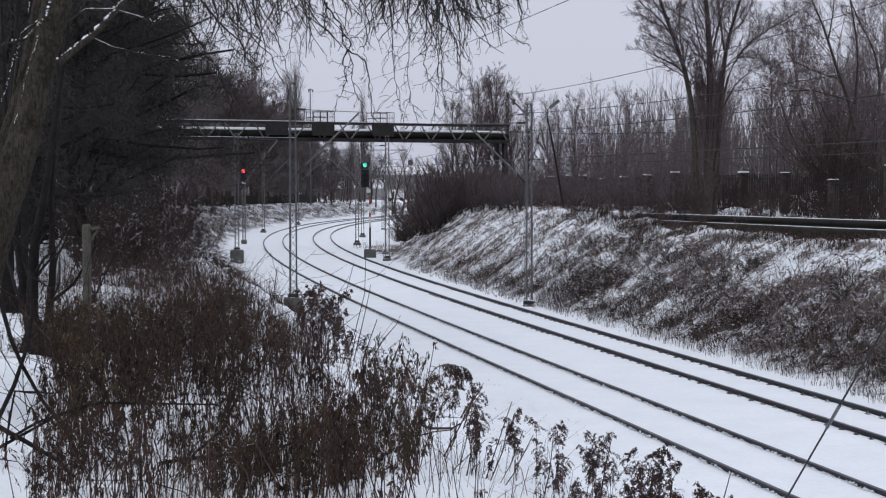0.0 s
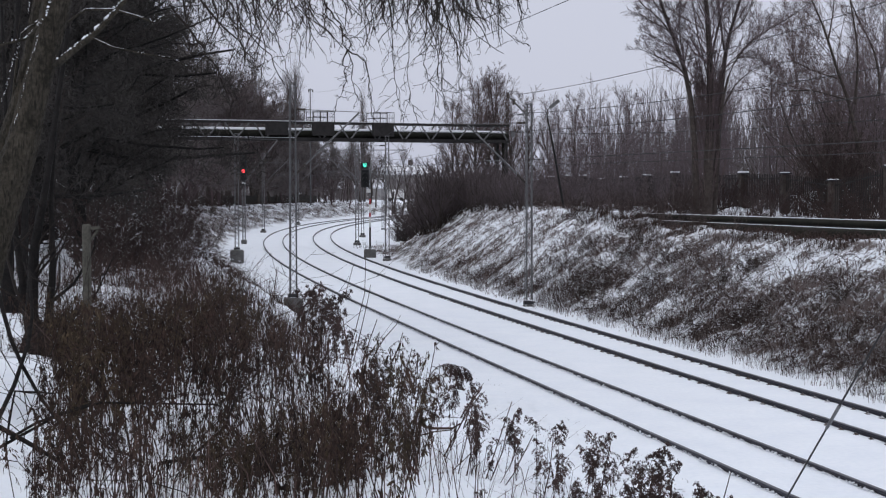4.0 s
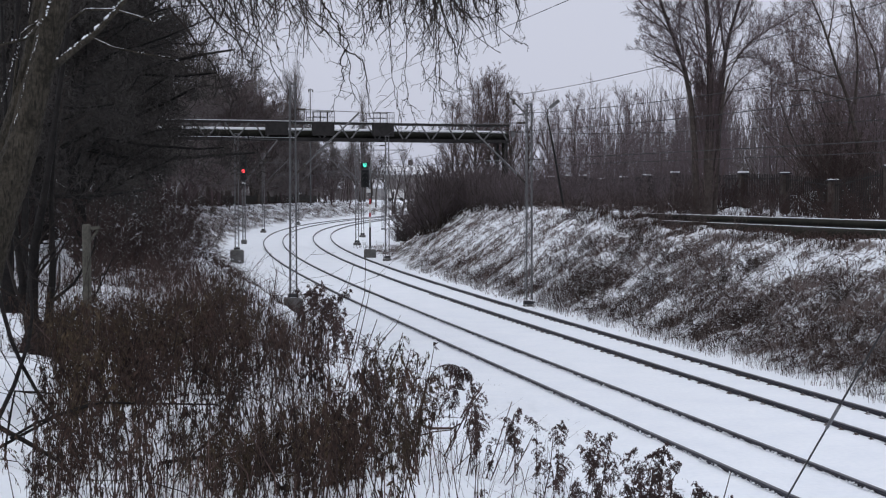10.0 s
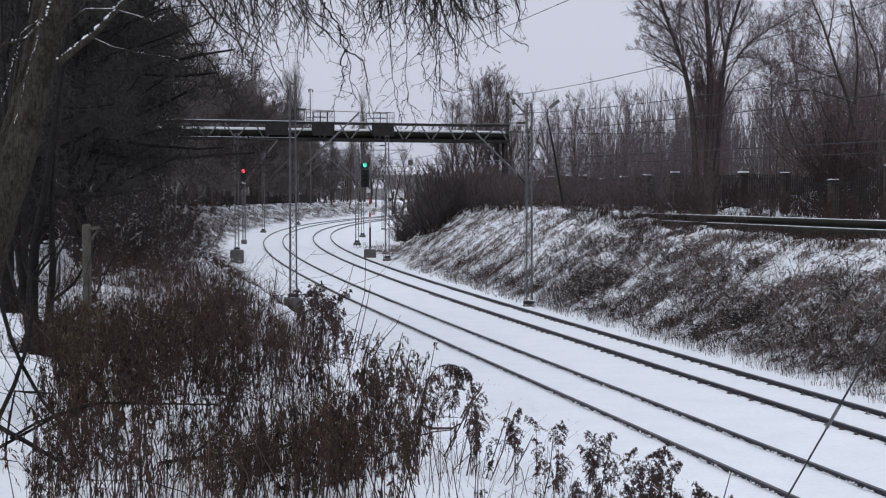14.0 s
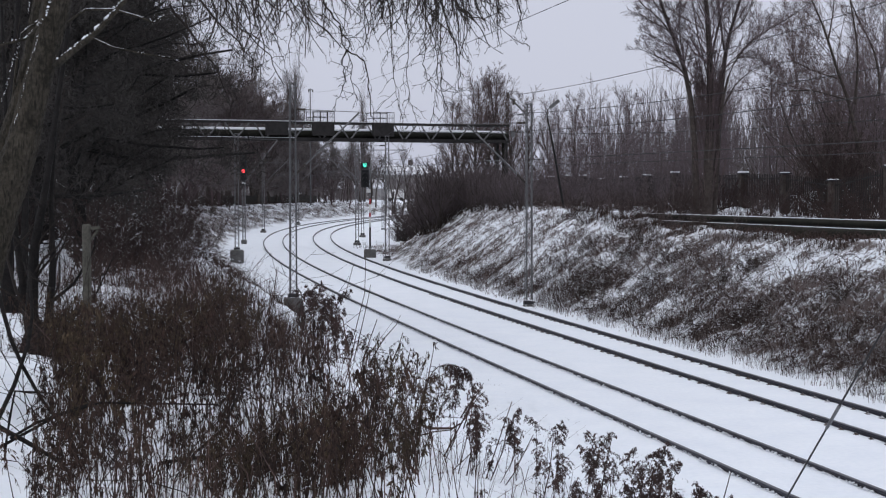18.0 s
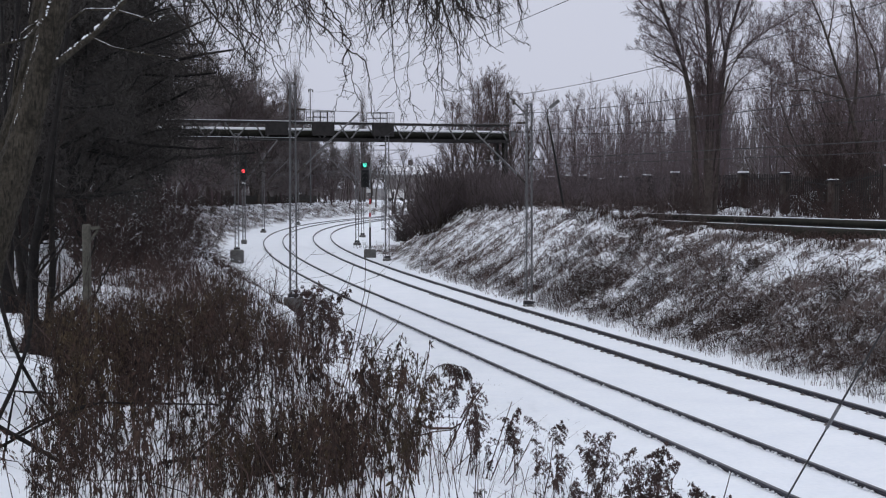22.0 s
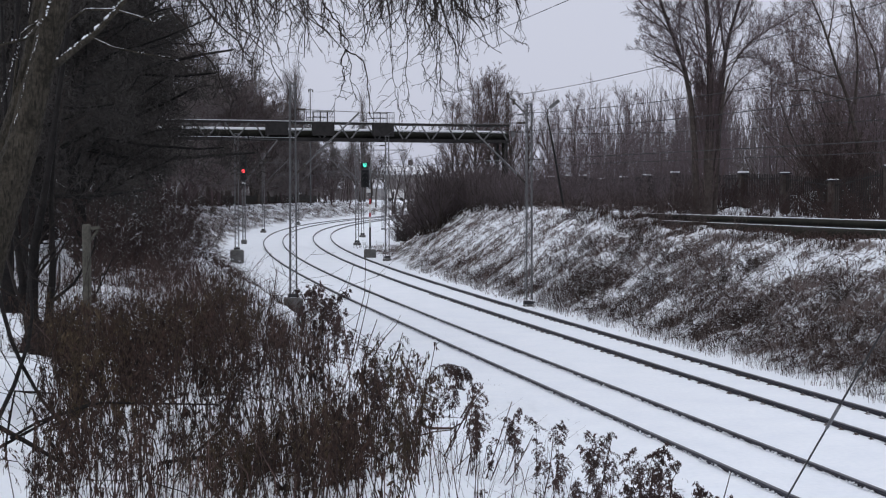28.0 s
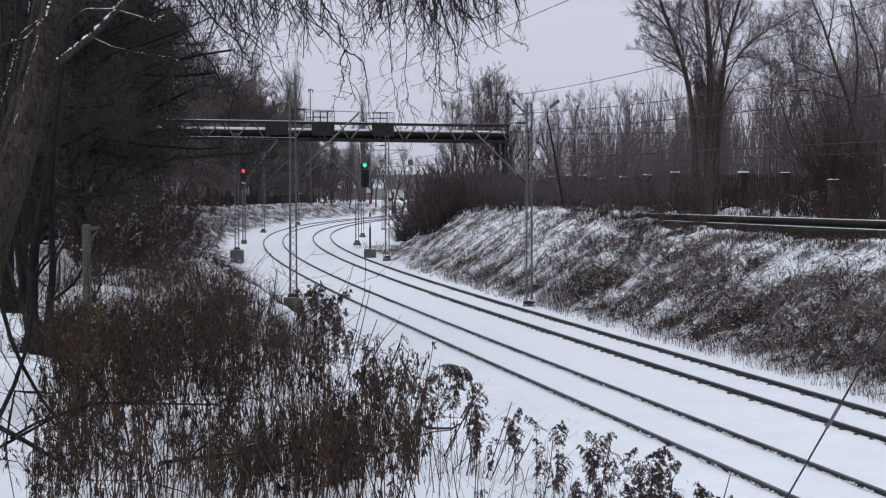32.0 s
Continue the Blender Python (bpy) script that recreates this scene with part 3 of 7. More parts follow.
# ---------------------------------------------------------------- rails
def build_rails():
    profile = [(-0.07, 0.0), (0.07, 0.0), (0.07, 0.02), (0.012, 0.045), (0.012, 0.125), (0.036, 0.14), (0.036, 0.168), (0.026, 0.178), (-0.026, 0.178), (-0.036, 0.168), (-0.036, 0.14), (-0.012, 0.125), (-0.012, 0.045), (-0.07, 0.02)]
    clip = Mesh().box((0, 0, 0.02), (0.11, 0.10, 0.05), 0.02).box((0.0, 0.0, 0.05), (0.045, 0.045, 0.05), 0.012).data("rail_clip")
    clip.materials.append(CLIP)
    s = np.concatenate([np.arange(-30, 60, 1.0), np.arange(60, 300, 2.0)])
    for u in (-2.7465, -1.2465, 1.2465, 2.7465):
        x, y, t = beside(s, u)
        n = len(profile)
        v = np.array([[(xx + a * math.sin(tt), yy - a * math.cos(tt), z) for a, z in profile] for xx, yy, tt in zip(x, y, t)]).reshape(-1, 3)
        k = np.arange(len(s) - 1)[:, None] * n
        j = np.arange(n)[None, :]
        q = np.stack([k + j, k + n + j, k + n + (j + 1) % n, k + (j + 1) % n], -1).reshape(-1, 4)
        me = raw_mesh("rail", v, q, smooth=False)
        me.materials.append(RAIL)
        me.materials.append(RAIL_TOP)
        me.polygons.foreach_set("material_index", np.array([1 if p % n in (6, 7, 8) else 0 for p in range(len(q))], dtype=np.int32))
        rail = tagged(new("rail", me), "rust-brown steel rail laid in snow on the curve", "rail", "rails of the two tracks")
        if u < 0:
            # ragged edge where the snow lies against the rail
            ex, ey, _ = beside(np.arange(0, 46, 1.0), u - 0.050)
            part("snow_edge", snow_bits(np.random.default_rng(int(-10 * u)), [(float(a), float(b), 0.090) for a, b in zip(ex, ey)], 2600, 0.024, 0.020), SNOW, rail, "ragged edge of snow along the rail")
        for i in range(88 if u > 0 else 0):
            for side in (-1, 1):
                cx, cy, ct = beside(-2.0 + 0.6 * i, u + side * 0.115)
                c = part("rail_clip", clip, CLIP, rail)
                c.matrix_basis = pose(float(cx), float(cy), 0.05, 0, 0, math.degrees(ct))


build_rails()


# ---------------------------------------------------------------- overhead line masts
def mast_mesh_parts(h, root, foot):
    """Two channel legs with crossed lacing on a concrete foot."""
    a, b = 0.105, 0.10
    for sx in (-1, 1):
        leg = part("leg", Mesh().beam((sx * a, -b, 0.3), (sx * a * 0.8, -b * 0.8, h), 0.045, 0.012), GALV, root)
        for sy in (-1, 1):
            part("flange", Mesh().beam((sx * a * 1.22, sy * b, 0.3), (sx * a * 1.02, sy * b * 0.8, h), 0.014, 0.05), GALV, leg)
    z, side = 0.5, 1
    while z < h - 0.4:
        for face in (-1, 1):
            bar = Mesh().beam((-face * side * a, face * b * 1.05, z), (face * side * a, face * b * 1.05, z + 0.27), 0.034, 0.010)
            part("lacing_bar", bar, GALV, root)
        side, z = -side, z + 0.27
    part("cap_plate", Mesh().box((0, 0, h + 0.01), (0.26, 0.22, 0.04), 0.01), GALV, root)
    part("foot", Mesh().box((0, 0, foot * 0.5 - 0.27), (foot, foot, foot), 0.06), CONCRETE, root, "snow-dusted concrete foot")
    if foot > 0.7:
        part("foot", Mesh().box((0, 0, -0.45), (foot * 0.55, foot * 0.55, 0.5), 0.05), CONCRETE, root, "narrow lower step of the concrete foot")
    part("collar", Mesh().box((0, 0, foot - 0.2), (0.36, 0.30, 0.14), 0.03), DARKSTEEL, root)


def mast_arm(root, reach, to_wire, side, low=4.75):
    """A rising cantilever with its top stay, registration arm and insulators, reaching over the track."""
    d = Vector((side, 0, 0))
    p = lambda r, z: d * r + Vector((0, 0, z))
    part("cantilever", Mesh().tube([p(0.1, low), p(reach, 6.95)], 0.032, 8), GALV, root, smooth=True)
    part("top_stay", Mesh().tube([p(0.1, 7.05), p(reach, 6.97)], 0.014, 6), GALV, root)
    part("registration_tube", Mesh().tube([p(reach * 0.38, 5.60), p(to_wire + 0.3, 5.62)], 0.016, 6), GALV, root)
    part("steady_arm", Mesh().tube([p(to_wire + 0.25, 5.62), p(to_wire - 0.3, 5.45)], 0.010, 5), GALV, root)
    part("hanger", Mesh().tube([p(reach * 0.97, 6.9), p(to_wire + 0.1, 5.63)], 0.006, 5), WIRE, root)
    for r0, z0, r1, z1 in ((0.14, low + 0.03, 0.46, low + 0.35), (0.14, 7.05, 0.46, 7.04)):
        ribs = [p(r0, z0).lerp(p(r1, z1), k / 12) for k in range(13)]
        part("insulator", Mesh().tube(ribs, [0.055 if k % 2 else 0.028 for k in range(13)], 8), BRICK, root, "brown ribbed insulator")


def build_mast(s, u, h, foot, arm=True):
    x, y, t = (float(v) for v in beside(s, u))
    root = thing("catenary_mast", pose(x, y, gz(x, y) + (0.22 if foot > 0.7 else 0.14 if foot > 0.6 else -0.05), 0, 0, math.degrees(t) - 90), "grey lattice overhead line mast on a concrete foot", "mast", "overhead line masts")
    mast_mesh_parts(h, root, foot)
    if arm:
        mast_arm(root, 2.4, abs(u) - 2.0, 1 if u < 0 else -1, 4.0 if foot > 0.7 else 4.75)
    return root


for ms, mu, mh, mf in ((40.9, -5.78, 7.95, 0.62), (42.9, 3.48, 7.75, 0.40), (77.9, -5.25, 7.3, 0.78), (79.2, 3.85, 7.6, 0.5), (135.0, -3.9, 7.6, 0.54), (163.6, -3.8, 7.4, 0.54), (103.8, 4.3, 7.6, 0.54), (121.0, 5.5, 7.4, 0.54), (140.0, 7.4, 7.4, 0.54), (-7.9, -5.3, 7.8, 0.54)):
    build_mast(ms, mu, mh, mf)


def mast_horn():
    """A bracket with insulators on the top of the mast beside the bank."""
    root = thing("wire_bracket", pose(0, 0, 0), "slanting steel bracket with insulators on a mast top", "bracket")
    a, c = Vector((3.22, 60.20, 7.34)), Vector((2.46, 60.20, 8.11))
    part("strut", Mesh().beam(a, c, 0.06), GALV, root)
    part("brace", Mesh().beam(Vector((3.26, 60.20, 7.46)), Vector((2.83, 60.20, 7.38)), 0.05), GALV, root)
    for p in (c, c.lerp(a, 0.3)):
        part("insulator", Mesh().tube([p + Vector((0, 0, 0.04 * k - 0.12)) for k in range(7)], [0.035 if k % 2 else 0.065 for k in range(7)], 8), BRICK, root)


mast_horn()


def build_stay():
    """The rod that ties the mast beside the viewer down to its anchor."""
    root = thing("mast_stay", pose(0, 0, 0), "taut grey steel stay rod running down beside the track", "stay")
    a, b = Vector((3.60, 18.91, 0.05)), Vector((5.16, 11.50, 7.2))
    part("rod", Mesh().tube([a, b], 0.0105, 8), WIRE, root, smooth=True)
    # bright snowy glint on the rod, added as a thicker, paler piece
    part("glint_sleeve", Mesh().tube([a.lerp(b, 0.30), a.lerp(b, 0.34)], 0.018, 8), GALV, root, "pale sleeve for the bright snowy glint", smooth=True)
    part("anchor_block", Mesh().box((3.60, 18.91, 0.05), (0.5, 0.5, 0.4), 0.05), CONCRETE, root)


build_stay()


# ---------------------------------------------------------------- overhead wires
def hang(p, q, sag, n=14):
    p, q = Vector(p), Vector(q)
    return [p.lerp(q, i / n) - Vector((0, 0, sag * 4 * (i / n) * (1 - i / n))) for i in range(n + 1)]


def build_wires():
    spans = (-20.0, 41.5, 81.0, 118.0, 155.0, 200.0)
    for u in (-2.0, 2.0):
        for a, b in zip(spans, spans[1:]):
            pa, pb = beside(a, u), beside(b, u)
            m = Mesh()
            m.tube(hang((pa[0], pa[1], 5.4), (pb[0], pb[1], 5.4), 0.02), 0.007, 4)
            tagged(part("contact_wire", m, WIRE), "dark copper contact wire over the track", "wire", "overhead wires")
            m = Mesh()
            m.tube(hang((pa[0], pa[1], 6.7), (pb[0], pb[1], 6.7), 0.7), 0.007, 4)
            w = part("catenary_wire", m, WIRE)
            tagged(w, "sagging dark catenary wire over the track", "wire", "overhead wires")
            for k in range(1, 8):
                x, y, _ = beside(a + (b - a) * k / 8, u)
                f = k / 8
                cx, cy = pa[0] + (pb[0] - pa[0]) * f, pa[1] + (pb[1] - pa[1]) * f
                d = Mesh().tube([(cx, cy, 5.4 - 0.08 * f * (1 - f)), (cx, cy, 6.7 - 2.8 * f * (1 - f))], 0.003, 3)
                part("dropper", d, WIRE, w)


    far = "dark overhead wire strung along the mast tops"
    for p, q, sag in (((3.26, 60.20, 7.46), (13.5, 10.0, 7.8), 0.5), ((2.89, 62.00, 8.25), (13.0, 14.0, 9.6), 0.6), ((-17.53, 215.00, 17.16), (3.07, 35.0, 8.95), 0.6), ((3.07, 35.0, 8.95), (4.9, 10.0, 8.2), 0.05)):
        tagged(part("feeder_wire", Mesh().tube(hang(p, q, sag, 24), 0.009, 4), WIRE), far, "wire", "overhead wires")


build_wires()


def build_wire_pole():
    x, y, z = (-17.98, 215.00, 17.62)
    root = thing("wire_pole", pose(x, y, gz(x, y)), "tall thin grey pole carrying a wire", "pole")
    h = z - gz(x, y)
    part("pole", Mesh().tube([(0, 0, -0.2), (0, 0, h)], [0.11, 0.07], 8), GALV, root, smooth=True)
    part("crossarm", Mesh().beam((-0.3, 0, h - 0.15), (0.4, 0, h - 0.15), 0.08), DARKSTEEL, root)
    for xx in (-0.2, 0.33):
        part("insulator", Mesh().tube([(xx, 0, h - 0.5), (xx, 0, h - 0.2)], 0.09, 8), BRICK, root)


build_wire_pole()


# ---------------------------------------------------------------- light signals
def build_signal(x, y, head_z, head_h, head_x, lit, lamps, striped):
    base = gz(x, y)
    root = thing("light_signal", pose(x, y, base), "railway light signal showing %s on a %s mast" % (lit, "red and white striped" if striped else "grey"), "signal", "railway signals")
    part("foot", Mesh().box((0, 0, 0.25 if striped else 0.12), (0.75, 0.75, 0.6) if striped else (0.42, 0.42, 0.4), 0.05), CONCRETE, root, "concrete block dusted with snow")
    top = head_z + head_h * 0.5 - base
    if striped:
        for z0, z1, mat in ((0.3, 2.0 - base, BLACK), (2.0 - base, 2.64 - base, WHITE), (2.64 - base, 2.92 - base, RED), (2.92 - base, 3.46 - base, WHITE), (3.46 - base, 3.82 - base, RED), (3.82 - base, 4.1 - base, GALV)):
            part("mast_section", Mesh().tube([(0, 0, z0), (0, 0, z1)], 0.062, 12), mat, root, smooth=True)
        part("mast_pole", Mesh().tube([(0, 0, 4.1 - base), (0.05, 0, top)], 0.055, 10), GALV, root, smooth=True)
    else:
        part("mast_pole", Mesh().tube([(-0.09, 0, 0.3), (-0.09, 0, top)], 0.045, 10), GALV, root)
        part("mast_pole", Mesh().tube([(0.09, 0, 0.3), (0.09, 0, top)], 0.045, 10), GALV, root)
        rung = Mesh()
        for k in range(14):
            rung.beam((-0.09, 0, 0.6 + 0.3 * k), (0.09, 0, 0.6 + 0.3 * k), 0.025)
        part("ladder_rungs", rung, GALV, root)
    head = part("head", Mesh().box((head_x, -0.16, head_z - base), (0.50, 0.22, head_h), 0.09), BLACK, root, "black lamp housing")
    step = head_h / (lamps + 0.4)
    for k in range(lamps):
        zc = head_z - base + head_h / 2 - step * (k + 0.7)
        hood = Mesh()
        ring = [(0.14 * math.cos(a), 0.14 * math.sin(a)) for a in np.linspace(-0.2, math.pi + 0.2, 12)]
        for (a, b), (c, d) in zip(ring, ring[1:]):
            i = len(hood.v)
            hood.v += [Vector((head_x + a, -0.27, zc + b)), Vector((head_x + c, -0.27, zc + d)), Vector((head_x + c, -0.45, zc + d)), Vector((head_x + a, -0.45, zc + b))]
            hood.f.append((i, i + 1, i + 2, i + 3))
        part("hood", hood, BLACK, head)
        on = (lit == "green" and k == 0) or (lit == "red" and k == 2)
        part("lens", Mesh().disc((head_x, -0.272, zc), 0.105 if not on else 0.13, -0.02 if not on else -0.03, (0, 1, 0)), (GREEN_GLOW if lit == "green" else RED_GLOW) if on else BLACK, head, "glowing %s lens" % lit if on else "unlit dark lens", smooth=False)
    part("bracket", Mesh().beam((0, 0, head_z - base - head_h * 0.3), (head_x, -0.1, head_z - base - head_h * 0.3), 0.06).beam((0, 0, head_z - base + head_h * 0.3), (head_x, -0.1, head_z - base + head_h * 0.3), 0.06), DARKSTEEL, root)
    part("marker_plate", Mesh().box((head_x * 0.3, -0.10, head_z - base - head_h / 2 - 0.22), (0.25, 0.03, 0.24), 0.005), WHITE, root, "small white plate with a mark")
    return root


build_signal(-15.47, 123.0, 5.97, 1.98, 0.0, "red", 4, False)
build_signal(-4.62, 100.2, 5.35, 1.62, -0.30, "green", 5, True)


# ---------------------------------------------------------------- pipe bridge over the line
def build_bridge():
    a, b = Vector((-26.0, 105.0, 0)), Vector((4.62, 118.6, 0))
    length = (b - a).length
    d = (b - a).normalized()
    root = thing("pipe_bridge", Matrix.Translation((a.x, a.y, 0)) @ Matrix.Rotation(math.atan2(d.y, d.x), 4, "Z"), "dark steel truss bridge with snow-topped pipes over the railway", "bridge")
    lo, hi = 7.88, 9.06
    bays = 16
    for y in (-0.8, 0.8):
        part("top_chord", Mesh().beam((0, y, hi), (length, y, hi), 0.14, 0.13), BRIDGE, root)
        part("bottom_chord", Mesh().beam((0, y, lo), (length, y, lo), 0.16, 0.20), BRIDGE, root)
        for k in range(bays):
            x0, x1 = length * k / bays, length * (k + 1) / bays
            xm = (x0 + x1) / 2
            # diagonals take a paler steel: light off the snow put into their colour
            part("diagonal", Mesh().beam((x0, y, lo + 0.1), (xm - 0.18, y, hi - 0.07), 0.09, 0.08), GALV, root)
            part("diagonal", Mesh().beam((xm + 0.18, y, hi - 0.07), (x1 - 0.2, y, lo + 0.1), 0.09, 0.08), GALV, root)
    for k in range(2 * bays + 1):
        x = length * k / bays / 2
        part("cross_beam", Mesh().beam((x, -0.72, lo + 0.02), (x, 0.72, lo + 0.02), 0.1, 0.12), BRIDGE, root)
    part("deck_plate", Mesh().box((length / 2, 0, lo + 0.12), (length, 1.4, 0.05)), BRIDGE, root)
    for y in (-0.36, 0.36):
        part("pipe", Mesh().tube([(0, y, lo + 0.42), (length + 0.05, y, lo + 0.42)], 0.26, 14), PIPE, root, "insulated pipe", smooth=True)
        part("snow_strip", Mesh().tube([(5.6, y, lo + 0.66), (length - 0.2, y, lo + 0.66)], 0.15, 10), SNOW, root, "snow lying along the pipe", smooth=True)
    part("snow_strip", Mesh().beam((3.5, -0.8, hi + 0.085), (length * 0.72, -0.8, hi + 0.085), 0.12, 0.04), SNOW, root, "snow on the top chord")
    part("snow_strip", Mesh().beam((0, -0.89, lo + 0.115), (length * 0.5, -0.89, lo + 0.115), 0.03, 0.025), SNOW, root)
    for x in (15.35, 18.75, 23.3):
        cage = part("service_platform", Mesh().box((x, -1.02, lo + 0.74), (1.6, 0.3, 0.95), 0.02), BRIDGE, root, "dark box on the truss")
        if x == 15.35:
            continue
        for xx in (-0.80, -0.27, 0.27, 0.80):
            for yy in (-1.15, 0.2):
                part("rail_post", Mesh().beam((x + xx, yy, lo + 1.2), (x + xx, yy, lo + 1.98), 0.035), BRIDGE, cage)
        for zz in (1.58, 1.97):
            for yy in (-1.15, 0.2):
                part("handrail", Mesh().beam((x - 0.82, yy, lo + zz), (x + 0.82, yy, lo + zz), 0.04), BRIDGE, cage)
        mesh_wire = Mesh()
        for k in range(15):
            mesh_wire.beam((x - 0.80 + 0.114 * k, -1.15, lo + 1.2), (x - 0.80 + 0.114 * k, -1.15, lo + 1.97), 0.012)
        part("wire_mesh", mesh_wire, BRIDGE, cage)
    part("end_bracket", Mesh().box((length + 0.25, -0.85, lo + 0.55), (0.34, 0.12, 0.42), 0.02), GALV, root)
    part("drop_pipe", Mesh().tube([(length - 0.12, 0, 2.4), (length - 0.12, 0, lo + 0.3)], 0.12, 12), PIPE, root, smooth=True)
    for x in (length - 0.25, 0.6):
        for y in (-0.75, 0.75):
            part("support_leg", Mesh().beam((x, y, 2.2), (x, y, lo), 0.18, 0.18), BRIDGE, root)
        for z in (4.2, 6.0):
            part("support_brace", Mesh().beam((x, -0.75, z), (x, 0.75, z + 1.4), 0.1), BRIDGE, root)


build_bridge()


# ---------------------------------------------------------------- pipes and fence on the right bank
def build_bank_pipes():
    s = np.arange(10, 51, 2.0)
    for du, dz, r in ((0.0, 0.17, 0.16), (0.40, 0.46, 0.13)):
        x, y, _ = beside(s, 9.9 + du)
        path = [(float(a), float(b), 3.07 + dz - 0.0075 * (k * 2.0 - 20.0)) for k, (a, b) in enumerate(zip(x, y))]
        p = tagged(part("heating_pipe", Mesh().tube(path, r, 12), PIPE, None, smooth=True), "dark clad heating pipe along the bank top with snow", "pipe", "heating pipes on the bank")
        part("snow_strip", Mesh().tube([(a, b, c + r * 0.93 + 0.006 * math.sin(k * 2.3)) for k, (a, b, c) in enumerate(path)], 0.024, 8), SNOW, p, "line of snow on the pipe")
    for k in range(9):
        x, y, t = (float(v) for v in beside(12 + 4.0 * k, 10.07))
        root = thing("pipe_support", pose(x, y, gz(x, y), 0, 0, math.degrees(t)), "low dark timber saddle under the heating pipes", "pipe support", "pipe supports")
        part("saddle", Mesh().box((0, 0, -0.05), (0.2, 0.8, 0.5), 0.03), DARKWOOD, root)


build_bank_pipes()


# ---------------------------------------------------------------- trees
def tree_parts(root, levels, bark, twig, split=2):
    """Trunk and limbs as one part, the twigs as the crown."""
    sides = (9, 6, 4, 3, 3, 3)
    part("trunk", tubes_mesh("trunk", [(p, r, sides[i]) for i, (p, r) in enumerate(levels[:split])]), bark, root)
    part("crown", tubes_mesh("crown", [(p, r, sides[min(i + split, 5)]) for i, (p, r) in enumerate(levels[split:])]), twig, root)


def bare_tree(seed, height, r, spread=(25, 50), limbs=16, start=0.25, dense=(7, 7), up=0.10, wiggle=0.16, name="bare_tree", label="bare leafless tree with fine dark twigs", bark=None, twig=None, lean=0.04, group="bare trees along the cutting", least=0.009):
    rng = np.random.default_rng(seed)
    k = 9
    pts = [np.zeros(3)]
    d = np.array([rng.normal() * lean, rng.normal() * lean, 1.0])
    for _ in range(k):
        d = unit(d + rng.normal(size=3) * np.array([0.05, 0.05, 0]))
        pts.append(pts[-1] + d * height * 0.85 / k)
    l0 = stem(rng, pts, r * np.linspace(1, 0.16, k + 1))
    l1 = sprout(rng, *l0, limbs, (0.30, 0.55), spread, 6, wiggle * 0.7, up, start=start, thin=0.5, shrink=0.55, least=0.012)
    l2 = sprout(rng, *l1, dense[0], (0.28, 0.55), (20, 50), 4, wiggle, up * 0.7, start=0.2, thin=0.5, least=0.008)
    l3 = sprout(rng, *l2, dense[1], (0.3, 0.6), (20, 50), 2, wiggle, up * 0.5, start=0.15, thin=0.55, least=least)
    root = thing(name, pose(0, 0, 0), label, "tree", group)
    tree_parts(root, [l0, l1, l2, l3], bark or BARK_DARK, twig or TWIG)
    return root


def place_all(variants, spots, sink=0.15):
    """Puts the variants and their copies at spots (x, y, scale, turn, variant)."""
    used = set()
    for x, y, sc, rz, v in spots:
        m = pose(x, y, gz(x, y) - sink, 0, 0, rz)
        if v not in used:
            used.add(v)
            ob = variants[v]
        else:
            ob = copy_thing(variants[v], m)
        ob.matrix_basis = m @ Matrix.Diagonal((sc, sc, sc, 1))


def fence_on_bank():
    """Capped pillars with dark pickets between them, along the top of the far bank."""
    root = thing("fence", pose(0, 0, 0), "dark picket fence with snow-capped pillars behind the bank", "fence")
    picket = Mesh().box((0, 0, 0.95), (0.035, 0.035, 1.7), 0.008).data("picket")
    ends = []
    for k in range(12):
        x, y, t = (float(v) for v in beside(42.0 + 5.0 * k, 18.0))
        z = gz(x, y) + (0.38 if k == 0 else 0.0)
        ends.append((x, y, z, t))
        p = part("pillar", Mesh().box((0, 0, 0.55), (0.38, 0.38, 2.5), 0.03), BRICK, root)
        p.matrix_basis = pose(x, y, z, 0, 0, math.degrees(t))
        part("pillar_cap", Mesh().box((0, 0, 1.835), (0.50, 0.50, 0.07), 0.02), DARKSTEEL, p)
        part("snow_cap", Mesh().box((0, 0, 1.895), (0.44, 0.42, 0.06), 0.028) if k > 2 else Mesh().box((0.02, 0, 1.882), (0.36, 0.34, 0.034), 0.016), SNOW, p, "cushion of snow")
    for a, b in zip(ends, ends[1:]):
        for h in (0.3, 1.6):
            part("rail", Mesh().beam((a[0], a[1], a[2] + h), (b[0], b[1], b[2] + h), 0.05), BRIDGE, root)
        for k in range(1, 25):
            f = k / 25
            p = part("picket", picket, BRIDGE, root)
            p.matrix_basis = pose(a[0] + (b[0] - a[0]) * f, a[1] + (b[1] - a[1]) * f, a[2] + (b[2] - a[2]) * f, 0, 0, math.degrees(a[3]))


fence_on_bank()


def street_lamp():
    x, y, z = (5.42, 80.00, 6.38)
    g = gz(x, y)
    root = thing("street_lamp", pose(x, y, g), "leaning grey street lamp with a curved arm", "street lamp")
    h = 8.36 - g
    part("pole", Mesh().tube([(0.75, 0, -0.2), (0.2, 0, h * 0.6), (-0.2, 0, h)], [0.065, 0.055, 0.04], 8), BRIDGE, root, smooth=True)
    part("arm", Mesh().tube([(-0.2, 0, h), (-0.14, 0, h + 0.15), (0.0, 0, h + 0.28)], 0.035, 6), GALV, root)
    part("lantern", Mesh().beam((-0.04, 0, h + 0.24), (0.42, 0, h + 0.60), 0.26, 0.17), GALV, root, "pale lantern housing")


street_lamp()


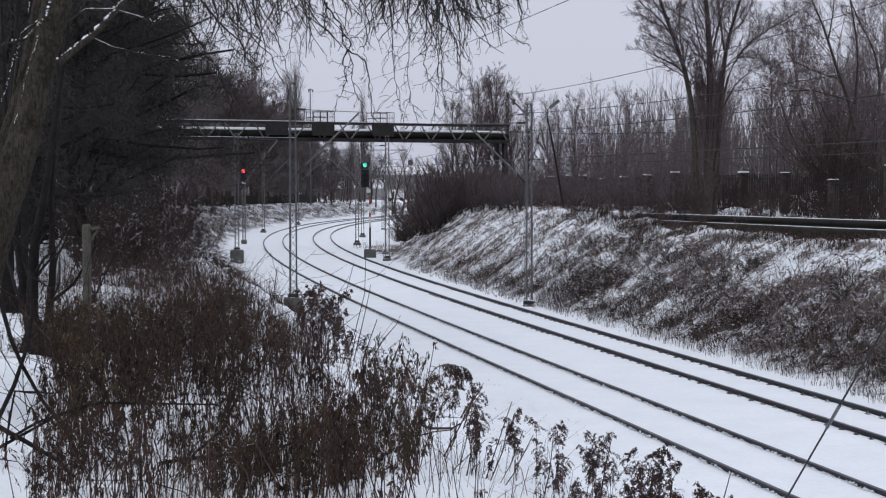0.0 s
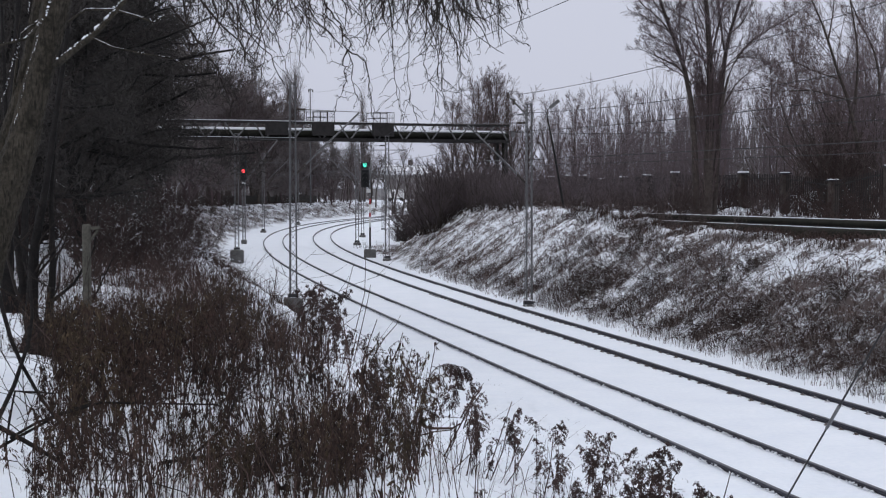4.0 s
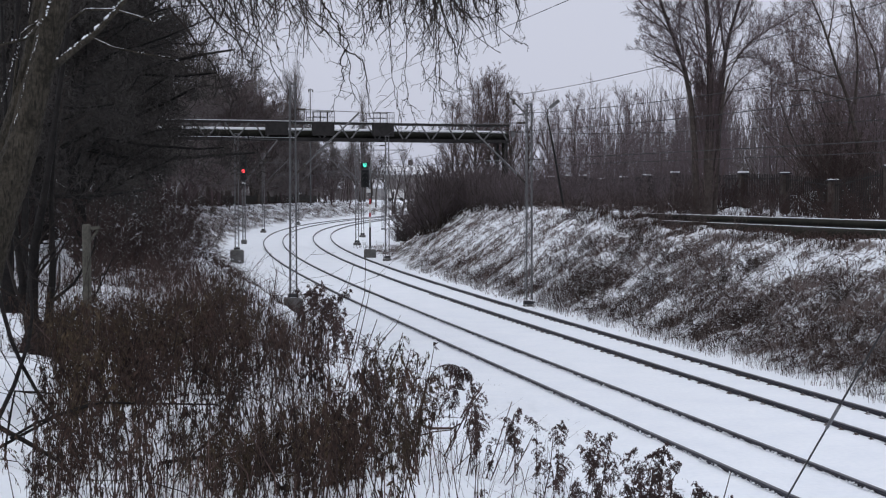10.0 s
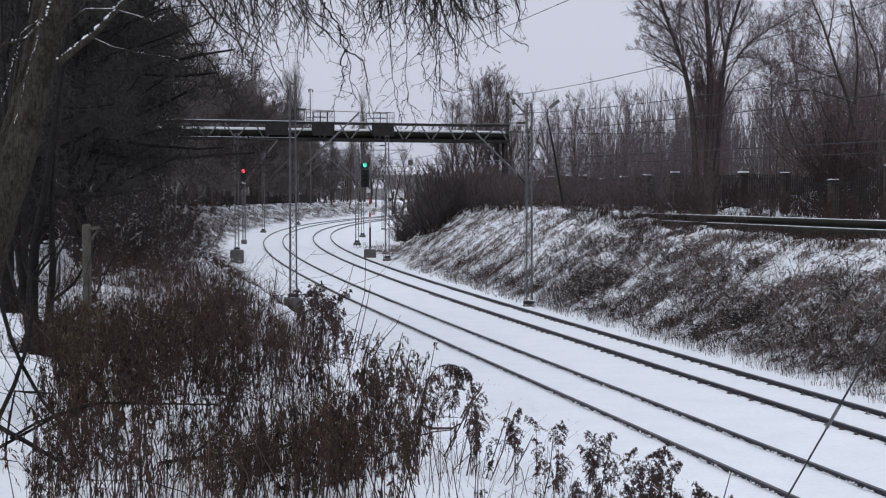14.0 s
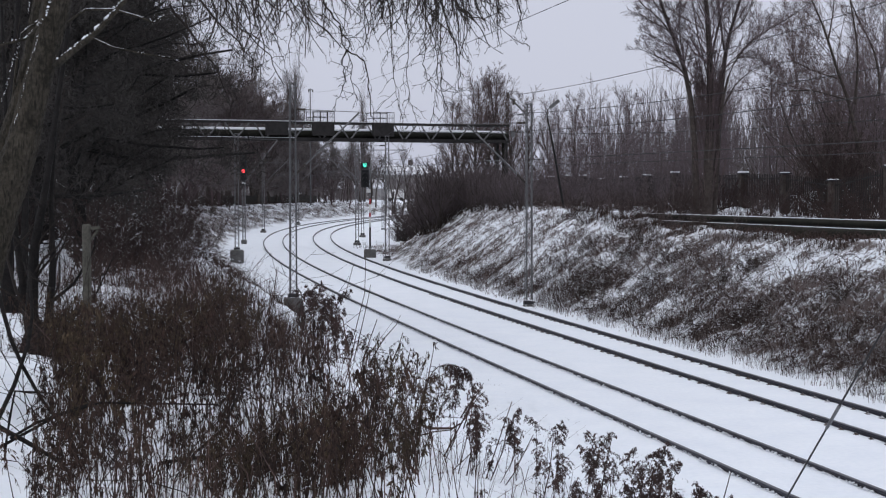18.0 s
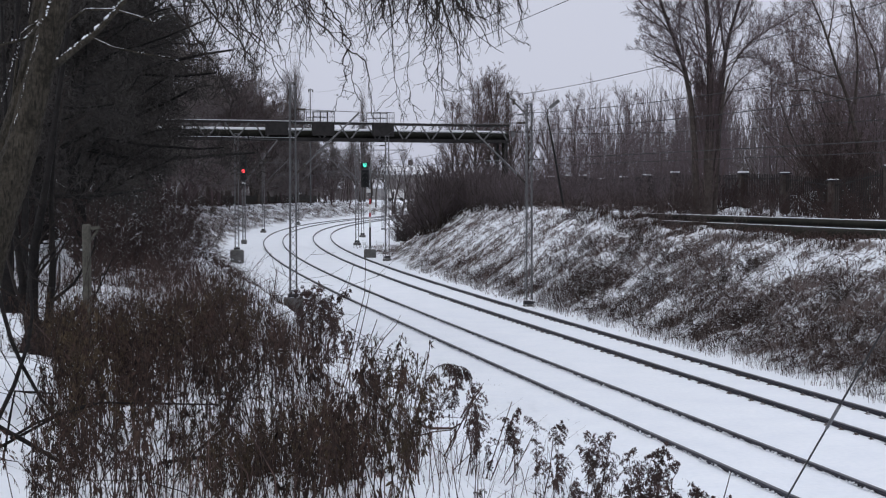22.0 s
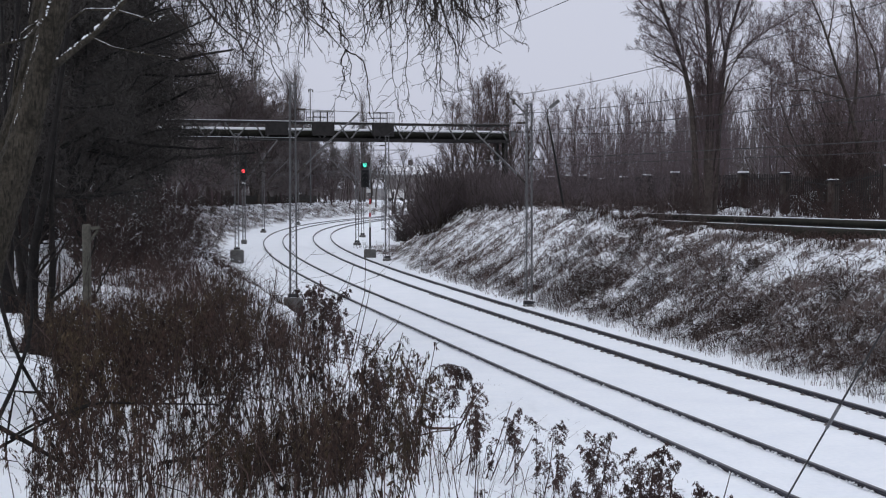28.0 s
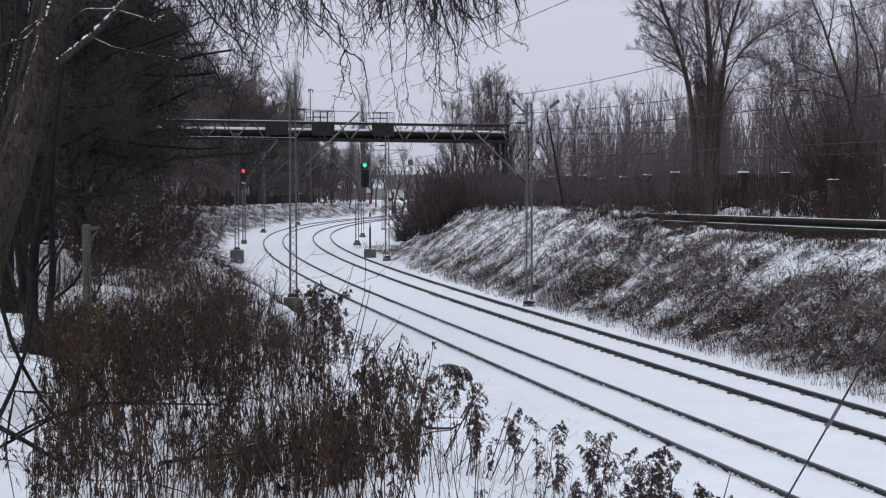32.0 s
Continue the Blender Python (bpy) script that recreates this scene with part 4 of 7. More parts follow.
# ---------------------------------------------------------------- far houses
def house(x, y, w, d, wall_h, roof_h, turn, label, bare=False):
    g = gz(x, y)
    root = thing("house", pose(x, y, g, 0, 0, turn), label, "house", "far houses")
    body = part("wall", Mesh().box((0, 0, wall_h / 2 - 0.3), (w, d, wall_h + 0.6)), PLASTER, root)
    r = Mesh()
    e = 0.4
    k = [(-w / 2 - e, -d / 2 - e, wall_h), (w / 2 + e, -d / 2 - e, wall_h), (w / 2 + e, d / 2 + e, wall_h), (-w / 2 - e, d / 2 + e, wall_h), (-w / 2 - e, 0, wall_h + roof_h), (w / 2 + e, 0, wall_h + roof_h)]
    r.v = [Vector(p) for p in k] + [Vector(p) - Vector((0, 0, 0.25)) for p in k]
    r.f = [(0, 1, 5, 4), (2, 3, 4, 5), (0, 4, 3), (1, 2, 5), (6, 10, 11, 7), (8, 11, 10, 9), (6, 7, 1, 0), (8, 9, 3, 2), (7, 8, 2, 1), (9, 6, 0, 3)]
    roof = part("roof", r, ROOF, root, "snow-covered pitched roof")
    part("chimney", Mesh().box((w * 0.2, 0.3, wall_h + roof_h + 0.2), (0.7, 0.7, 1.6), 0.03), BRICK, roof)
    for xx in () if bare else (-0.3, 0.0, 0.3):
        win = part("window", Mesh().box((xx * w, -d / 2 - 0.02, wall_h * 0.55), (1.0, 0.08, 1.2), 0.01), BLACK, root)
        part("window_frame", Mesh().box((xx * w, -d / 2 - 0.05, wall_h * 0.55 - 0.66), (1.2, 0.2, 0.1), 0.01), WHITE, win)
    return root


house(-7.4, 300, 7.4, 7, 4.6, 1.7, 24, "grey house under a snowy pitched roof", True)
house(-14.5, 285, 7.0, 6, 2.2, 1.6, -10, "low grey shed with snow on its roof")
house(2.5, 330, 9, 8, 4.4, 1.6, 8, "grey house with snow on the roof behind trees")


def white_van():
    x, y = -7.85, 262.0
    root = thing("van", pose(x, y, gz(x, y), 0, 0, 4), "white box van standing far off beside the line", "van")
    part("body", Mesh().box((0, 0, 1.2), (2.7, 1.9, 1.55), 0.22), WHITE, root)
    part("door", Mesh().box((-0.45, -0.96, 1.05), (0.32, 0.05, 1.0), 0.01), DARKSTEEL, root)
    part("bumper", Mesh().box((0, -0.98, 0.42), (2.5, 0.1, 0.18), 0.03), DARKSTEEL, root)
    for xx in (-0.95, 0.95):
        part("wheel", Mesh().disc((xx, -0.97, 0.33), 0.33, 0.2, (0, 1, 0)), BLACK, root)


white_van()


def far_fence():
    """Board fence on the far bank behind the curve."""
    root = thing("board_fence", pose(0, 0, 0), "dark board fence along the far bank", "fence")
    board = Mesh().box((0, 0, 0.5), (0.42, 0.04, 1.3), 0.01).data("board")
    for k in range(70):
        x, y, t = (float(v) for v in beside(150 + 0.9 * k, -14.5))
        p = part("board", board, DARKWOOD, root)
        p.matrix_basis = Matrix.Translation((x, y, gz(x, y))) @ Matrix.Rotation(t, 4, "Z") @ Matrix.Diagonal((2.1, 1, 1, 1))


far_fence()

# ---------------------------------------------------------------- woods and thickets
rng_place = random.Random(11)


def scatter(count, s_range, u_range, scale, kinds, test=None):
    out = []
    for k in range(count):
        s, u = rng_place.uniform(*s_range), rng_place.uniform(*u_range)
        x, y, _ = beside(s, u)
        if test is None or test(float(x), float(y)):
            out.append((float(x), float(y), rng_place.uniform(*scale), rng_place.uniform(0, 360), k % kinds))
    return out


def shrub(seed, height, stems, label, twig, group, dense=(7, 6), flare=0.45, least=0.005, name="bare_shrub"):
    """A many-stemmed leafless shrub."""
    rng = np.random.default_rng(seed)
    d = unit(np.stack([rng.normal(size=stems) * flare, rng.normal(size=stems) * flare, np.ones(stems)], 1))
    pts = [rng.normal(size=(stems, 3)) * np.array([0.25, 0.25, 0])]
    hh = height * rng.uniform(0.6, 1.05, stems)
    for _ in range(6):
        d = unit(d + rng.normal(size=(stems, 3)) * 0.13 + np.array([0, 0, 0.08]))
        pts.append(pts[-1] + d * (hh / 6)[:, None])
    P = np.stack(pts, 1)
    R = np.full((stems, 1), 0.006 * height + 0.008) * np.linspace(1, 0.3, 7)[None]
    l1 = sprout(rng, P, R, dense[0], (0.22, 0.36), (20, 50), 4, 0.15, 0.08, start=0.12, thin=0.6, least=least * 1.3)
    l2 = sprout(rng, *l1, dense[1], (0.3, 0.6), (20, 50), 2, 0.16, 0.06, start=0.1, thin=0.6, least=least)
    root = thing(name, pose(0, 0, 0), label, "shrub", group)
    part("stem", tubes_mesh("stem", [(P, R, 5)]), BARK_DARK, root)
    part("crown", tubes_mesh("crown", [(l1[0], l1[1], 3), (l2[0], l2[1], 3)]), twig, root)
    return root


# slender trees on the far bank
thicket = [bare_tree(20 + k, 9.5, 0.075, spread=(20, 48), limbs=20, start=0.12, dense=(8, 8), up=0.11, least=0.0075, twig=TWIG_PALE, bark=TWIG_MISTED) for k in range(4)]
place_all(thicket, scatter(64, (34, 125), (21, 50), (0.7, 1.15), 4, lambda x, y: not 0.18 < x / y < 0.24) + scatter(34, (60, 120), (20, 32), (0.6, 0.95), 4))
edge = [shrub(60 + k, 4.2, 12, "leafless brown shrub on the bank top", TWIG, "shrubs on the far bank", dense=(7, 7)) for k in range(3)]
place_all(edge, scatter(30, (60, 118), (11.8, 17), (0.3, 0.55), 3) + scatter(7, (28, 58), (11.6, 17), (0.3, 0.55), 3) + scatter(12, (28, 80), (20.5, 34), (0.7, 1.1), 3))
place_all([shrub(67, 2.6, 14, "low leafless brush on the bank edge", TWIG_DARK, "brush on the bank edge", dense=(7, 7), flare=0.5)], scatter(18, (44, 112), (9.8, 12), (0.35, 0.6), 1) + scatter(16, (52, 76), (12, 17), (0.4, 0.6), 1))
def undergrowth_mass(name, count, s_range, u_range, height, label, seed, twig=None, r=0.022):
    """A mass of bare brush that nobody could count, as many small bushy stems."""
    rng = np.random.default_rng(seed)
    x, y, _ = beside(rng.uniform(*s_range, count), rng.uniform(*u_range, count))
    d = unit(np.stack([rng.normal(size=count) * 0.3, rng.normal(size=count) * 0.3, np.ones(count)], 1))
    pts = [np.stack([x, y, ground_z(x, y) - 0.05], 1)]
    hh = rng.uniform(*height, count) * np.clip(1 + 0.45 * waves(x, y, seed, 2.6), 0.5, 1.5)
    for _ in range(4):
        pts.append(pts[-1] + d * (hh / 4)[:, None])
        d = unit(d + rng.normal(size=d.shape) * 0.14)
    P = np.stack(pts, 1)
    R = np.full((count, 1), r) * np.linspace(1, 0.4, 5)[None]
    l1 = sprout(rng, P, R, 8, (0.25, 0.5), (20, 55), 2, 0.15, 0.05, start=0.05, thin=0.6, least=0.6 * r)
    l2 = sprout(rng, *l1, 3, (0.4, 0.7), (20, 55), 1, 0.15, 0.05, start=0.2, thin=0.7, least=0.5 * r)
    tagged(part(name, tubes_mesh(name, [(P, R, 3), (*l1, 3), (*l2, 3)]), twig or TWIG_MID), label, "brush", kind="stuff")


undergrowth_mass("fence_undergrowth", 780, (60, 124), (11.5, 21), (1.2, 2.8), "dense dark undergrowth round the bank fence", 68, TWIG_MISTED)
undergrowth_mass("picket_brush", 230, (38, 60), (15.5, 20), (0.7, 1.7), "dark stalks and brush behind the picket fence", 70, TWIG_DARK)
undergrowth_mass("pipe_undergrowth", 150, (36, 58), (10.8, 14.5), (0.2, 0.5), "low dead brush behind the heating pipes", 72, TWIG_DARK, 0.012)
undergrowth_mass("verge_undergrowth", 95, (5, 22), (-12.4, -11.2), (0.28, 0.60), "dark brown dead brush on the near verge", 71, TWIG_DARK, 0.007)
hedge = [shrub(64 + k, 5.2, 11, "tall brown leafless thicket behind the bank fence", TWIG, "brown thicket behind the fence", dense=(9, 8), flare=0.5) for k in range(2)]
place_all(hedge, [(19.2, 78, 1.1, 0, 0), (19.0, 77, 1.2, 50, 1), (20.8, 76, 1.2, 130, 0), (22.4, 81, 1.25, 200, 1), (20.6, 86, 1.25, 20, 1), (23.4, 88, 1.3, 75, 0), (25, 93, 1.3, 99, 1), (19.6, 75, 0.9, 9, 1), (19.8, 72, 0.95, 9, 1), (17.6, 70, 0.5, 60, 0), (18.6, 71, 0.6, 110, 1), (19.4, 70.5, 0.55, 260, 0)])
place_all([shrub(92, 4.6, 15, "dark dense leafless bush behind the picket fence", TWIG_DARK, "dark bushes along the picket fence", dense=(9, 8), flare=0.32, least=0.008)], [(17.5, 69.5, 0.95, 0, 0), (17.2, 70.8, 0.9, 120, 0), (17.9, 72.5, 0.95, 240, 0), (18.3, 68.5, 0.8, 60, 0), (9.9, 63.0, 0.42, 30, 0), (10.3, 66.0, 0.45, 200, 0)])

# the dark shrubs at the bank's far end
nose = [shrub(70 + k, 4.0, 16, "dense dark leafless shrub hanging over the bank", TWIG_MISTED, "dark shrubs on the bank's far end", dense=(9, 9), flare=0.65, least=0.0095) for k in range(2)]
place_all(nose, [(-3.57, 125.0, 0.45, 0, 0), (-3.21, 125.0, 0.63, 67, 1), (-3.3, 149.0, 1.0, 134, 0), (-2.56, 143.2, 1.16, 201, 1), (-1.28, 99.7, 0.94, 268, 0), (-0.83, 97.1, 1.04, 335, 1), (-0.34, 95.5, 1.15, 42, 0), (0.07, 95.6, 1.05, 109, 1), (0.45, 97.1, 0.99, 176, 0), (0.83, 97.1, 0.84, 243, 1), (1.3, 95.9, 0.88, 310, 0), (1.8, 93.3, 0.65, 17, 1), (2.34, 92.3, 0.62, 84, 0), (2.82, 89.8, 0.58, 151, 1), (3.29, 87.0, 0.57, 218, 0), (3.77, 85.1, 0.62, 285, 1), (4.17, 82.8, 0.59, 352, 0), (-3.39, 125.0, 0.4, 59, 1), (-2.86, 125.0, 0.65, 126, 0), (-2.19, 125.0, 0.92, 193, 1), (-1.52, 125.0, 1.1, 260, 0), (-0.69, 101.0, 0.98, 327, 1), (-0.14, 99.2, 0.96, 34, 0), (0.39, 100.2, 0.95, 101, 1), (1.0, 100.4, 0.9, 168, 0), (1.6, 97.6, 0.74, 235, 1), (2.25, 95.3, 0.64, 302, 0), (2.9, 94.5, 0.63, 9, 1), (3.45, 91.1, 0.57, 76, 0), (-3.08, 125.0, 0.4, 143, 1), (-2.32, 125.0, 0.7, 210, 0), (-1.52, 125.0, 0.94, 277, 1), (-0.71, 125.0, 1.01, 344, 0), (0.04, 125.0, 1.0, 51, 1), (0.8, 106.1, 0.83, 118, 0), (1.48, 100.9, 0.74, 185, 1), (2.45, 104.0, 0.68, 252, 0), (3.48, 107.0, 0.64, 319, 1), (-1.87, 125.0, 0.71, 26, 0), (-0.85, 125.0, 0.85, 93, 1), (0.27, 125.0, 0.88, 160, 0)])

place_all([shrub(74, 3.4, 16, "dark leafless undergrowth along the bank top", TWIG_DARK, "undergrowth on the near bank", dense=(8, 7), flare=0.6, least=0.008)], [(float(beside(s_, u_)[0]), float(beside(s_, u_)[1]), c_, 40.0 * k_, 0) for k_, (s_, u_, c_) in enumerate([(24, -14.5, 0.75), (30, -13.2, 0.7), (36, -13.6, 0.8), (42, -13.0, 0.7), (48, -13.4, 0.85), (54, -13.0, 0.8), (60, -13.2, 0.85), (66, -12.8, 0.8), (72, -13.2, 0.85), (78, -12.6, 0.8), (84, -13.0, 0.9), (92, -12.4, 0.8), (100, -12.8, 0.9), (108, -12.4, 0.8), (116, -12.6, 0.9), (124, -12.3, 0.8), (132, -12.6, 0.9), (140, -12.4, 0.8), (148, -12.6, 0.9), (156, -12.4, 0.8), (164, -13.0, 0.7), (172, -13.5, 0.7)])])

bank_bush = [shrub(76 + k, 3.0, 18, "low dark bramble bush on the snowy bank", TWIG_SNOW, "bramble bushes on the far bank", dense=(7, 6), flare=0.9, least=0.012, name="bramble_bush") for k in range(2)]
place_all(bank_bush, scatter(22, (12, 48), (4.9, 8.2), (0.2, 0.38), 2), 0.05)

pipe_brush = [shrub(84, 2.4, 14, "low brown brush over the heating pipes", TWIG, "brush over the pipes", dense=(8, 7), flare=0.6, least=0.006)]
place_all(pipe_brush, [(float(beside(s_, 9.5)[0]), float(beside(s_, 9.5)[1]), c_, 70.0 * k_, 0) for k_, (s_, c_) in enumerate([(52, 0.5), (49.5, 0.6), (47.5, 0.5), (45, 0.55), (43, 0.45), (40.5, 0.4), (37, 0.28), (54, 0.45), (31, 0.25), (58, 0.4), (62, 0.5), (66, 0.4)])], 0.05)

verge_brush = [shrub(88 + k, 1.5, 20, "dense dark brown brush flecked with snow", TWIG_SNOW if k else TWIG_DARK, "brush on the near verge", dense=(9, 8), flare=0.75, least=0.006) for k in range(2)]
place_all(verge_brush, [(-5.22, 24, 0.75, 10, 0), (-5.08, 25, 0.8, 80, 1), (-4.73, 25, 0.75, 150, 0), (-4.77, 27, 0.7, 220, 1), (-5.94, 28, 0.95, 290, 0), (-5.69, 29, 0.95, 20, 1), (-5.46, 30, 0.9, 60, 0), (-5.25, 31, 0.75, 130, 1), (-7.24, 33, 1.1, 190, 1), (-6.97, 34, 1.1, 250, 0), (-6.62, 35, 1.05, 310, 1), (-6.23, 36, 0.9, 35, 0), (-5.94, 37, 0.7, 95, 1), (-3.08, 19, 0.28, 15, 0), (-2.50, 17, 0.26, 75, 1), (-2.18, 16, 0.24, 135, 0), (-1.89, 15, 0.22, 195, 1), (-3.24, 21, 0.4, 255, 0), (-3.77, 22, 0.45, 315, 1), (-2.69, 19, 0.34, 45, 1), (-2.37, 18, 0.24, 105, 0)], 0.05)

slope_brush = [shrub(78, 2.6, 14, "brown brush on the snowy near bank", TWIG_SNOW, "brush on the near bank", dense=(7, 7), flare=0.55, least=0.008)]
place_all(slope_brush, scatter(40, (26, 105), (-12.8, -10.2), (0.35, 0.75), 1) + scatter(40, (60, 150), (-12.4, -8.8), (0.15, 0.4), 1) + scatter(8, (105, 190), (-11.5, -8), (0.4, 0.7), 1), 0.05)

# crowns seen over the bridge's end
mid = [bare_tree(80 + k, 13.0, 0.16, spread=(18, 48), limbs=24, start=0.16, dense=(10, 10), up=0.09, label="bare tree with a fine rounded crown") for k in range(2)]
place_all(mid, [(3.6, 140, 0.98, 0, 0), (6.2, 146, 0.94, 90, 1), (1.9, 150, 0.8, 200, 0), (9.5, 138, 0.75, 40, 1), (4.8, 152, 0.95, 120, 1), (7.6, 140, 0.8, 290, 0), (12.0, 142, 0.8, 20, 1), (15.5, 138, 0.8, 70, 0), (0.9, 133, 0.82, 10, 1), (2.5, 131, 0.9, 100, 0), (4.3, 134, 0.86, 190, 1), (5.9, 132, 0.8, 260, 0)])
place_all([bare_tree(84 + k, 13.0, 0.16, spread=(18, 48), limbs=24, start=0.10, dense=(9, 9), up=0.09, twig=TWIG_MID, least=0.014, label="bare tree in the dark wood beside the line", group="wood beside the line") for k in range(2)], [(-26.2, 170, 1.32, 0, 0), (-26.9, 180, 1.31, 77, 1), (-25.4, 176, 1.22, 154, 0), (-26.2, 188, 1.3, 231, 1), (-26.3, 196, 1.28, 308, 0), (-23.9, 184, 1.18, 25, 1), (-25.1, 200, 1.29, 102, 0), (-25.0, 206, 1.29, 179, 1), (-23.2, 198, 1.19, 256, 0), (-23.7, 210, 1.27, 333, 1), (-22.4, 205, 1.17, 50, 0), (-22.6, 214, 1.12, 127, 1), (-29.2, 200, 1.44, 204, 0), (-28.6, 210, 1.39, 281, 1), (-27.2, 214, 1.34, 358, 0), (-25.8, 218, 1.35, 75, 1)])

# tall narrow trees in the distance
def narrow_tree(seed):
    return bare_tree(seed, 21.0, 0.24, spread=(8, 20), limbs=40, start=0.08, dense=(7, 6), up=0.25, wiggle=0.08, label="tall narrow bare poplar far off", name="poplar", group="far poplars", twig=TWIG_HAZED)


poplars = [narrow_tree(90), narrow_tree(91)]
place_all(poplars, [(-23.5, 228, 0.92, 0, 0), (-21.3, 232, 1.0, 70, 1), (-19.7, 230, 0.95, 160, 0), (-27.0, 225, 1.02, 240, 1), (-29.5, 226, 1.0, 20, 0), (-13.4, 262, 0.88, 100, 1), (-25.2, 236, 0.95, 300, 0), (-32.0, 224, 1.05, 30, 1), (-17.5, 300, 0.75, 50, 0), (-20.5, 300, 0.7, 50, 1)])
place_all([bare_tree(95, 10.5, 0.16, spread=(20, 45), limbs=14, start=0.3, dense=(8, 8), label="bare tree behind the curve", group="trees behind the curve", twig=TWIG_HAZED)], [(-25.0 + 0.95 * k + rng_place.uniform(-0.4, 0.4), 238 + rng_place.uniform(-4, 8), rng_place.uniform(0.7, 1.1), rng_place.uniform(0, 360), 0) for k in range(22)])


def far_woods():
    """Distant leafless woods as one mass of fine upright stems."""
    rng = np.random.default_rng(77)
    n = 2000
    s, u = rng.uniform(60, 230, n), rng.uniform(30, 120, n)
    x, y, _ = beside(s, u)
    n2 = 900
    x = np.concatenate([x, rng.uniform(-90, -34, n2)])
    y = np.concatenate([y, rng.uniform(120, 330, n2)])
    n3 = 500
    x = np.concatenate([x, rng.uniform(5, 60, n3)])
    y = np.concatenate([y, rng.uniform(200, 420, n3)])
    n4 = 1500
    x = np.concatenate([x, rng.uniform(-50, -12, n4)])
    y = np.concatenate([y, rng.uniform(246, 330, n4)])
    xa, ya, _ = beside(rng.uniform(70, 150, 600), rng.uniform(24, 60, 600))
    x, y = np.concatenate([x, xa]), np.concatenate([y, ya])
    N = len(x)
    base = np.stack([x, y, ground_z(x, y) - 0.1], 1)
    d = unit(np.stack([rng.normal(size=N) * 0.07, rng.normal(size=N) * 0.07, np.ones(N)], 1))
    h = rng.uniform(5, 10, N)
    pts = [base]
    for _ in range(3):
        pts.append(pts[-1] + d * (h / 3)[:, None])
        d = unit(d + rng.normal(size=d.shape) * 0.08)
    P = np.stack(pts, 1)
    R = np.full((N, 1), 0.05) * np.linspace(1, 0.25, 4)[None] * rng.uniform(0.6, 1.5, (N, 1))
    l1 = sprout(rng, P, R, 5, (0.25, 0.5), (15, 40), 2, 0.1, 0.1, start=0.2, thin=0.5, least=0.012)
    ob = part("far_woods", tubes_mesh("far_woods", [(P, R, 3), (l1[0], l1[1], 3)]), TWIG_HAZED)
    tagged(ob, "far leafless woods behind the railway cutting", "woods", kind="stuff")


far_woods()


# the tall tree with many rising limbs behind the pipes
def stems_of(points_radii, k=10):
    """Stems resampled to equally many points: paths and radii."""
    P, R = [], []
    for pts, r0, r1 in points_radii:
        pts = np.array(pts, dtype=float)
        t0, t = np.linspace(0, 1, len(pts)), np.linspace(0, 1, k)
        p = np.stack([np.interp(t, t0, pts[:, i]) for i in range(3)], 1)
        p[1:-1] = (p[:-2] + 2 * p[1:-1] + p[2:]) / 4
        P.append(p)
        R.append(np.linspace(r0, r1, k))
    return np.array(P), np.array(R)


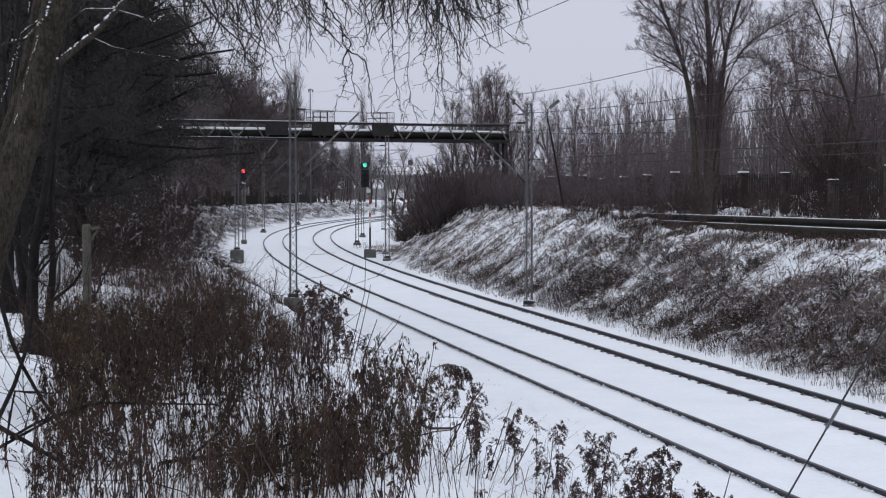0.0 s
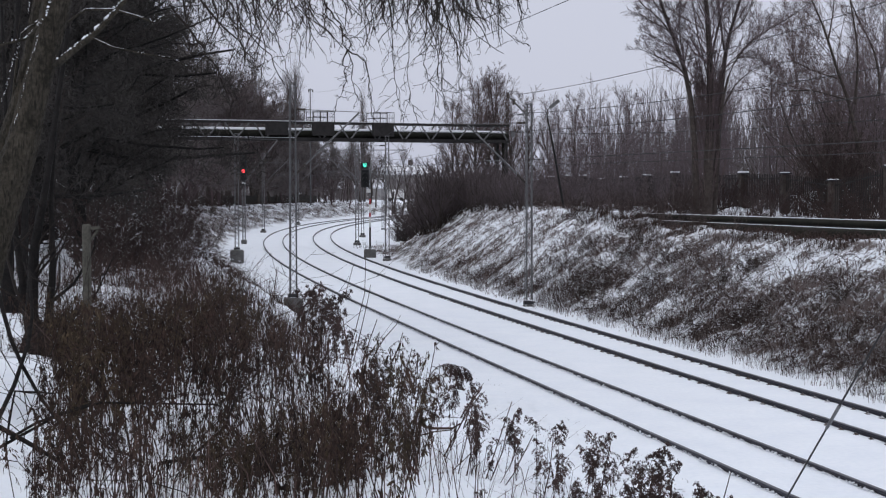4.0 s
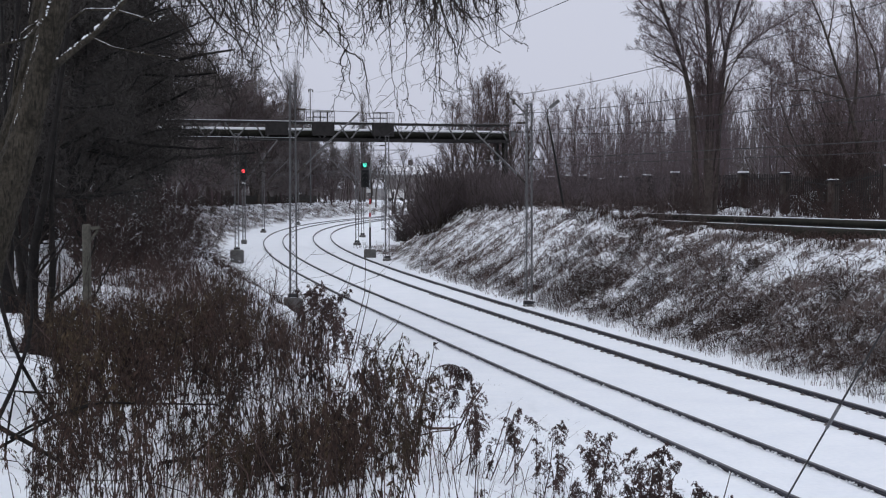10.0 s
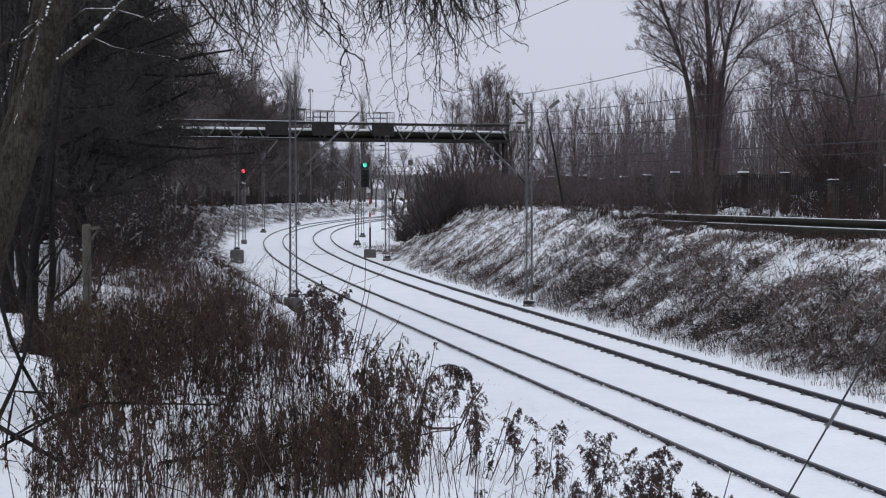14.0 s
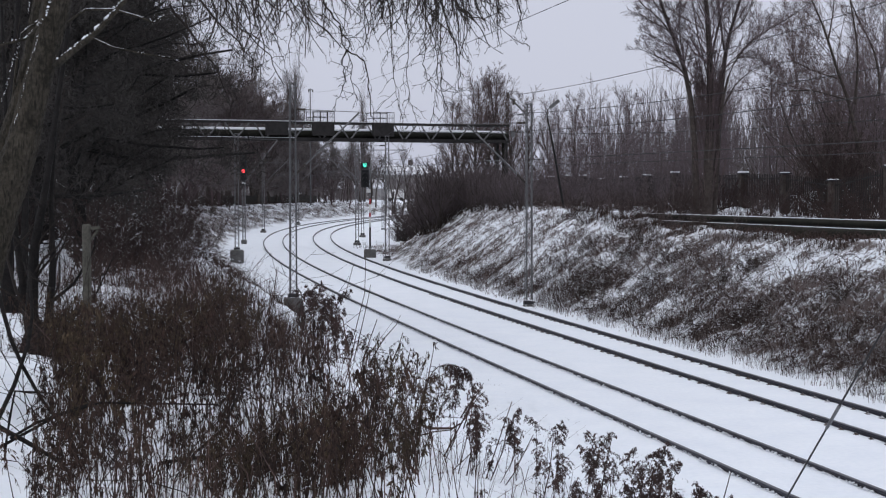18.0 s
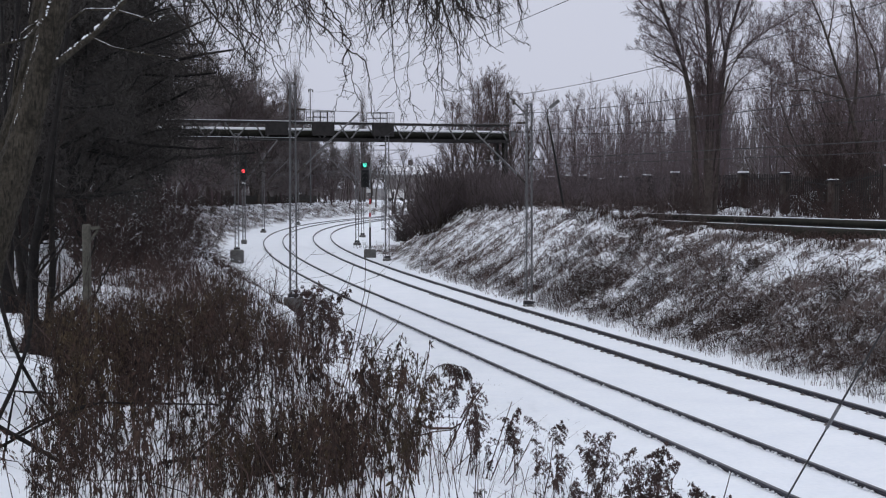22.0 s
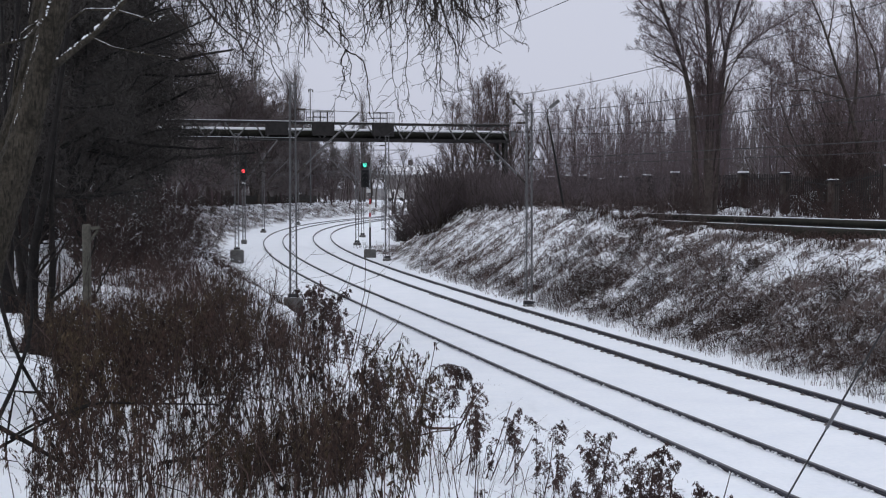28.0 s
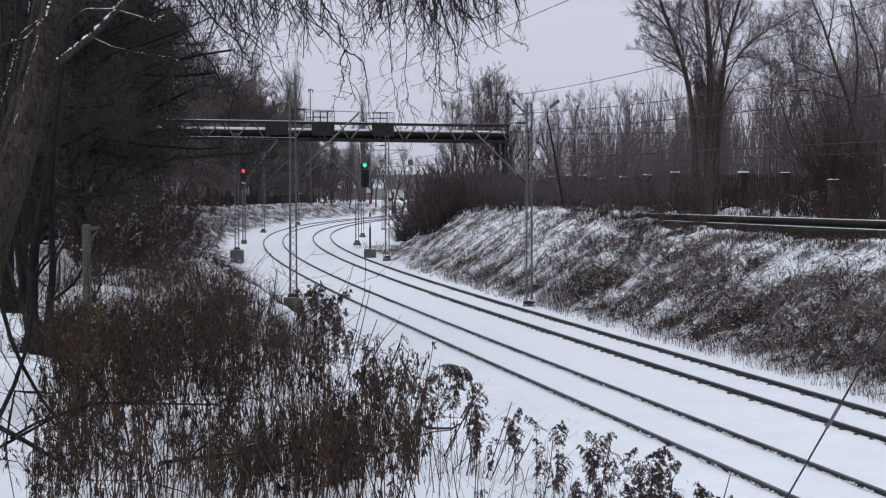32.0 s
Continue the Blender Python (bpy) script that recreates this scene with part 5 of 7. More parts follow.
def tall_tree():
    rng = np.random.default_rng(7)
    root = thing("tall_bare_tree", pose(0, 0, 0), "tall bare tree forking low into many rising limbs", "tree")
    l1 = stems_of([
        ([(11.23, 70.00, 3.11), (11.16, 70.00, 5.41), (11.07, 70.00, 7.90), (10.79, 70.00, 9.64), (10.10, 70.00, 11.37), (9.35, 70.00, 13.11), (8.84, 70.00, 15.57), (8.58, 70.00, 17.79)], 0.165, 0.026),
        ([(11.65, 70.00, 3.11), (11.74, 70.00, 5.41), (11.79, 70.00, 7.90), (11.80, 70.00, 10.13), (11.64, 70.00, 12.36), (11.32, 70.00, 14.83), (11.20, 70.00, 18.28)], 0.27, 0.026),
        ([(12.00, 70.30, 3.10), (12.18, 70.30, 6.41), (12.34, 70.30, 9.16), (12.50, 70.30, 10.90), (12.89, 70.30, 12.15), (13.50, 70.30, 13.88), (14.10, 70.30, 16.86)], 0.15, 0.026),
        ([(12.10, 69.60, 7.39), (12.41, 69.60, 9.36), (12.90, 69.60, 10.47), (13.88, 69.60, 11.38), (15.11, 69.60, 11.95), (16.21, 69.60, 12.81)], 0.064, 0.015),
        ([(11.78, 70.00, 10.13), (12.04, 70.00, 11.37), (12.40, 70.00, 12.86), (12.81, 70.00, 15.57)], 0.060, 0.019),
        ([(12.43, 70.20, 10.65), (12.17, 70.20, 12.38), (12.06, 70.20, 14.37), (12.21, 70.20, 17.33)], 0.056, 0.015),
        ([(10.93, 69.80, 9.13), (10.41, 69.80, 9.82), (10.0, 69.80, 10.22), (9.6, 69.80, 10.60)], 0.034, 0.011),
        ([(10.66, 70.00, 10.01), (10.35, 70.00, 11.62), (10.54, 70.00, 13.35), (10.32, 70.00, 15.82)], 0.034, 0.011),
        ([(10.25, 70.00, 11.13), (9.47, 70.00, 12.12), (8.65, 70.00, 12.73), (8.10, 70.00, 13.60)], 0.038, 0.011),
        ([(11.83, 70.40, 9.17), (11.31, 70.40, 11.16), (11.03, 70.40, 12.90), (10.76, 70.40, 15.88)], 0.034, 0.011),
        ([(12.37, 70.00, 8.15), (12.86, 70.00, 9.14), (13.72, 70.00, 9.89), (14.59, 70.00, 10.13)], 0.034, 0.011),
        ([(10.81, 70.00, 9.39), (10.36, 70.00, 9.94), (9.66, 70.00, 10.26), (9.01, 70.00, 10.58), (8.46, 70.00, 10.78)], 0.045, 0.010),
        ([(10.35, 70.00, 11.12), (9.85, 70.00, 11.57), (9.15, 70.00, 11.92), (8.60, 70.00, 12.31)], 0.045, 0.010),
        ([(10.00, 70.00, 11.99), (9.45, 70.00, 12.49), (9.10, 70.00, 13.10), (8.84, 70.00, 13.84)], 0.040, 0.010),
        ([(10.50, 70.00, 10.68), (9.95, 70.00, 10.88), (9.36, 70.00, 11.22), (8.73, 70.00, 11.50)], 0.035, 0.010),
        ([(10.66, 70.00, 9.89), (10.25, 70.00, 10.63), (10.10, 70.00, 11.62), (10.19, 70.00, 12.61)], 0.035, 0.010),
        ([(12.85, 70.00, 10.26), (13.34, 70.00, 10.38), (13.97, 70.00, 10.28), (14.39, 70.00, 9.98)], 0.030, 0.010),
        ([(12.64, 70.00, 11.37), (13.21, 70.00, 11.87), (13.57, 70.00, 12.61), (13.76, 70.00, 13.60)], 0.040, 0.010),
    ])
    main, minor = (l1[0][:6], l1[1][:6]), (l1[0][6:], l1[1][6:])
    l2 = sprout(rng, *main, 40, (0.08, 0.24), (25, 62), 6, 0.15, 0.08, start=0.36, thin=0.26, least=0.0085)
    l2b = sprout(rng, *minor, 12, (0.22, 0.55), (25, 65), 6, 0.15, 0.08, start=0.15, thin=0.4, least=0.0085)
    l2 = (np.concatenate([l2[0], l2b[0]]), np.concatenate([l2[1], l2b[1]]))
    l3 = sprout(rng, *l2, 12, (0.25, 0.60), (22, 58), 3, 0.18, 0.06, start=0.12, thin=0.5, least=0.0065)
    l4 = sprout(rng, *l3, 7, (0.4, 0.8), (20, 60), 2, 0.16, 0.02, start=0.1, thin=0.6, least=0.0040)
    part("trunk", tubes_mesh("trunk", [(*l1, 9)]), BARK_DARK, root)
    part("crown", tubes_mesh("crown", [(*l2, 5), (*l3, 3), (*l4, 3)]), TWIG_PALE, root)
    # young shoots: a thin fuzz low down, a dense brown clump below the fork
    for name, n, z, wide, size, label in (("undergrowth", 60, (3.9, 7.5), 0.42, 1.0, "fuzz of young shoots round the stems"), ("shoot_clump", 210, (6.6, 9.0), 0.40, 0.85, "dense brown clump of shoots on the trunk")):
        q = rng.uniform(0, 2 * np.pi, n)
        far = wide * np.sqrt(rng.random(n))
        P = np.stack([np.stack([11.72 + 1.2 * far * np.cos(q), 70.0 + far * np.sin(q), rng.uniform(*z, n)], 1)] * 4, 1)
        out = unit(np.stack([np.cos(q), np.sin(q), np.full(n, 4.5)], 1))
        P += out[:, None, :] * np.array([0, 0.6, 1.2, 1.7])[None, :, None] * size * rng.uniform(0.4, 1.2, (n, 1, 1))
        s2 = sprout(rng, P, np.full((n, 4), 0.014), 7, (0.25, 0.45), (20, 45), 3, 0.15, 0.1, start=0.1, thin=0.6, least=0.007)
        part(name, tubes_mesh(name, [(P, np.full((n, 4), 0.013), 3), (*s2, 3)]), TWIG, root, label)


def spreading_tree():
    rng = np.random.default_rng(17)
    root = thing("spreading_tree", pose(0, 0, 0), "bare tree with crooked spreading limbs behind the fence", "tree")
    l1 = stems_of([
        ([(19.18, 72.00, 3.06), (19.03, 72.00, 5.43), (18.66, 72.00, 8.37), (17.78, 72.00, 9.83), (17.51, 72.00, 11.31), (17.04, 72.00, 12.32), (16.39, 72.00, 13.60), (15.72, 72.00, 15.88)], 0.105, 0.022),
        ([(18.69, 72.00, 8.37), (18.85, 72.00, 10.54), (18.62, 72.00, 12.07), (18.30, 72.00, 13.60), (18.15, 72.00, 16.13)], 0.064, 0.019),
        ([(19.68, 72.50, 5.43), (20.04, 72.50, 8.27), (19.88, 72.50, 10.58), (19.22, 72.50, 11.74), (18.49, 72.50, 13.02), (18.16, 72.50, 15.19)], 0.075, 0.022),
        ([(18.51, 71.80, 8.49), (17.54, 71.80, 8.79), (16.51, 71.80, 9.05), (15.36, 71.80, 8.92), (14.34, 71.80, 9.10)], 0.038, 0.011),
        ([(18.01, 72.20, 9.54), (16.98, 72.20, 9.84), (15.95, 72.20, 10.35), (15.05, 72.20, 10.25)], 0.034, 0.011),
        ([(17.46, 72.00, 11.31), (17.67, 72.00, 12.58), (17.78, 72.00, 14.61)], 0.038, 0.015),
        ([(19.94, 72.40, 9.80), (20.48, 72.40, 11.60), (20.72, 72.40, 13.65)], 0.041, 0.015),
    ])
    l2 = sprout(rng, *l1, 26, (0.18, 0.42), (25, 65), 5, 0.15, 0.04, start=0.25, thin=0.3, least=0.0085)
    l3 = sprout(rng, *l2, 8, (0.28, 0.6), (25, 60), 3, 0.17, 0.02, start=0.12, thin=0.5, least=0.0075)
    part("trunk", tubes_mesh("trunk", [(*l1, 8)]), BARK_DARK, root)
    part("crown", tubes_mesh("crown", [(*l2, 4), (*l3, 3)]), TWIG, root)


spreading_tree()
tall_tree()
right_tall = [bare_tree(30 + k, 13.0, 0.085, spread=(22, 55), limbs=26, start=0.22, dense=(10, 10), up=0.08, label="tall bare tree behind the bank fence", least=0.007, bark=TWIG_MISTED) for k in range(2)]
place_all(right_tall, [(19.0, 92, 0.9, 250, 0), (20.4, 96, 0.95, 10, 1), (25, 94, 1.0, 77, 0), (22.4, 90, 0.85, 200, 0), (26.0, 112, 1.18, 183, 1), (29.5, 110, 1.2, 283, 0)])


# ---------------------------------------------------------------- dark trees on the near side
def evergreen(seed, height, leaf=None, n=22000, spray=0.22, narrow=0.1):
    """A dark tree hung with dense small leaf sprays down to about a metre over the ground."""
    rng = np.random.default_rng(seed)
    k = 8
    pts = np.stack([rng.normal(size=k + 1) * 0.12, rng.normal(size=k + 1) * 0.12, np.linspace(0, height * 0.95, k + 1)], 1)
    pts[0] = 0
    l0 = stem(rng, pts, np.linspace(0.17, 0.03, k + 1))
    l1 = sprout(rng, *l0, 46, (0.24, 0.40), (45, 88), 6, 0.12, 0.03, start=0.13, thin=0.4, shrink=0.25, least=0.012)
    l2 = sprout(rng, *l1, 9, (0.25, 0.5), (25, 60), 4, 0.2, -0.03, start=0.15, thin=0.5, least=0.006)
    root = thing("evergreen_tree", pose(0, 0, 0), "dense dark evergreen tree with drooping sprays", "tree", "dark trees on the near bank")
    # bark paled for haze on far trees, darkened for canopy shade on near ones
    part("trunk", tubes_mesh("trunk", [(*l0, 8), (*l1, 4)]), TWIG_MID if leaf else BARK_SHADED, root)
    b, f = rng.integers(0, len(l2[0]), n), rng.random((n, 1)) * 3.99
    i = f.astype(int)[:, 0]
    fr = f - i[:, None]
    c = l2[0][b, i] * (1 - fr) + l2[0][b, i + 1] * fr + rng.normal(size=(n, 3)) * 0.12
    c = c[c[:, 2] > 1.0 + 0.25 * rng.normal(size=n)]
    part("crown", spray_mesh("crown", c, spray, rng, narrow), leaf or EVERGREEN, root)
    return root


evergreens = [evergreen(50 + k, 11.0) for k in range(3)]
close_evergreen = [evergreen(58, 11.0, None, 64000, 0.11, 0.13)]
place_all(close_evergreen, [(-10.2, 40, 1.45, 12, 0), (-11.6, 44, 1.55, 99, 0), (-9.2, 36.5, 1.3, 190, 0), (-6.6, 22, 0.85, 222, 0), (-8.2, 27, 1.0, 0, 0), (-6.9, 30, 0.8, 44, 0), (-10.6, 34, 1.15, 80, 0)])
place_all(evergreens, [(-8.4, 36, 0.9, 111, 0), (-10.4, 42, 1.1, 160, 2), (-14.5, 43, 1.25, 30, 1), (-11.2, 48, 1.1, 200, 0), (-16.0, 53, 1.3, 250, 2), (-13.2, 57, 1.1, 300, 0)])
mid_hazed = [evergreen(56 + k, 11.0, EVERGREEN_MID) for k in range(2)]
place_all(mid_hazed, [(-18.6, 64, 1.3, 15, 1), (-15.6, 66, 1.1, 95, 0), (-21.0, 72, 1.4, 180, 0), (-18.6, 76, 1.2, 270, 1), (-23.6, 84, 1.4, 60, 0), (-21.2, 88, 1.2, 140, 0), (-27.5, 96, 1.4, 330, 1), (-23.0, 98, 1.2, 77, 0), (-17.8, 83, 1.0, 200, 1), (-18.6, 90, 1.0, 20, 0), (-18.2, 97, 1.1, 130, 1)])
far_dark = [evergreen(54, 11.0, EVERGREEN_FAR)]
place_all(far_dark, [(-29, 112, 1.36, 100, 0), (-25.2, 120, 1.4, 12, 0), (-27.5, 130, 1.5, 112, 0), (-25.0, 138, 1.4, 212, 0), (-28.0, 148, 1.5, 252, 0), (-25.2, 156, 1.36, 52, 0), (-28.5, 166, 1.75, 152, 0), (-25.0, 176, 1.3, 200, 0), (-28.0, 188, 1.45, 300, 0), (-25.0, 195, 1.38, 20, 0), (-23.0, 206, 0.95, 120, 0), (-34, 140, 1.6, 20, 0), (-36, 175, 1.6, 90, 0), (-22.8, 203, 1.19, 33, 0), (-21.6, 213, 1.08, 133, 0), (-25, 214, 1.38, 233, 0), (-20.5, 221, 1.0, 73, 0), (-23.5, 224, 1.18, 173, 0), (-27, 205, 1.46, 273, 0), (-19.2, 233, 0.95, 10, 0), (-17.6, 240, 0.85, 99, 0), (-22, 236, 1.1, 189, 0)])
near_dark = [bare_tree(40 + k, 11.0, 0.12, spread=(30, 70), limbs=20, start=0.06, dense=(7, 7), up=0.05, twig=TWIG_DARK, label="dense dark leafless tree over the cutting's edge", group="dark trees on the near bank") for k in range(2)]
place_all(near_dark, [(-8.6, 31, 1.0, 60, 1), (-10.0, 40, 0.9, 200, 0), (-14.0, 51, 1.0, 120, 1), (-15.6, 60, 1.0, 33, 0), (-19.0, 74, 1.0, 260, 1)])
place_all([bare_tree(44, 11.0, 0.12, spread=(30, 70), limbs=20, start=0.06, dense=(7, 7), up=0.05, twig=TWIG_MISTED, bark=TWIG_MID, least=0.012, label="bare tree greyed by haze over the far curve", group="wood beside the line")], [(-23.5, 128, 0.9, 170, 0), (-23.5, 146, 1.0, 20, 0), (-24.0, 165, 1.05, 99, 0), (-23.8, 190, 1.0, 199, 0), (-21.5, 214, 0.8, 9, 0), (-20.2, 222, 0.8, 70, 0), (-18.6, 226, 0.75, 140, 0), (-17.2, 230, 0.8, 210, 0), (-15.8, 224, 0.7, 280, 0), (-14.6, 232, 0.75, 350, 0), (-13.4, 228, 0.7, 50, 0), (-19.4, 236, 0.85, 110, 0), (-16.4, 238, 0.8, 170, 0)])


def forked_tree():
    """Dark stems beside the path."""
    rng = np.random.default_rng(12)
    x, y = -3.86, 15.0
    root = thing("forked_tree", pose(x, y, gz(x, y) - 0.1), "dark forked tree stems standing in snow", "tree")
    paths = []
    for pts, r in (([(0, 0, 0), (-0.05, 0, 0.5), (-0.02, 0, 1.1), (0.10, 0, 1.7), (0.3, 0.1, 3.2)], 0.058), ([(0.02, 0, 0.05), (0.10, 0, 0.35), (0.16, 0, 0.9), (0.12, 0.1, 1.6), (0.2, 0.2, 3.0)], 0.040), ([(-0.06, 0.1, 0), (-0.16, 0.1, 0.8), (-0.28, 0.1, 1.7), (-0.3, 0, 3.4)], 0.036), ([(0, 0, 0.42), (0.07, -0.05, 0.2), (0.13, -0.12, 0.04), (0.2, -0.2, -0.12)], 0.035), ([(-0.03, 0, 0.4), (-0.10, -0.06, 0.2), (-0.15, -0.1, 0.03), (-0.22, -0.15, -0.14)], 0.035), ([(0.12, 0, 0.40), (0.35, 0, 0.48), (0.52, 0.05, 0.60), (0.7, 0.1, 1.0)], 0.014), ([(0.14, 0, 0.6), (0.36, 0, 0.78), (0.55, 0, 1.1), (0.6, 0, 1.5)], 0.013)):
        paths.append((np.array(pts)[None], np.concatenate([[r * 1.45], np.linspace(r * 1.05, r * 0.32, len(pts) - 1)])[None], 7))
    part("trunk", bark_tube("trunk", [(p[0], r[0]) for p, r, _ in paths], 40, 16, 5), BARK_SHADED, root)
    tw = [sprout(rng, p, r, 9, (0.2, 0.45), (25, 60), 4, 0.2, 0.08, start=0.2, thin=0.35, least=0.005) for p, r, _ in paths]
    t2 = [sprout(rng, *t, 5, (0.3, 0.6), (25, 55), 3, 0.2, 0.05, start=0.2, thin=0.5, least=0.003) for t in tw]
    part("crown", tubes_mesh("crown", [(*t, 3) for t in tw + t2]), TWIG_BLACK, root)


forked_tree()


def slender_stems():
    """Two dark young trunks from one root."""
    x, y = -4.82, 17.6
    root = thing("young_tree", pose(x, y, gz(x, y) - 0.1), "slender dark young tree with two stems in snow", "tree")
    for pts, r in (([(0, 0, 0), (-0.04, 0, 0.5), (0.0, 0, 1.2), (0.10, 0.1, 3.6)], 0.075), ([(0.06, 0, 0), (0.16, 0, 0.5), (0.17, 0, 1.2), (0.26, 0.1, 3.4)], 0.045)):
        part("trunk", bark_tube("trunk", [(pts, [r * 1.2, r, r * 0.85, r * 0.4])], 30, 14, 8), BARK_SHADED, root)


slender_stems()


def old_post():
    x, y = -3.20, 14.2
    root = thing("old_post", pose(x, y, gz(x, y)), "weathered grey post with a short arm", "post")
    part("post", Mesh().box((0, 0, 0.52), (0.070, 0.070, 1.29), 0.012), POSTWOOD, root)
    part("arm", Mesh().beam((-0.03, 0, 1.12), (0.12, 0, 1.135), 0.035, 0.03), POSTWOOD, root)
    part("brace", Mesh().beam((0.02, 0, 1.00), (0.10, 0, 1.11), 0.02), POSTWOOD, root)


old_post()


# ---------------------------------------------------------------- the leaning tree beside the viewer
def leaning_tree():
    rng = np.random.default_rng(3)
    root = thing("leaning_tree", pose(0, 0, 0), "leaning mossy tree with hanging bare twigs", "tree")
    trunk = [(-3.45, 10.0, 2.9), (-3.22, 10.0, 3.4), (-3.0, 10.0, 3.95), (-2.89, 10.0, 4.34), (-2.78, 10.0, 4.70), (-2.71, 10.0, 4.88), (-2.645, 10.0, 5.06), (-2.60, 10.0, 5.24), (-2.555, 10.0, 5.42), (-2.507, 10.0, 5.59), (-2.425, 10.0, 5.94), (-2.28, 10.0, 6.65), (-2.15, 10.1, 7.44), (-2.01, 10.3, 8.50)]
    rad = [0.20, 0.165, 0.140, 0.130, 0.122, 0.112, 0.100, 0.090, 0.084, 0.080, 0.090, 0.085, 0.075, 0.05]
    second = [(-3.10, 10.2, 4.2), (-2.88, 10.2, 4.85), (-2.80, 10.2, 5.06), (-2.72, 10.2, 5.30), (-2.64, 10.2, 5.60), (-2.57, 10.2, 5.95), (-2.48, 10.3, 6.5), (-2.4, 10.4, 7.4)]
    part("trunk", bark_tube("trunk", [(trunk, rad), (second, [0.075, 0.07, 0.062, 0.058, 0.055, 0.055, 0.05, 0.04])], 120, 36, 4), BARK_MOSS, root)
    limbs = [
        [(-2.43, 9.95, 5.52), (-2.33, 9.85, 5.58), (-2.24, 9.80, 5.64), (-2.16, 9.80, 5.70), (-2.07, 9.80, 5.79), (-1.99, 9.80, 5.88), (-1.89, 9.80, 5.99)],
        [(-2.49, 9.90, 5.81), (-2.52, 9.80, 5.73), (-2.57, 9.80, 5.68), (-2.73, 9.80, 5.64), (-2.87, 9.80, 5.62)],
        [(-2.34, 9.90, 5.79), (-2.20, 9.80, 5.86), (-2.03, 9.80, 5.86), (-1.89, 9.80, 5.82), (-1.78, 9.80, 5.78), (-1.72, 9.80, 5.82)],
        [(-2.17, 9.80, 5.69), (-2.04, 9.80, 5.63), (-1.86, 9.80, 5.59), (-1.67, 9.80, 5.56), (-1.58, 9.80, 5.51)],
        [(-2.77, 10.20, 5.28), (-2.71, 10.10, 5.56), (-2.68, 10.10, 5.74), (-2.53, 10.10, 5.85), (-2.48, 10.10, 5.99)],
    ]
    for pts, r, cover in zip(limbs, (0.024, 0.011, 0.009, 0.006, 0.010), (1.15, 0.9, 0.8, 0.6, 0.9)):
        limb = part("limb", Mesh().tube(pts, [r * (1 - 0.6 * k / len(pts)) for k in range(len(pts))], 7), BARK_MOSS, root, smooth=True)
        part("snow_cover", snow_bits(rng, pts, int(cover * 230), r * 0.5, 0.85 * r), SNOW, limb, "broken line of snow on the limb")
    # snow lodged in the cleft between the stems
    for pts, r in (([(-2.52, 9.90, 5.72), (-2.54, 9.90, 5.63), (-2.57, 9.90, 5.55)], 0.007), ([(-2.58, 9.90, 5.52), (-2.61, 9.90, 5.41), (-2.63, 9.90, 5.31)], 0.006), ([(-2.64, 9.90, 5.26), (-2.68, 9.90, 5.15)], 0.006), ([(-2.73, 10.20, 5.66), (-2.76, 10.20, 5.58), (-2.78, 10.20, 5.50)], 0.009), ([(-2.79, 10.20, 5.46), (-2.81, 10.20, 5.39), (-2.84, 10.20, 5.31)], 0.009), ([(-2.44, 9.90, 5.92), (-2.46, 9.90, 5.88), (-2.47, 9.90, 5.83)], 0.013), ([(-2.65, 10.20, 5.95), (-2.66, 10.20, 5.88)], 0.007)):
        part("snow_streak", snow_bits(rng, pts, 26, r * 0.55, 0.006), SNOW, root, "snow lodged in a cleft of the bark")
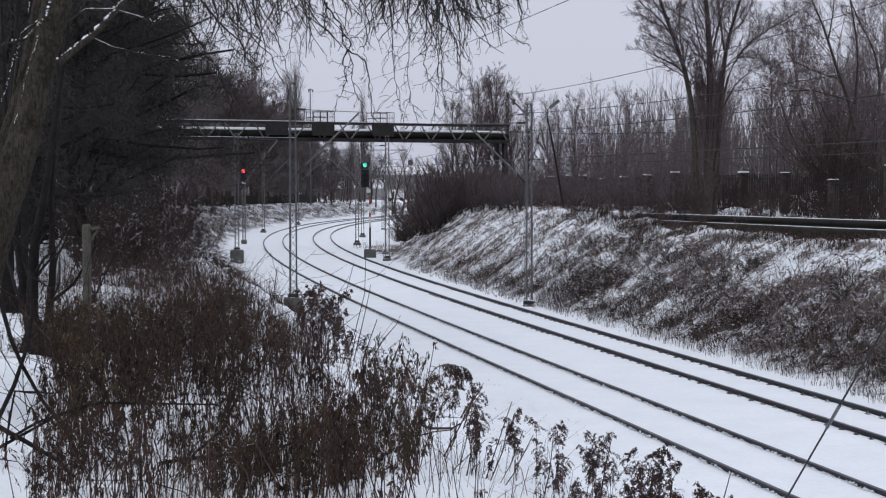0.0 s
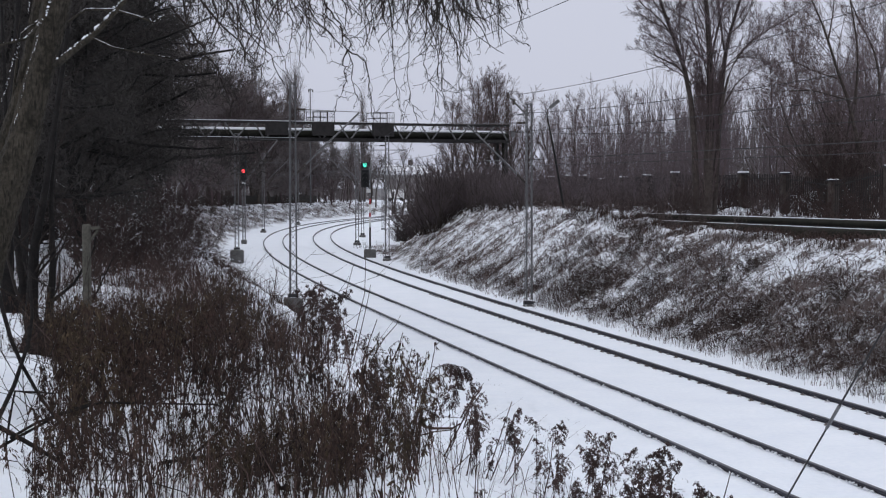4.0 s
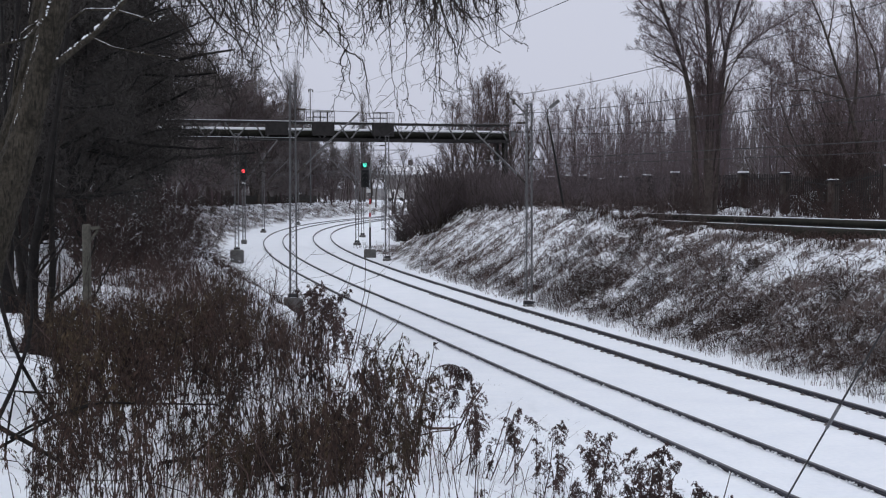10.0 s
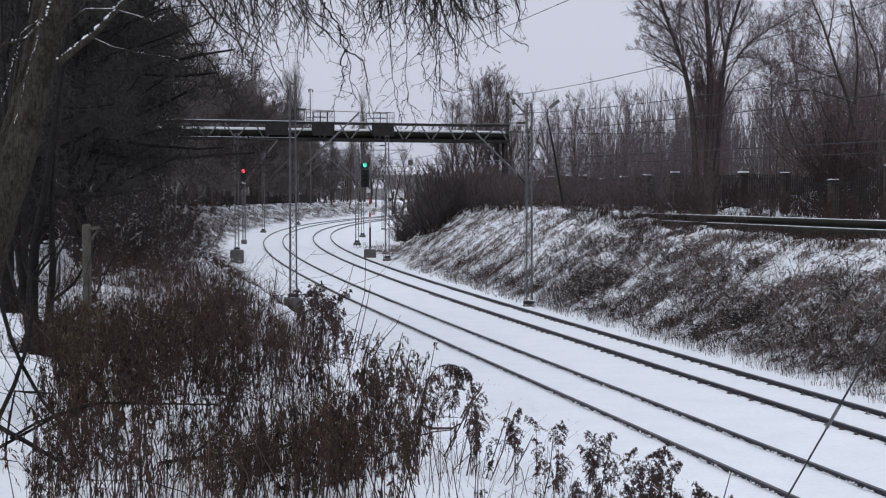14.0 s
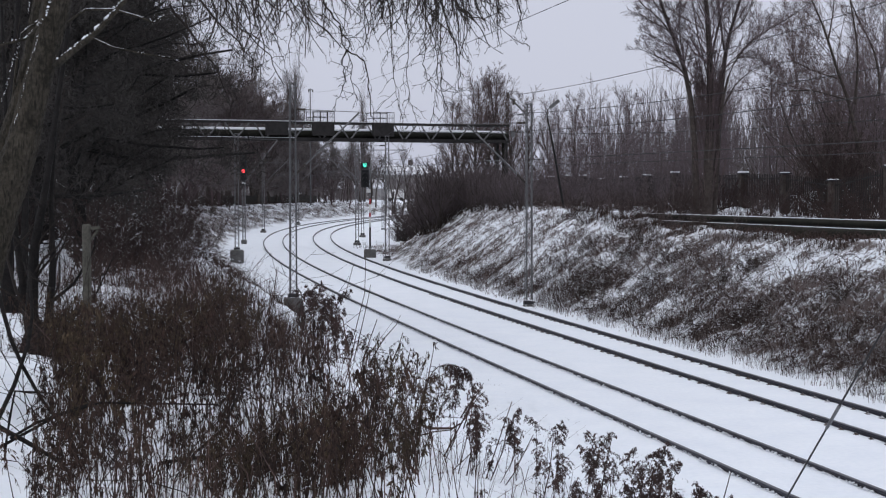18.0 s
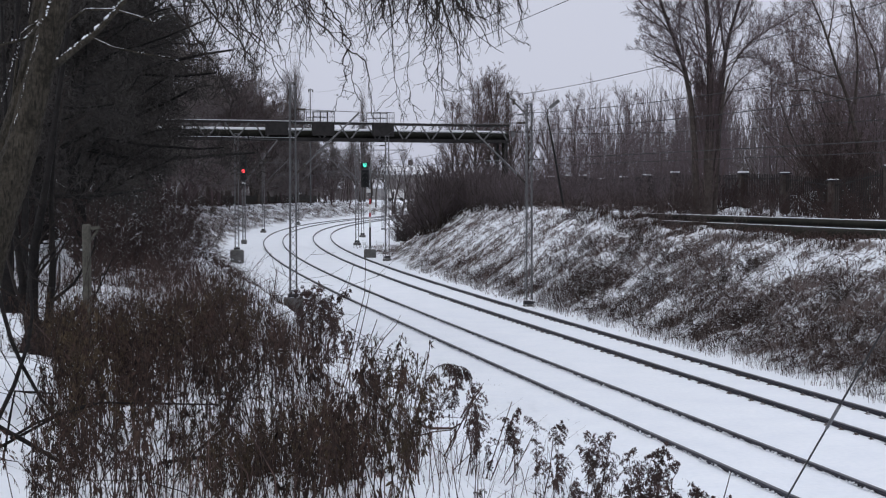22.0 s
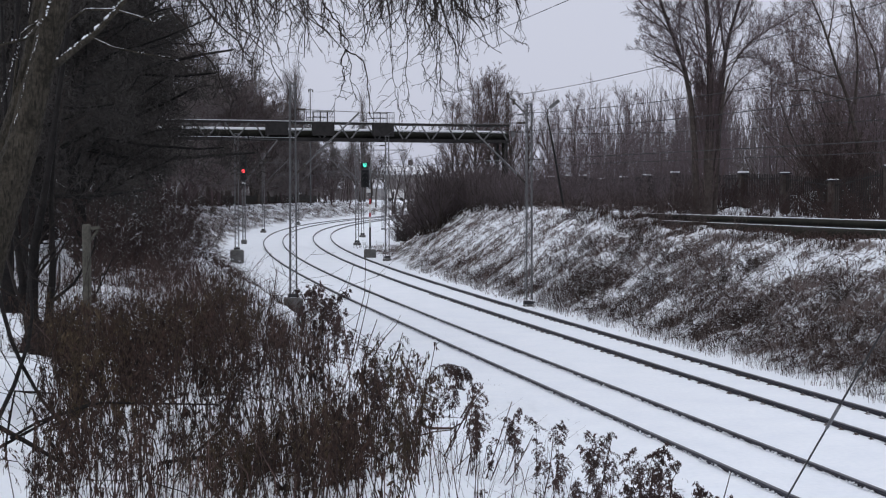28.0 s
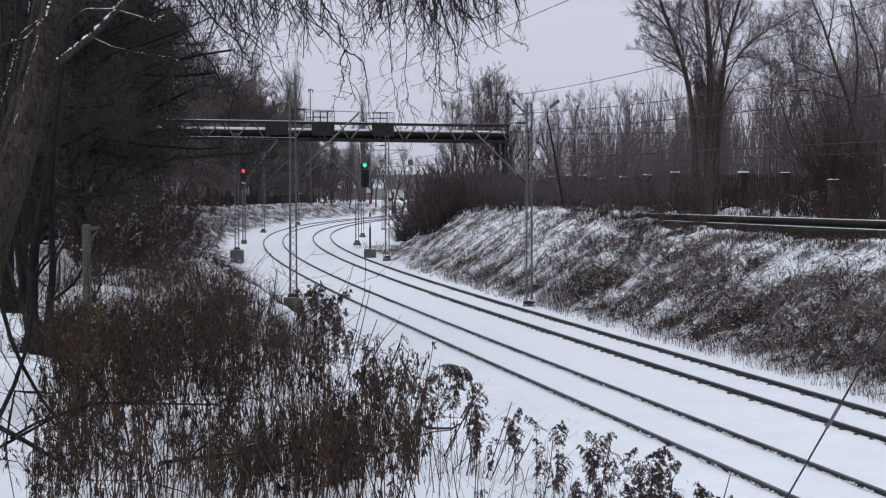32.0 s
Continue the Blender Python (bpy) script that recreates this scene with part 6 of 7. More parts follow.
    # the boldest drooping branches
    bold = [
        ([(-0.81, 10.20, 6.18), (-0.78, 10.20, 5.97), (-0.70, 10.20, 5.88), (-0.65, 10.20, 5.75), (-0.62, 10.20, 5.65)], 0.0085),
        ([(-0.62, 10.20, 5.65), (-0.65, 10.20, 5.55), (-0.62, 10.20, 5.48), (-0.67, 10.20, 5.35), (-0.70, 10.20, 5.28)], 0.0050),
        ([(-0.62, 10.20, 5.65), (-0.54, 10.20, 5.60), (-0.49, 10.20, 5.53), (-0.48, 10.20, 5.42), (-0.47, 10.20, 5.26), (-0.44, 10.20, 5.20)], 0.0052),
        ([(-0.67, 10.20, 5.80), (-0.61, 10.20, 5.71), (-0.61, 10.20, 5.63), (-0.59, 10.20, 5.42), (-0.55, 10.20, 5.32)], 0.0050),
        ([(-0.75, 10.20, 5.95), (-0.76, 10.20, 5.80), (-0.78, 10.20, 5.73)], 0.0060),
        ([(-1.61, 9.90, 6.07), (-1.47, 9.90, 5.86), (-1.35, 9.90, 5.74), (-1.27, 9.90, 5.66), (-1.18, 9.90, 5.56)], 0.0085),
        ([(-1.70, 9.90, 5.90), (-1.58, 9.90, 5.74), (-1.49, 9.90, 5.61), (-1.41, 9.90, 5.49), (-1.35, 9.90, 5.35)], 0.0080),
        ([(-1.58, 10.50, 6.22), (-1.45, 10.50, 6.04), (-1.32, 10.50, 5.83), (-1.17, 10.50, 5.65), (-1.05, 10.50, 5.44)], 0.0070),
        ([(-1.28, 10.50, 6.19), (-1.17, 10.50, 6.00), (-1.06, 10.50, 5.93), (-0.98, 10.50, 5.82), (-1.03, 10.50, 5.67), (-1.05, 10.50, 5.59)], 0.0050),
        ([(0.02, 10.80, 6.26), (0.09, 10.80, 6.03), (0.16, 10.80, 5.94), (0.23, 10.80, 5.90), (0.34, 10.80, 5.93), (0.44, 10.80, 6.00)], 0.0070),
        ([(-0.02, 10.80, 6.19), (0.03, 10.80, 5.84), (0.09, 10.80, 5.71), (0.12, 10.80, 5.54), (0.11, 10.80, 5.42)], 0.0060),
        ([(-0.55, 10.80, 6.23), (-0.54, 10.80, 5.96), (-0.52, 10.80, 5.81), (-0.55, 10.80, 5.67)], 0.0040),
        ([(-0.05, 10.60, 6.12), (-0.03, 10.60, 5.75), (-0.05, 10.60, 5.49), (-0.06, 10.60, 5.20)], 0.0040),
        ([(-0.07, 10.60, 6.12), (-0.01, 10.60, 5.67), (-0.02, 10.60, 5.41), (0.03, 10.60, 5.27)], 0.0040),
        ([(-0.35, 10.60, 6.12), (-0.34, 10.60, 5.79), (-0.32, 10.60, 5.52), (-0.31, 10.60, 5.34), (-0.28, 10.60, 5.23)], 0.0035),
        ([(-0.24, 10.60, 6.12), (-0.23, 10.60, 5.75), (-0.25, 10.60, 5.49), (-0.23, 10.60, 5.30), (-0.18, 10.60, 5.26)], 0.0035),
        ([(0.24, 11.00, 6.17), (0.30, 11.00, 5.96), (0.41, 11.00, 5.86), (0.50, 11.00, 5.77), (0.60, 11.00, 5.74)], 0.0035),
        ([(-0.13, 10.60, 6.09), (-0.12, 10.60, 5.71), (-0.13, 10.60, 5.51), (-0.03, 10.60, 5.39)], 0.0035),
    ]
    bundles = []
    for pts, r in bold:
        p, q = stems_of([(pts, r, r * 0.35)], 14)
        p[0, 1:-1] += rng.normal(size=(12, 3)) * 0.008
        bundles.append((p, q, 5))
        a = sprout(rng, p, q, 11, (0.12, 0.38), (25, 75), 7, 0.22, -0.12, start=0.15, thin=0.45, shrink=0.4, least=0.0022)
        b = sprout(rng, *a, 3, (0.2, 0.5), (30, 75), 5, 0.25, -0.08, start=0.25, thin=0.7, least=0.0017)
        bundles += [(*a, 4), (*b, 3)]
    # limbs out of sight overhead, and the strands that hang from them
    limbs_up = [([(-2.24, 10.0, 6.7), (-1.6, 9.9, 6.5), (-1.0, 9.8, 6.35), (-0.4, 9.8, 6.4)], 0.016), ([(-2.2, 10.0, 7.0), (-1.3, 10.3, 6.9), (-0.4, 10.5, 6.6), (0.3, 10.6, 6.3)], 0.018), ([(-2.15, 10.0, 7.2), (-1.0, 10.7, 7.1), (0.0, 11.0, 6.7), (0.7, 11.1, 6.3)], 0.018)]
    for pts, r in limbs_up:
        p, q = stems_of([(pts, r, r * 0.4)], 16)
        bundles.append((p, q, 6))
    for lo, hi, n, drop, lean in ((-1.66, -1.20, 34, (0.15, 0.62), 0.25), (-1.25, -0.80, 32, (0.15, 0.50), 0.12), (-0.85, -0.42, 16, (0.02, 0.32), 0.05), (-0.46, -0.20, 22, (0.10, 0.42), 0.0), (-0.22, 0.20, 62, (0.12, 0.52), 0.02), (0.18, 0.55, 15, (0.02, 0.30), 0.30)):
        x = rng.uniform(lo, hi, n)
        y = rng.uniform(9.7, 11.1, n)
        top = 6.02 + (y - 10) * 0.115 + rng.uniform(0.0, 0.25, n)
        low = 5.94 + (y - 10) * 0.115 - drop[0] - (drop[1] - drop[0]) * rng.random(n) ** 1.4
        size = top - low
        d = unit(np.stack([lean * rng.uniform(0, 1.6, n) + rng.normal(size=n) * 0.16, rng.normal(size=n) * 0.1, np.full(n, -1.0)], 1))
        pts = [np.stack([x, y, top], 1)]
        for _ in range(11):
            pts.append(pts[-1] + d * (size / 11)[:, None])
            d = unit(d + rng.normal(size=d.shape) * 0.27 + np.array([0, 0, -0.13]))
        P = np.stack(pts, 1)
        R = rng.uniform(0.0030, 0.0056, (n, 1)) * np.linspace(1, 0.5, 12)[None]
        a = sprout(rng, P, R, 5, (0.12, 0.42), (25, 80), 7, 0.25, -0.16, start=0.12, thin=0.7, shrink=0.4, least=0.0019)
        b = sprout(rng, *a, 2, (0.15, 0.5), (30, 80), 4, 0.25, -0.05, start=0.25, thin=0.8, least=0.0015)
        bundles += [(P, R, 4), (*a, 3), (*b, 3)]
    return part("crown", tubes_mesh("crown", bundles), TWIG_BLACK, root, "thin drooping twigs")


hanging = leaning_tree()


# ---------------------------------------------------------------- near plants
def weed(seed, height, stems=5, leafy=1.0, leaf=0.032, hanging_leaf=0.062, clumps=5, plume=0.52, narrow=0.28, leaves=None, reach=(0.09, 0.20)):
    rng = np.random.default_rng(seed)
    root = thing("dead_weed", pose(0, 0, 0), "withered brown goldenrod with drooping dry leaves", "weed", "dead weeds on the near bank")
    n = stems
    base = rng.normal(size=(n, 3)) * np.array([0.06, 0.06, 0])
    d = unit(np.stack([rng.normal(size=n) * 0.12, rng.normal(size=n) * 0.12, np.ones(n)], 1))
    pts = [base]
    hh = height * rng.uniform(0.7, 1.0, n)
    hh[0] = height
    for k in range(7):
        d = unit(d + rng.normal(size=(n, 3)) * 0.07)
        pts.append(pts[-1] + d * (hh / 7)[:, None])
    P = np.stack(pts, 1)
    P[:, :, 2] *= height / P[:, :, 2].max()
    R = np.full((n, 1), 0.0042) * np.linspace(1, 0.45, 8)[None]
    top = sprout(rng, P, R, 8, reach, (20, 75), 6, 0.14, -0.46, start=plume, thin=0.6, least=0.0018, shrink=0.3)
    part("stem", tubes_mesh("stem", [(P, R, 4), (top[0], top[1], 3)]), WEED, root)
    m = int(760 * leafy)
    idx = rng.integers(0, len(top[0]), m)
    f = np.minimum(0.8 + 5.2 * rng.random((m, 1)) ** 0.8, 5.99)
    i = f.astype(int)[:, 0]
    fr = f - i[:, None]
    c = top[0][idx, i] * (1 - fr) + top[0][idx, i + 1] * fr + rng.normal(size=(m, 3)) * 0.006
    low = clumps * n
    low_i, lk, lf = rng.integers(0, n, low), rng.integers(1, 7, low), rng.random((low, 1))
    hang_c = P[low_i, lk] * (1 - lf) + P[low_i, np.minimum(lk + 1, 7)] * lf
    hang_c = np.repeat(hang_c, 5, 0) + rng.normal(size=(5 * low, 3)) * 0.012
    low *= 5
    sizes = np.concatenate([np.full(len(c), leaf), np.full(low, hanging_leaf)])
    part("foliage", leaf_mesh("foliage", np.concatenate([c, hang_c]), sizes, rng, droop=2.5, narrow=narrow), leaves or WEED, root)
    return root


weeds = [weed(100 + k, 1.0, stems=4 + k % 4, leafy=0.3 + 0.35 * (k % 4), leaf=0.021, hanging_leaf=0.05, clumps=4, plume=0.58, leaves=OCHRE if k % 3 == 0 else WEED) for k in range(7)]

def goldenrod(seed, stems):
    """A withered goldenrod a metre tall: thin stems, a few hanging leaves, and heads of arching branchlets set with dry tufts."""
    rng = np.random.default_rng(seed)
    root = thing("goldenrod", pose(0, 0, 0), "withered goldenrod with drooping dry brown heads", "weed", "goldenrod before the snow")
    n = stems
    hh = rng.uniform(0.62, 0.95, n)
    hh[0] = 1.0
    d = unit(np.stack([rng.normal(size=n) * 0.13, rng.normal(size=n) * 0.13, np.ones(n)], 1))
    d[0] = (0, 0, 1)
    nod = rng.uniform(0, 2 * np.pi, n)
    side = np.stack([np.cos(nod), np.sin(nod), np.zeros(n)], 1)
    pts = [rng.normal(size=(n, 3)) * np.array([0.05, 0.05, 0])]
    for k in range(11):
        d = unit(d + rng.normal(size=(n, 3)) * 0.035 + (side * 0.30 + np.array([0, 0, -0.10]) if k > 7 else 0))
        pts.append(pts[-1] + d * (hh / 11)[:, None])
    P = np.stack(pts, 1)
    R = np.full((n, 1), 0.0040) * np.linspace(1, 0.4, 12)[None]
    arms = sprout(rng, P, R, 15, (0.11, 0.25), (25, 75), 7, 0.10, -0.36, start=0.66, thin=0.5, least=0.0016, shrink=0.55)
    wisp = sprout(rng, P, R, 5, (0.05, 0.14), (20, 50), 4, 0.15, -0.05, start=0.15, thin=0.4, least=0.0014)
    part("stem", tubes_mesh("stem", [(P, R, 5), (*arms, 3), (*wisp, 3)]), WEED, root)
    A = arms[0]
    m = len(A) * 32
    b, f = np.repeat(np.arange(len(A)), 32), np.minimum(1.0 + 6.0 * rng.random((m, 1)), 6.99)
    i = f.astype(int)[:, 0]
    c = A[b, i] * (1 - f + i[:, None]) + A[b, i + 1] * (f - i[:, None]) + rng.normal(size=(m, 3)) * 0.0085
    part("head", leaf_mesh("head", c, np.full(m, 0.019), rng, droop=1.6, narrow=0.55), PLUME, root, "dry fluffy flower heads")
    k = 9 * n
    a, j, w = rng.integers(0, n, k), rng.integers(2, 8, k), rng.random((k, 1))
    low = np.repeat(P[a, j] * (1 - w) + P[a, j + 1] * w, 4, 0) + rng.normal(size=(4 * k, 3)) * 0.006
    part("foliage", leaf_mesh("foliage", low, np.full(4 * k, 0.042), rng, droop=3.0, narrow=0.22), WEED, root, "shrivelled hanging leaves")
    return root


bold_weeds = [goldenrod(140 + k, 1 + k % 3) for k in range(6)]

# plants that stand out against the snow: x, y, height
TALL = [(-0.97, 13.00, 0.73), (-1.00, 12.60, 0.66), (-0.84, 12.70, 0.60), (-0.92, 12.40, 0.52), (-1.13, 13.20, 0.71), (-1.04, 13.10, 0.71), (-0.89, 12.90, 0.65), (-1.14, 12.80, 0.41), (-0.78, 12.50, 0.50), (-0.62, 12.00, 0.33), (-0.42, 11.50, 0.36), (-0.26, 11.00, 0.43), (-0.14, 10.50, 0.57), (0.06, 10.00, 0.57), (0.17, 9.80, 0.64), (0.00, 10.20, 0.35), (0.27, 9.60, 0.29), (0.46, 9.80, 0.52), (0.59, 10.20, 0.39), (0.72, 10.00, 0.46), (0.97, 10.20, 0.56), (1.11, 10.30, 0.68), (1.21, 10.30, 0.65), (1.42, 10.20, 0.75), (1.50, 10.00, 0.74), (1.68, 10.10, 0.83), (1.86, 10.00, 0.85), (-1.42, 13.00, 0.30), (-1.23, 12.50, 0.37), (-0.49, 10.50, 0.47), (-0.77, 11.00, 0.41), (0.74, 9.60, 0.38), (0.95, 9.60, 0.37), (0.36, 9.50, 0.37), (0.59, 9.40, 0.40), (1.23, 9.60, 0.51), (0.63, 9.20, 0.27), (0.79, 9.30, 0.27), (0.97, 9.30, 0.35), (1.10, 9.40, 0.41), (1.30, 9.40, 0.58), (1.47, 9.50, 0.65), (0.88, 9.70, 0.46), (1.35, 10.10, 0.76), (0.19, 9.50, 0.43), (-0.05, 10.30, 0.47), (0.87, 9.10, 0.26), (-2.14, 8.60, 0.12), (-2.08, 8.80, 0.23), (-2.00, 9.00, 0.36), (-1.84, 8.80, 0.33), (-2.04, 8.40, 0.05), (-1.94, 8.50, 0.09), (-1.83, 8.60, 0.12), (-1.77, 8.80, 0.22), (0.80, 9.00, 0.29), (1.03, 9.20, 0.33), (1.15, 9.20, 0.45), (1.36, 9.30, 0.59), (1.52, 9.40, 0.65), (1.70, 9.80, 0.72), (1.05, 9.70, 0.44), (0.67, 9.30, 0.35), (-2.19, 8.40, 0.08), (-1.97, 8.50, 0.19), (-1.82, 8.30, 0.06), (-1.72, 8.40, 0.05), (-0.90, 8.80, 0.07), (-0.71, 8.80, 0.02), (-0.82, 9.00, 0.22), (-3.84, 14.40, 0.17), (-3.75, 14.50, 0.24), (-3.58, 14.40, 0.26), (-3.44, 14.30, 0.21), (0.15, 8.80, 0.07), (0.09, 8.60, 0.01), (-0.07, 8.60, -0.04), (-1.07, 8.90, 0.24), (-0.96, 8.80, 0.16), (-1.19, 9.00, 0.27)]
swaying = []
used_weeds = set()
for k, (x_, y_, h_) in enumerate(TALL):
    v = k % 6
    sc_ = max(h_, 0.36)
    z_ = gz(x_, y_) - 0.02 + h_ - sc_
    m_ = pose(x_, y_, z_, 0, 0, 47 * k)
    ob_ = bold_weeds[v] if v not in used_weeds else copy_thing(bold_weeds[v], m_)
    used_weeds.add(v)
    ob_.matrix_basis = m_ @ Matrix.Diagonal((sc_, sc_, sc_, 1))
    swaying.append((ob_, x_, y_, z_, 47 * k))
used_weeds = set()
leafy_weeds = [weed(160 + k, 1.0, stems=6, leafy=0.4, leaf=0.022, hanging_leaf=0.052, clumps=7, plume=0.5, narrow=0.24, leaves=OCHRE if k != 1 else WEED, reach=(0.06, 0.16)) for k in range(4)]
pick = random.Random(31)
leafy_spots = []
while len(leafy_spots) < 54:
    y_ = pick.uniform(7.5, 8.6)
    q_ = pick.triangular(-0.19, -0.015, -0.075)
    leafy_spots.append((q_ * y_, y_, pick.uniform(0.24, 0.44), pick.uniform(0, 360), pick.randrange(4)))
for k in range(9):
    y_ = pick.uniform(13.6, 17.0)
    leafy_spots.append((pick.uniform(-0.155, -0.122) * y_, y_, pick.uniform(0.45, 0.68), pick.uniform(0, 360), pick.randrange(4)))
for k in range(16):
    y_ = pick.uniform(9.0, 13.5)
    leafy_spots.append((pick.uniform(-0.23, -0.10) * y_, y_, pick.uniform(0.40, 0.62), pick.uniform(0, 360), pick.randrange(4)))
for k in range(18):
    y_ = pick.uniform(7.7, 9.2)
    leafy_spots.append((pick.uniform(-0.225, -0.11) * y_, y_, pick.uniform(0.26, 0.42), pick.uniform(0, 360), pick.randrange(4)))
for x_, y_, h_ in ((-1.46, 14.2, 0.36), (-1.38, 14.0, 0.33), (-1.30, 13.8, 0.34), (-1.22, 13.6, 0.36), (-1.52, 14.5, 0.40), (-1.34, 14.4, 0.30)):
    leafy_spots.append((x_, y_, h_, pick.uniform(0, 360), pick.randrange(4)))
for k in range(9):
    y_ = pick.uniform(7.8, 8.7)
    leafy_spots.append((pick.uniform(-0.065, -0.012) * y_, y_, pick.uniform(0.24, 0.38), pick.uniform(0, 360), pick.randrange(4)))
for k in range(12):
    leafy_spots.append((-3.86 + pick.uniform(-0.36, 0.40), pick.uniform(14.2, 14.8), pick.uniform(0.18, 0.32), pick.uniform(0, 360), 1))
for k in range(7):
    leafy_spots.append((-4.76 + pick.uniform(-0.2, 0.4), pick.uniform(16.9, 17.4), pick.uniform(0.18, 0.32), pick.uniform(0, 360), 1))
for k in range(12):
    y_ = pick.uniform(7.7, 9.0)
    leafy_spots.append((pick.uniform(-0.268, -0.22) * y_, y_, pick.uniform(0.20, 0.36), pick.uniform(0, 360), 1))
place_all(leafy_weeds, leafy_spots, 0.02)
near_ok = lambda x, y: y > 6.3 and -0.29 < x / y < 0.14 and (x / y > -0.255 or y > 18)
foot_line = lambda x, y: (4.77 - (0.086 if x / y > -0.125 else 0.066) * y - gz(x, y)) if -0.26 < x / y < -0.086 else 9.0
thin_edge = random.Random(8)
for x_, y_, sc_, rz_, v_ in scatter(380, (-14, 0), (-14.6, -10.9), (0.5, 0.95), 7, near_ok) + scatter(62, (-1, 12), (-13.2, -11.0), (0.5, 0.9), 7, lambda x, y: y > 7.4 and -0.29 < x / y < 0.14 and (x / y > -0.255 or y > 18)):
    # the plants thin out towards the track and stay low before the mast's foot
    if thin_edge.random() > 1.0 - min(max((x_ / y_ + 0.14) / 0.14, 0.06), 1.0):
        continue
    if x_ / y_ > -0.095 and y_ > 10.2:
        continue
    sc_ = min(sc_, foot_line(x_, y_) * thin_edge.uniform(0.8, 1.06))
    if sc_ < 0.25:
        continue
    m_ = pose(x_, y_, gz(x_, y_) - 0.02, 0, 0, rz_)
    ob_ = weeds[v_] if v_ not in used_weeds else copy_thing(weeds[v_], m_)
    used_weeds.add(v_)
    ob_.matrix_basis = m_ @ Matrix.Diagonal((sc_, sc_, sc_, 1))
    if y_ < 10.5 and len(swaying) < len(TALL) + 45:
        swaying.append((ob_, x_, y_, gz(x_, y_) - 0.02, rz_))


def near_sapling():
    """Bare crossing stems at the viewer's feet."""
    root = thing("bare_sapling", pose(0, 0, 0), "thin dark bare stems crossing over the snow", "sapling")
    for pts, r in (([(-2.40, 8.20, 3.24), (-2.38, 8.40, 3.52), (-2.34, 8.60, 3.69), (-2.29, 8.70, 3.90), (-2.29, 8.80, 4.05), (-2.33, 8.90, 4.30)], 0.010), ([(-2.47, 8.70, 4.25), (-2.38, 8.70, 3.92), (-2.32, 8.70, 3.78), (-2.22, 8.70, 3.60), (-2.09, 8.70, 3.43), (-1.96, 8.60, 3.20)], 0.009), ([(-2.46, 8.40, 3.54), (-2.37, 8.40, 3.49), (-2.19, 8.40, 3.39), (-2.06, 8.40, 3.31), (-1.89, 8.40, 3.14)], 0.011), ([(-2.31, 8.40, 3.43), (-2.21, 8.50, 3.49), (-2.10, 8.60, 3.53), (-1.93, 8.70, 3.58)], 0.006), ([(-2.34, 8.40, 3.36), (-2.34, 8.50, 3.52), (-2.31, 8.50, 3.67), (-2.23, 8.60, 3.65), (-2.14, 8.70, 3.63)], 0.006), ([(-2.37, 8.40, 3.38), (-2.24, 8.50, 3.45), (-2.11, 8.60, 3.52), (-1.89, 8.70, 3.58), (-1.59, 8.80, 3.56), (-1.27, 8.90, 3.54)], 0.006), ([(-1.81, 9.00, 3.15), (-1.50, 9.00, 3.21), (-1.26, 9.10, 3.22), (-1.10, 9.15, 3.23), (-0.94, 9.20, 3.25), (-0.79, 9.20, 3.31)], 0.0085), ([(-1.57, 9.00, 2.99), (-1.42, 9.00, 3.25), (-1.27, 9.10, 3.37), (-1.20, 9.20, 3.55)], 0.007)):
        part("stem", Mesh().tube(pts, [1.45 * r * (1 - 0.5 * k / len(pts)) for k in range(len(pts))], 7), BARK_SHADED, root, smooth=True)


near_sapling()


def tall_canes():
    root = thing("tall_grass", pose(0, 0, 0), "long thin dead grass canes bowing over the snow", "grass tuft")
    for pts in ([(-1.07, 12.50, 3.38), (-0.89, 12.50, 3.67), (-0.77, 12.50, 3.92), (-0.71, 12.50, 4.14)], [(-0.82, 12.50, 3.29), (-0.70, 12.50, 3.60), (-0.62, 12.50, 3.92), (-0.61, 12.50, 4.21)], [(-0.68, 12.00, 3.44), (-0.62, 12.00, 3.69), (-0.57, 12.00, 3.91), (-0.55, 12.00, 4.02)], [(-0.53, 11.50, 3.49), (-0.43, 11.50, 3.66), (-0.34, 11.50, 3.76), (-0.31, 11.50, 3.83)], [(-0.37, 11.00, 3.51), (-0.31, 11.00, 3.65), (-0.28, 11.00, 3.75)], [(-0.59, 11.50, 3.49), (-0.53, 11.50, 3.66), (-0.48, 11.50, 3.80)], [(-0.19, 10.50, 3.38), (-0.17, 10.50, 3.53), (-0.17, 10.50, 3.66)], [(0.11, 10.00, 3.30), (0.18, 10.00, 3.41), (0.24, 10.00, 3.48)], [(0.13, 10.00, 3.23), (0.19, 10.00, 3.44), (0.18, 10.00, 3.57)], [(-1.57, 14.00, 3.61), (-1.49, 14.00, 3.86), (-1.47, 14.00, 4.05)], [(-1.77, 14.00, 3.71), (-1.65, 14.00, 3.89), (-1.51, 14.00, 3.96)], [(1.77, 10.00, 2.72), (1.81, 10.00, 2.87), (1.83, 10.00, 2.95)]):
        part("cane", Mesh().tube(pts, [0.0042, 0.0034, 0.0028, 0.002][:len(pts)], 5), WEED, root, smooth=True)


tall_canes()

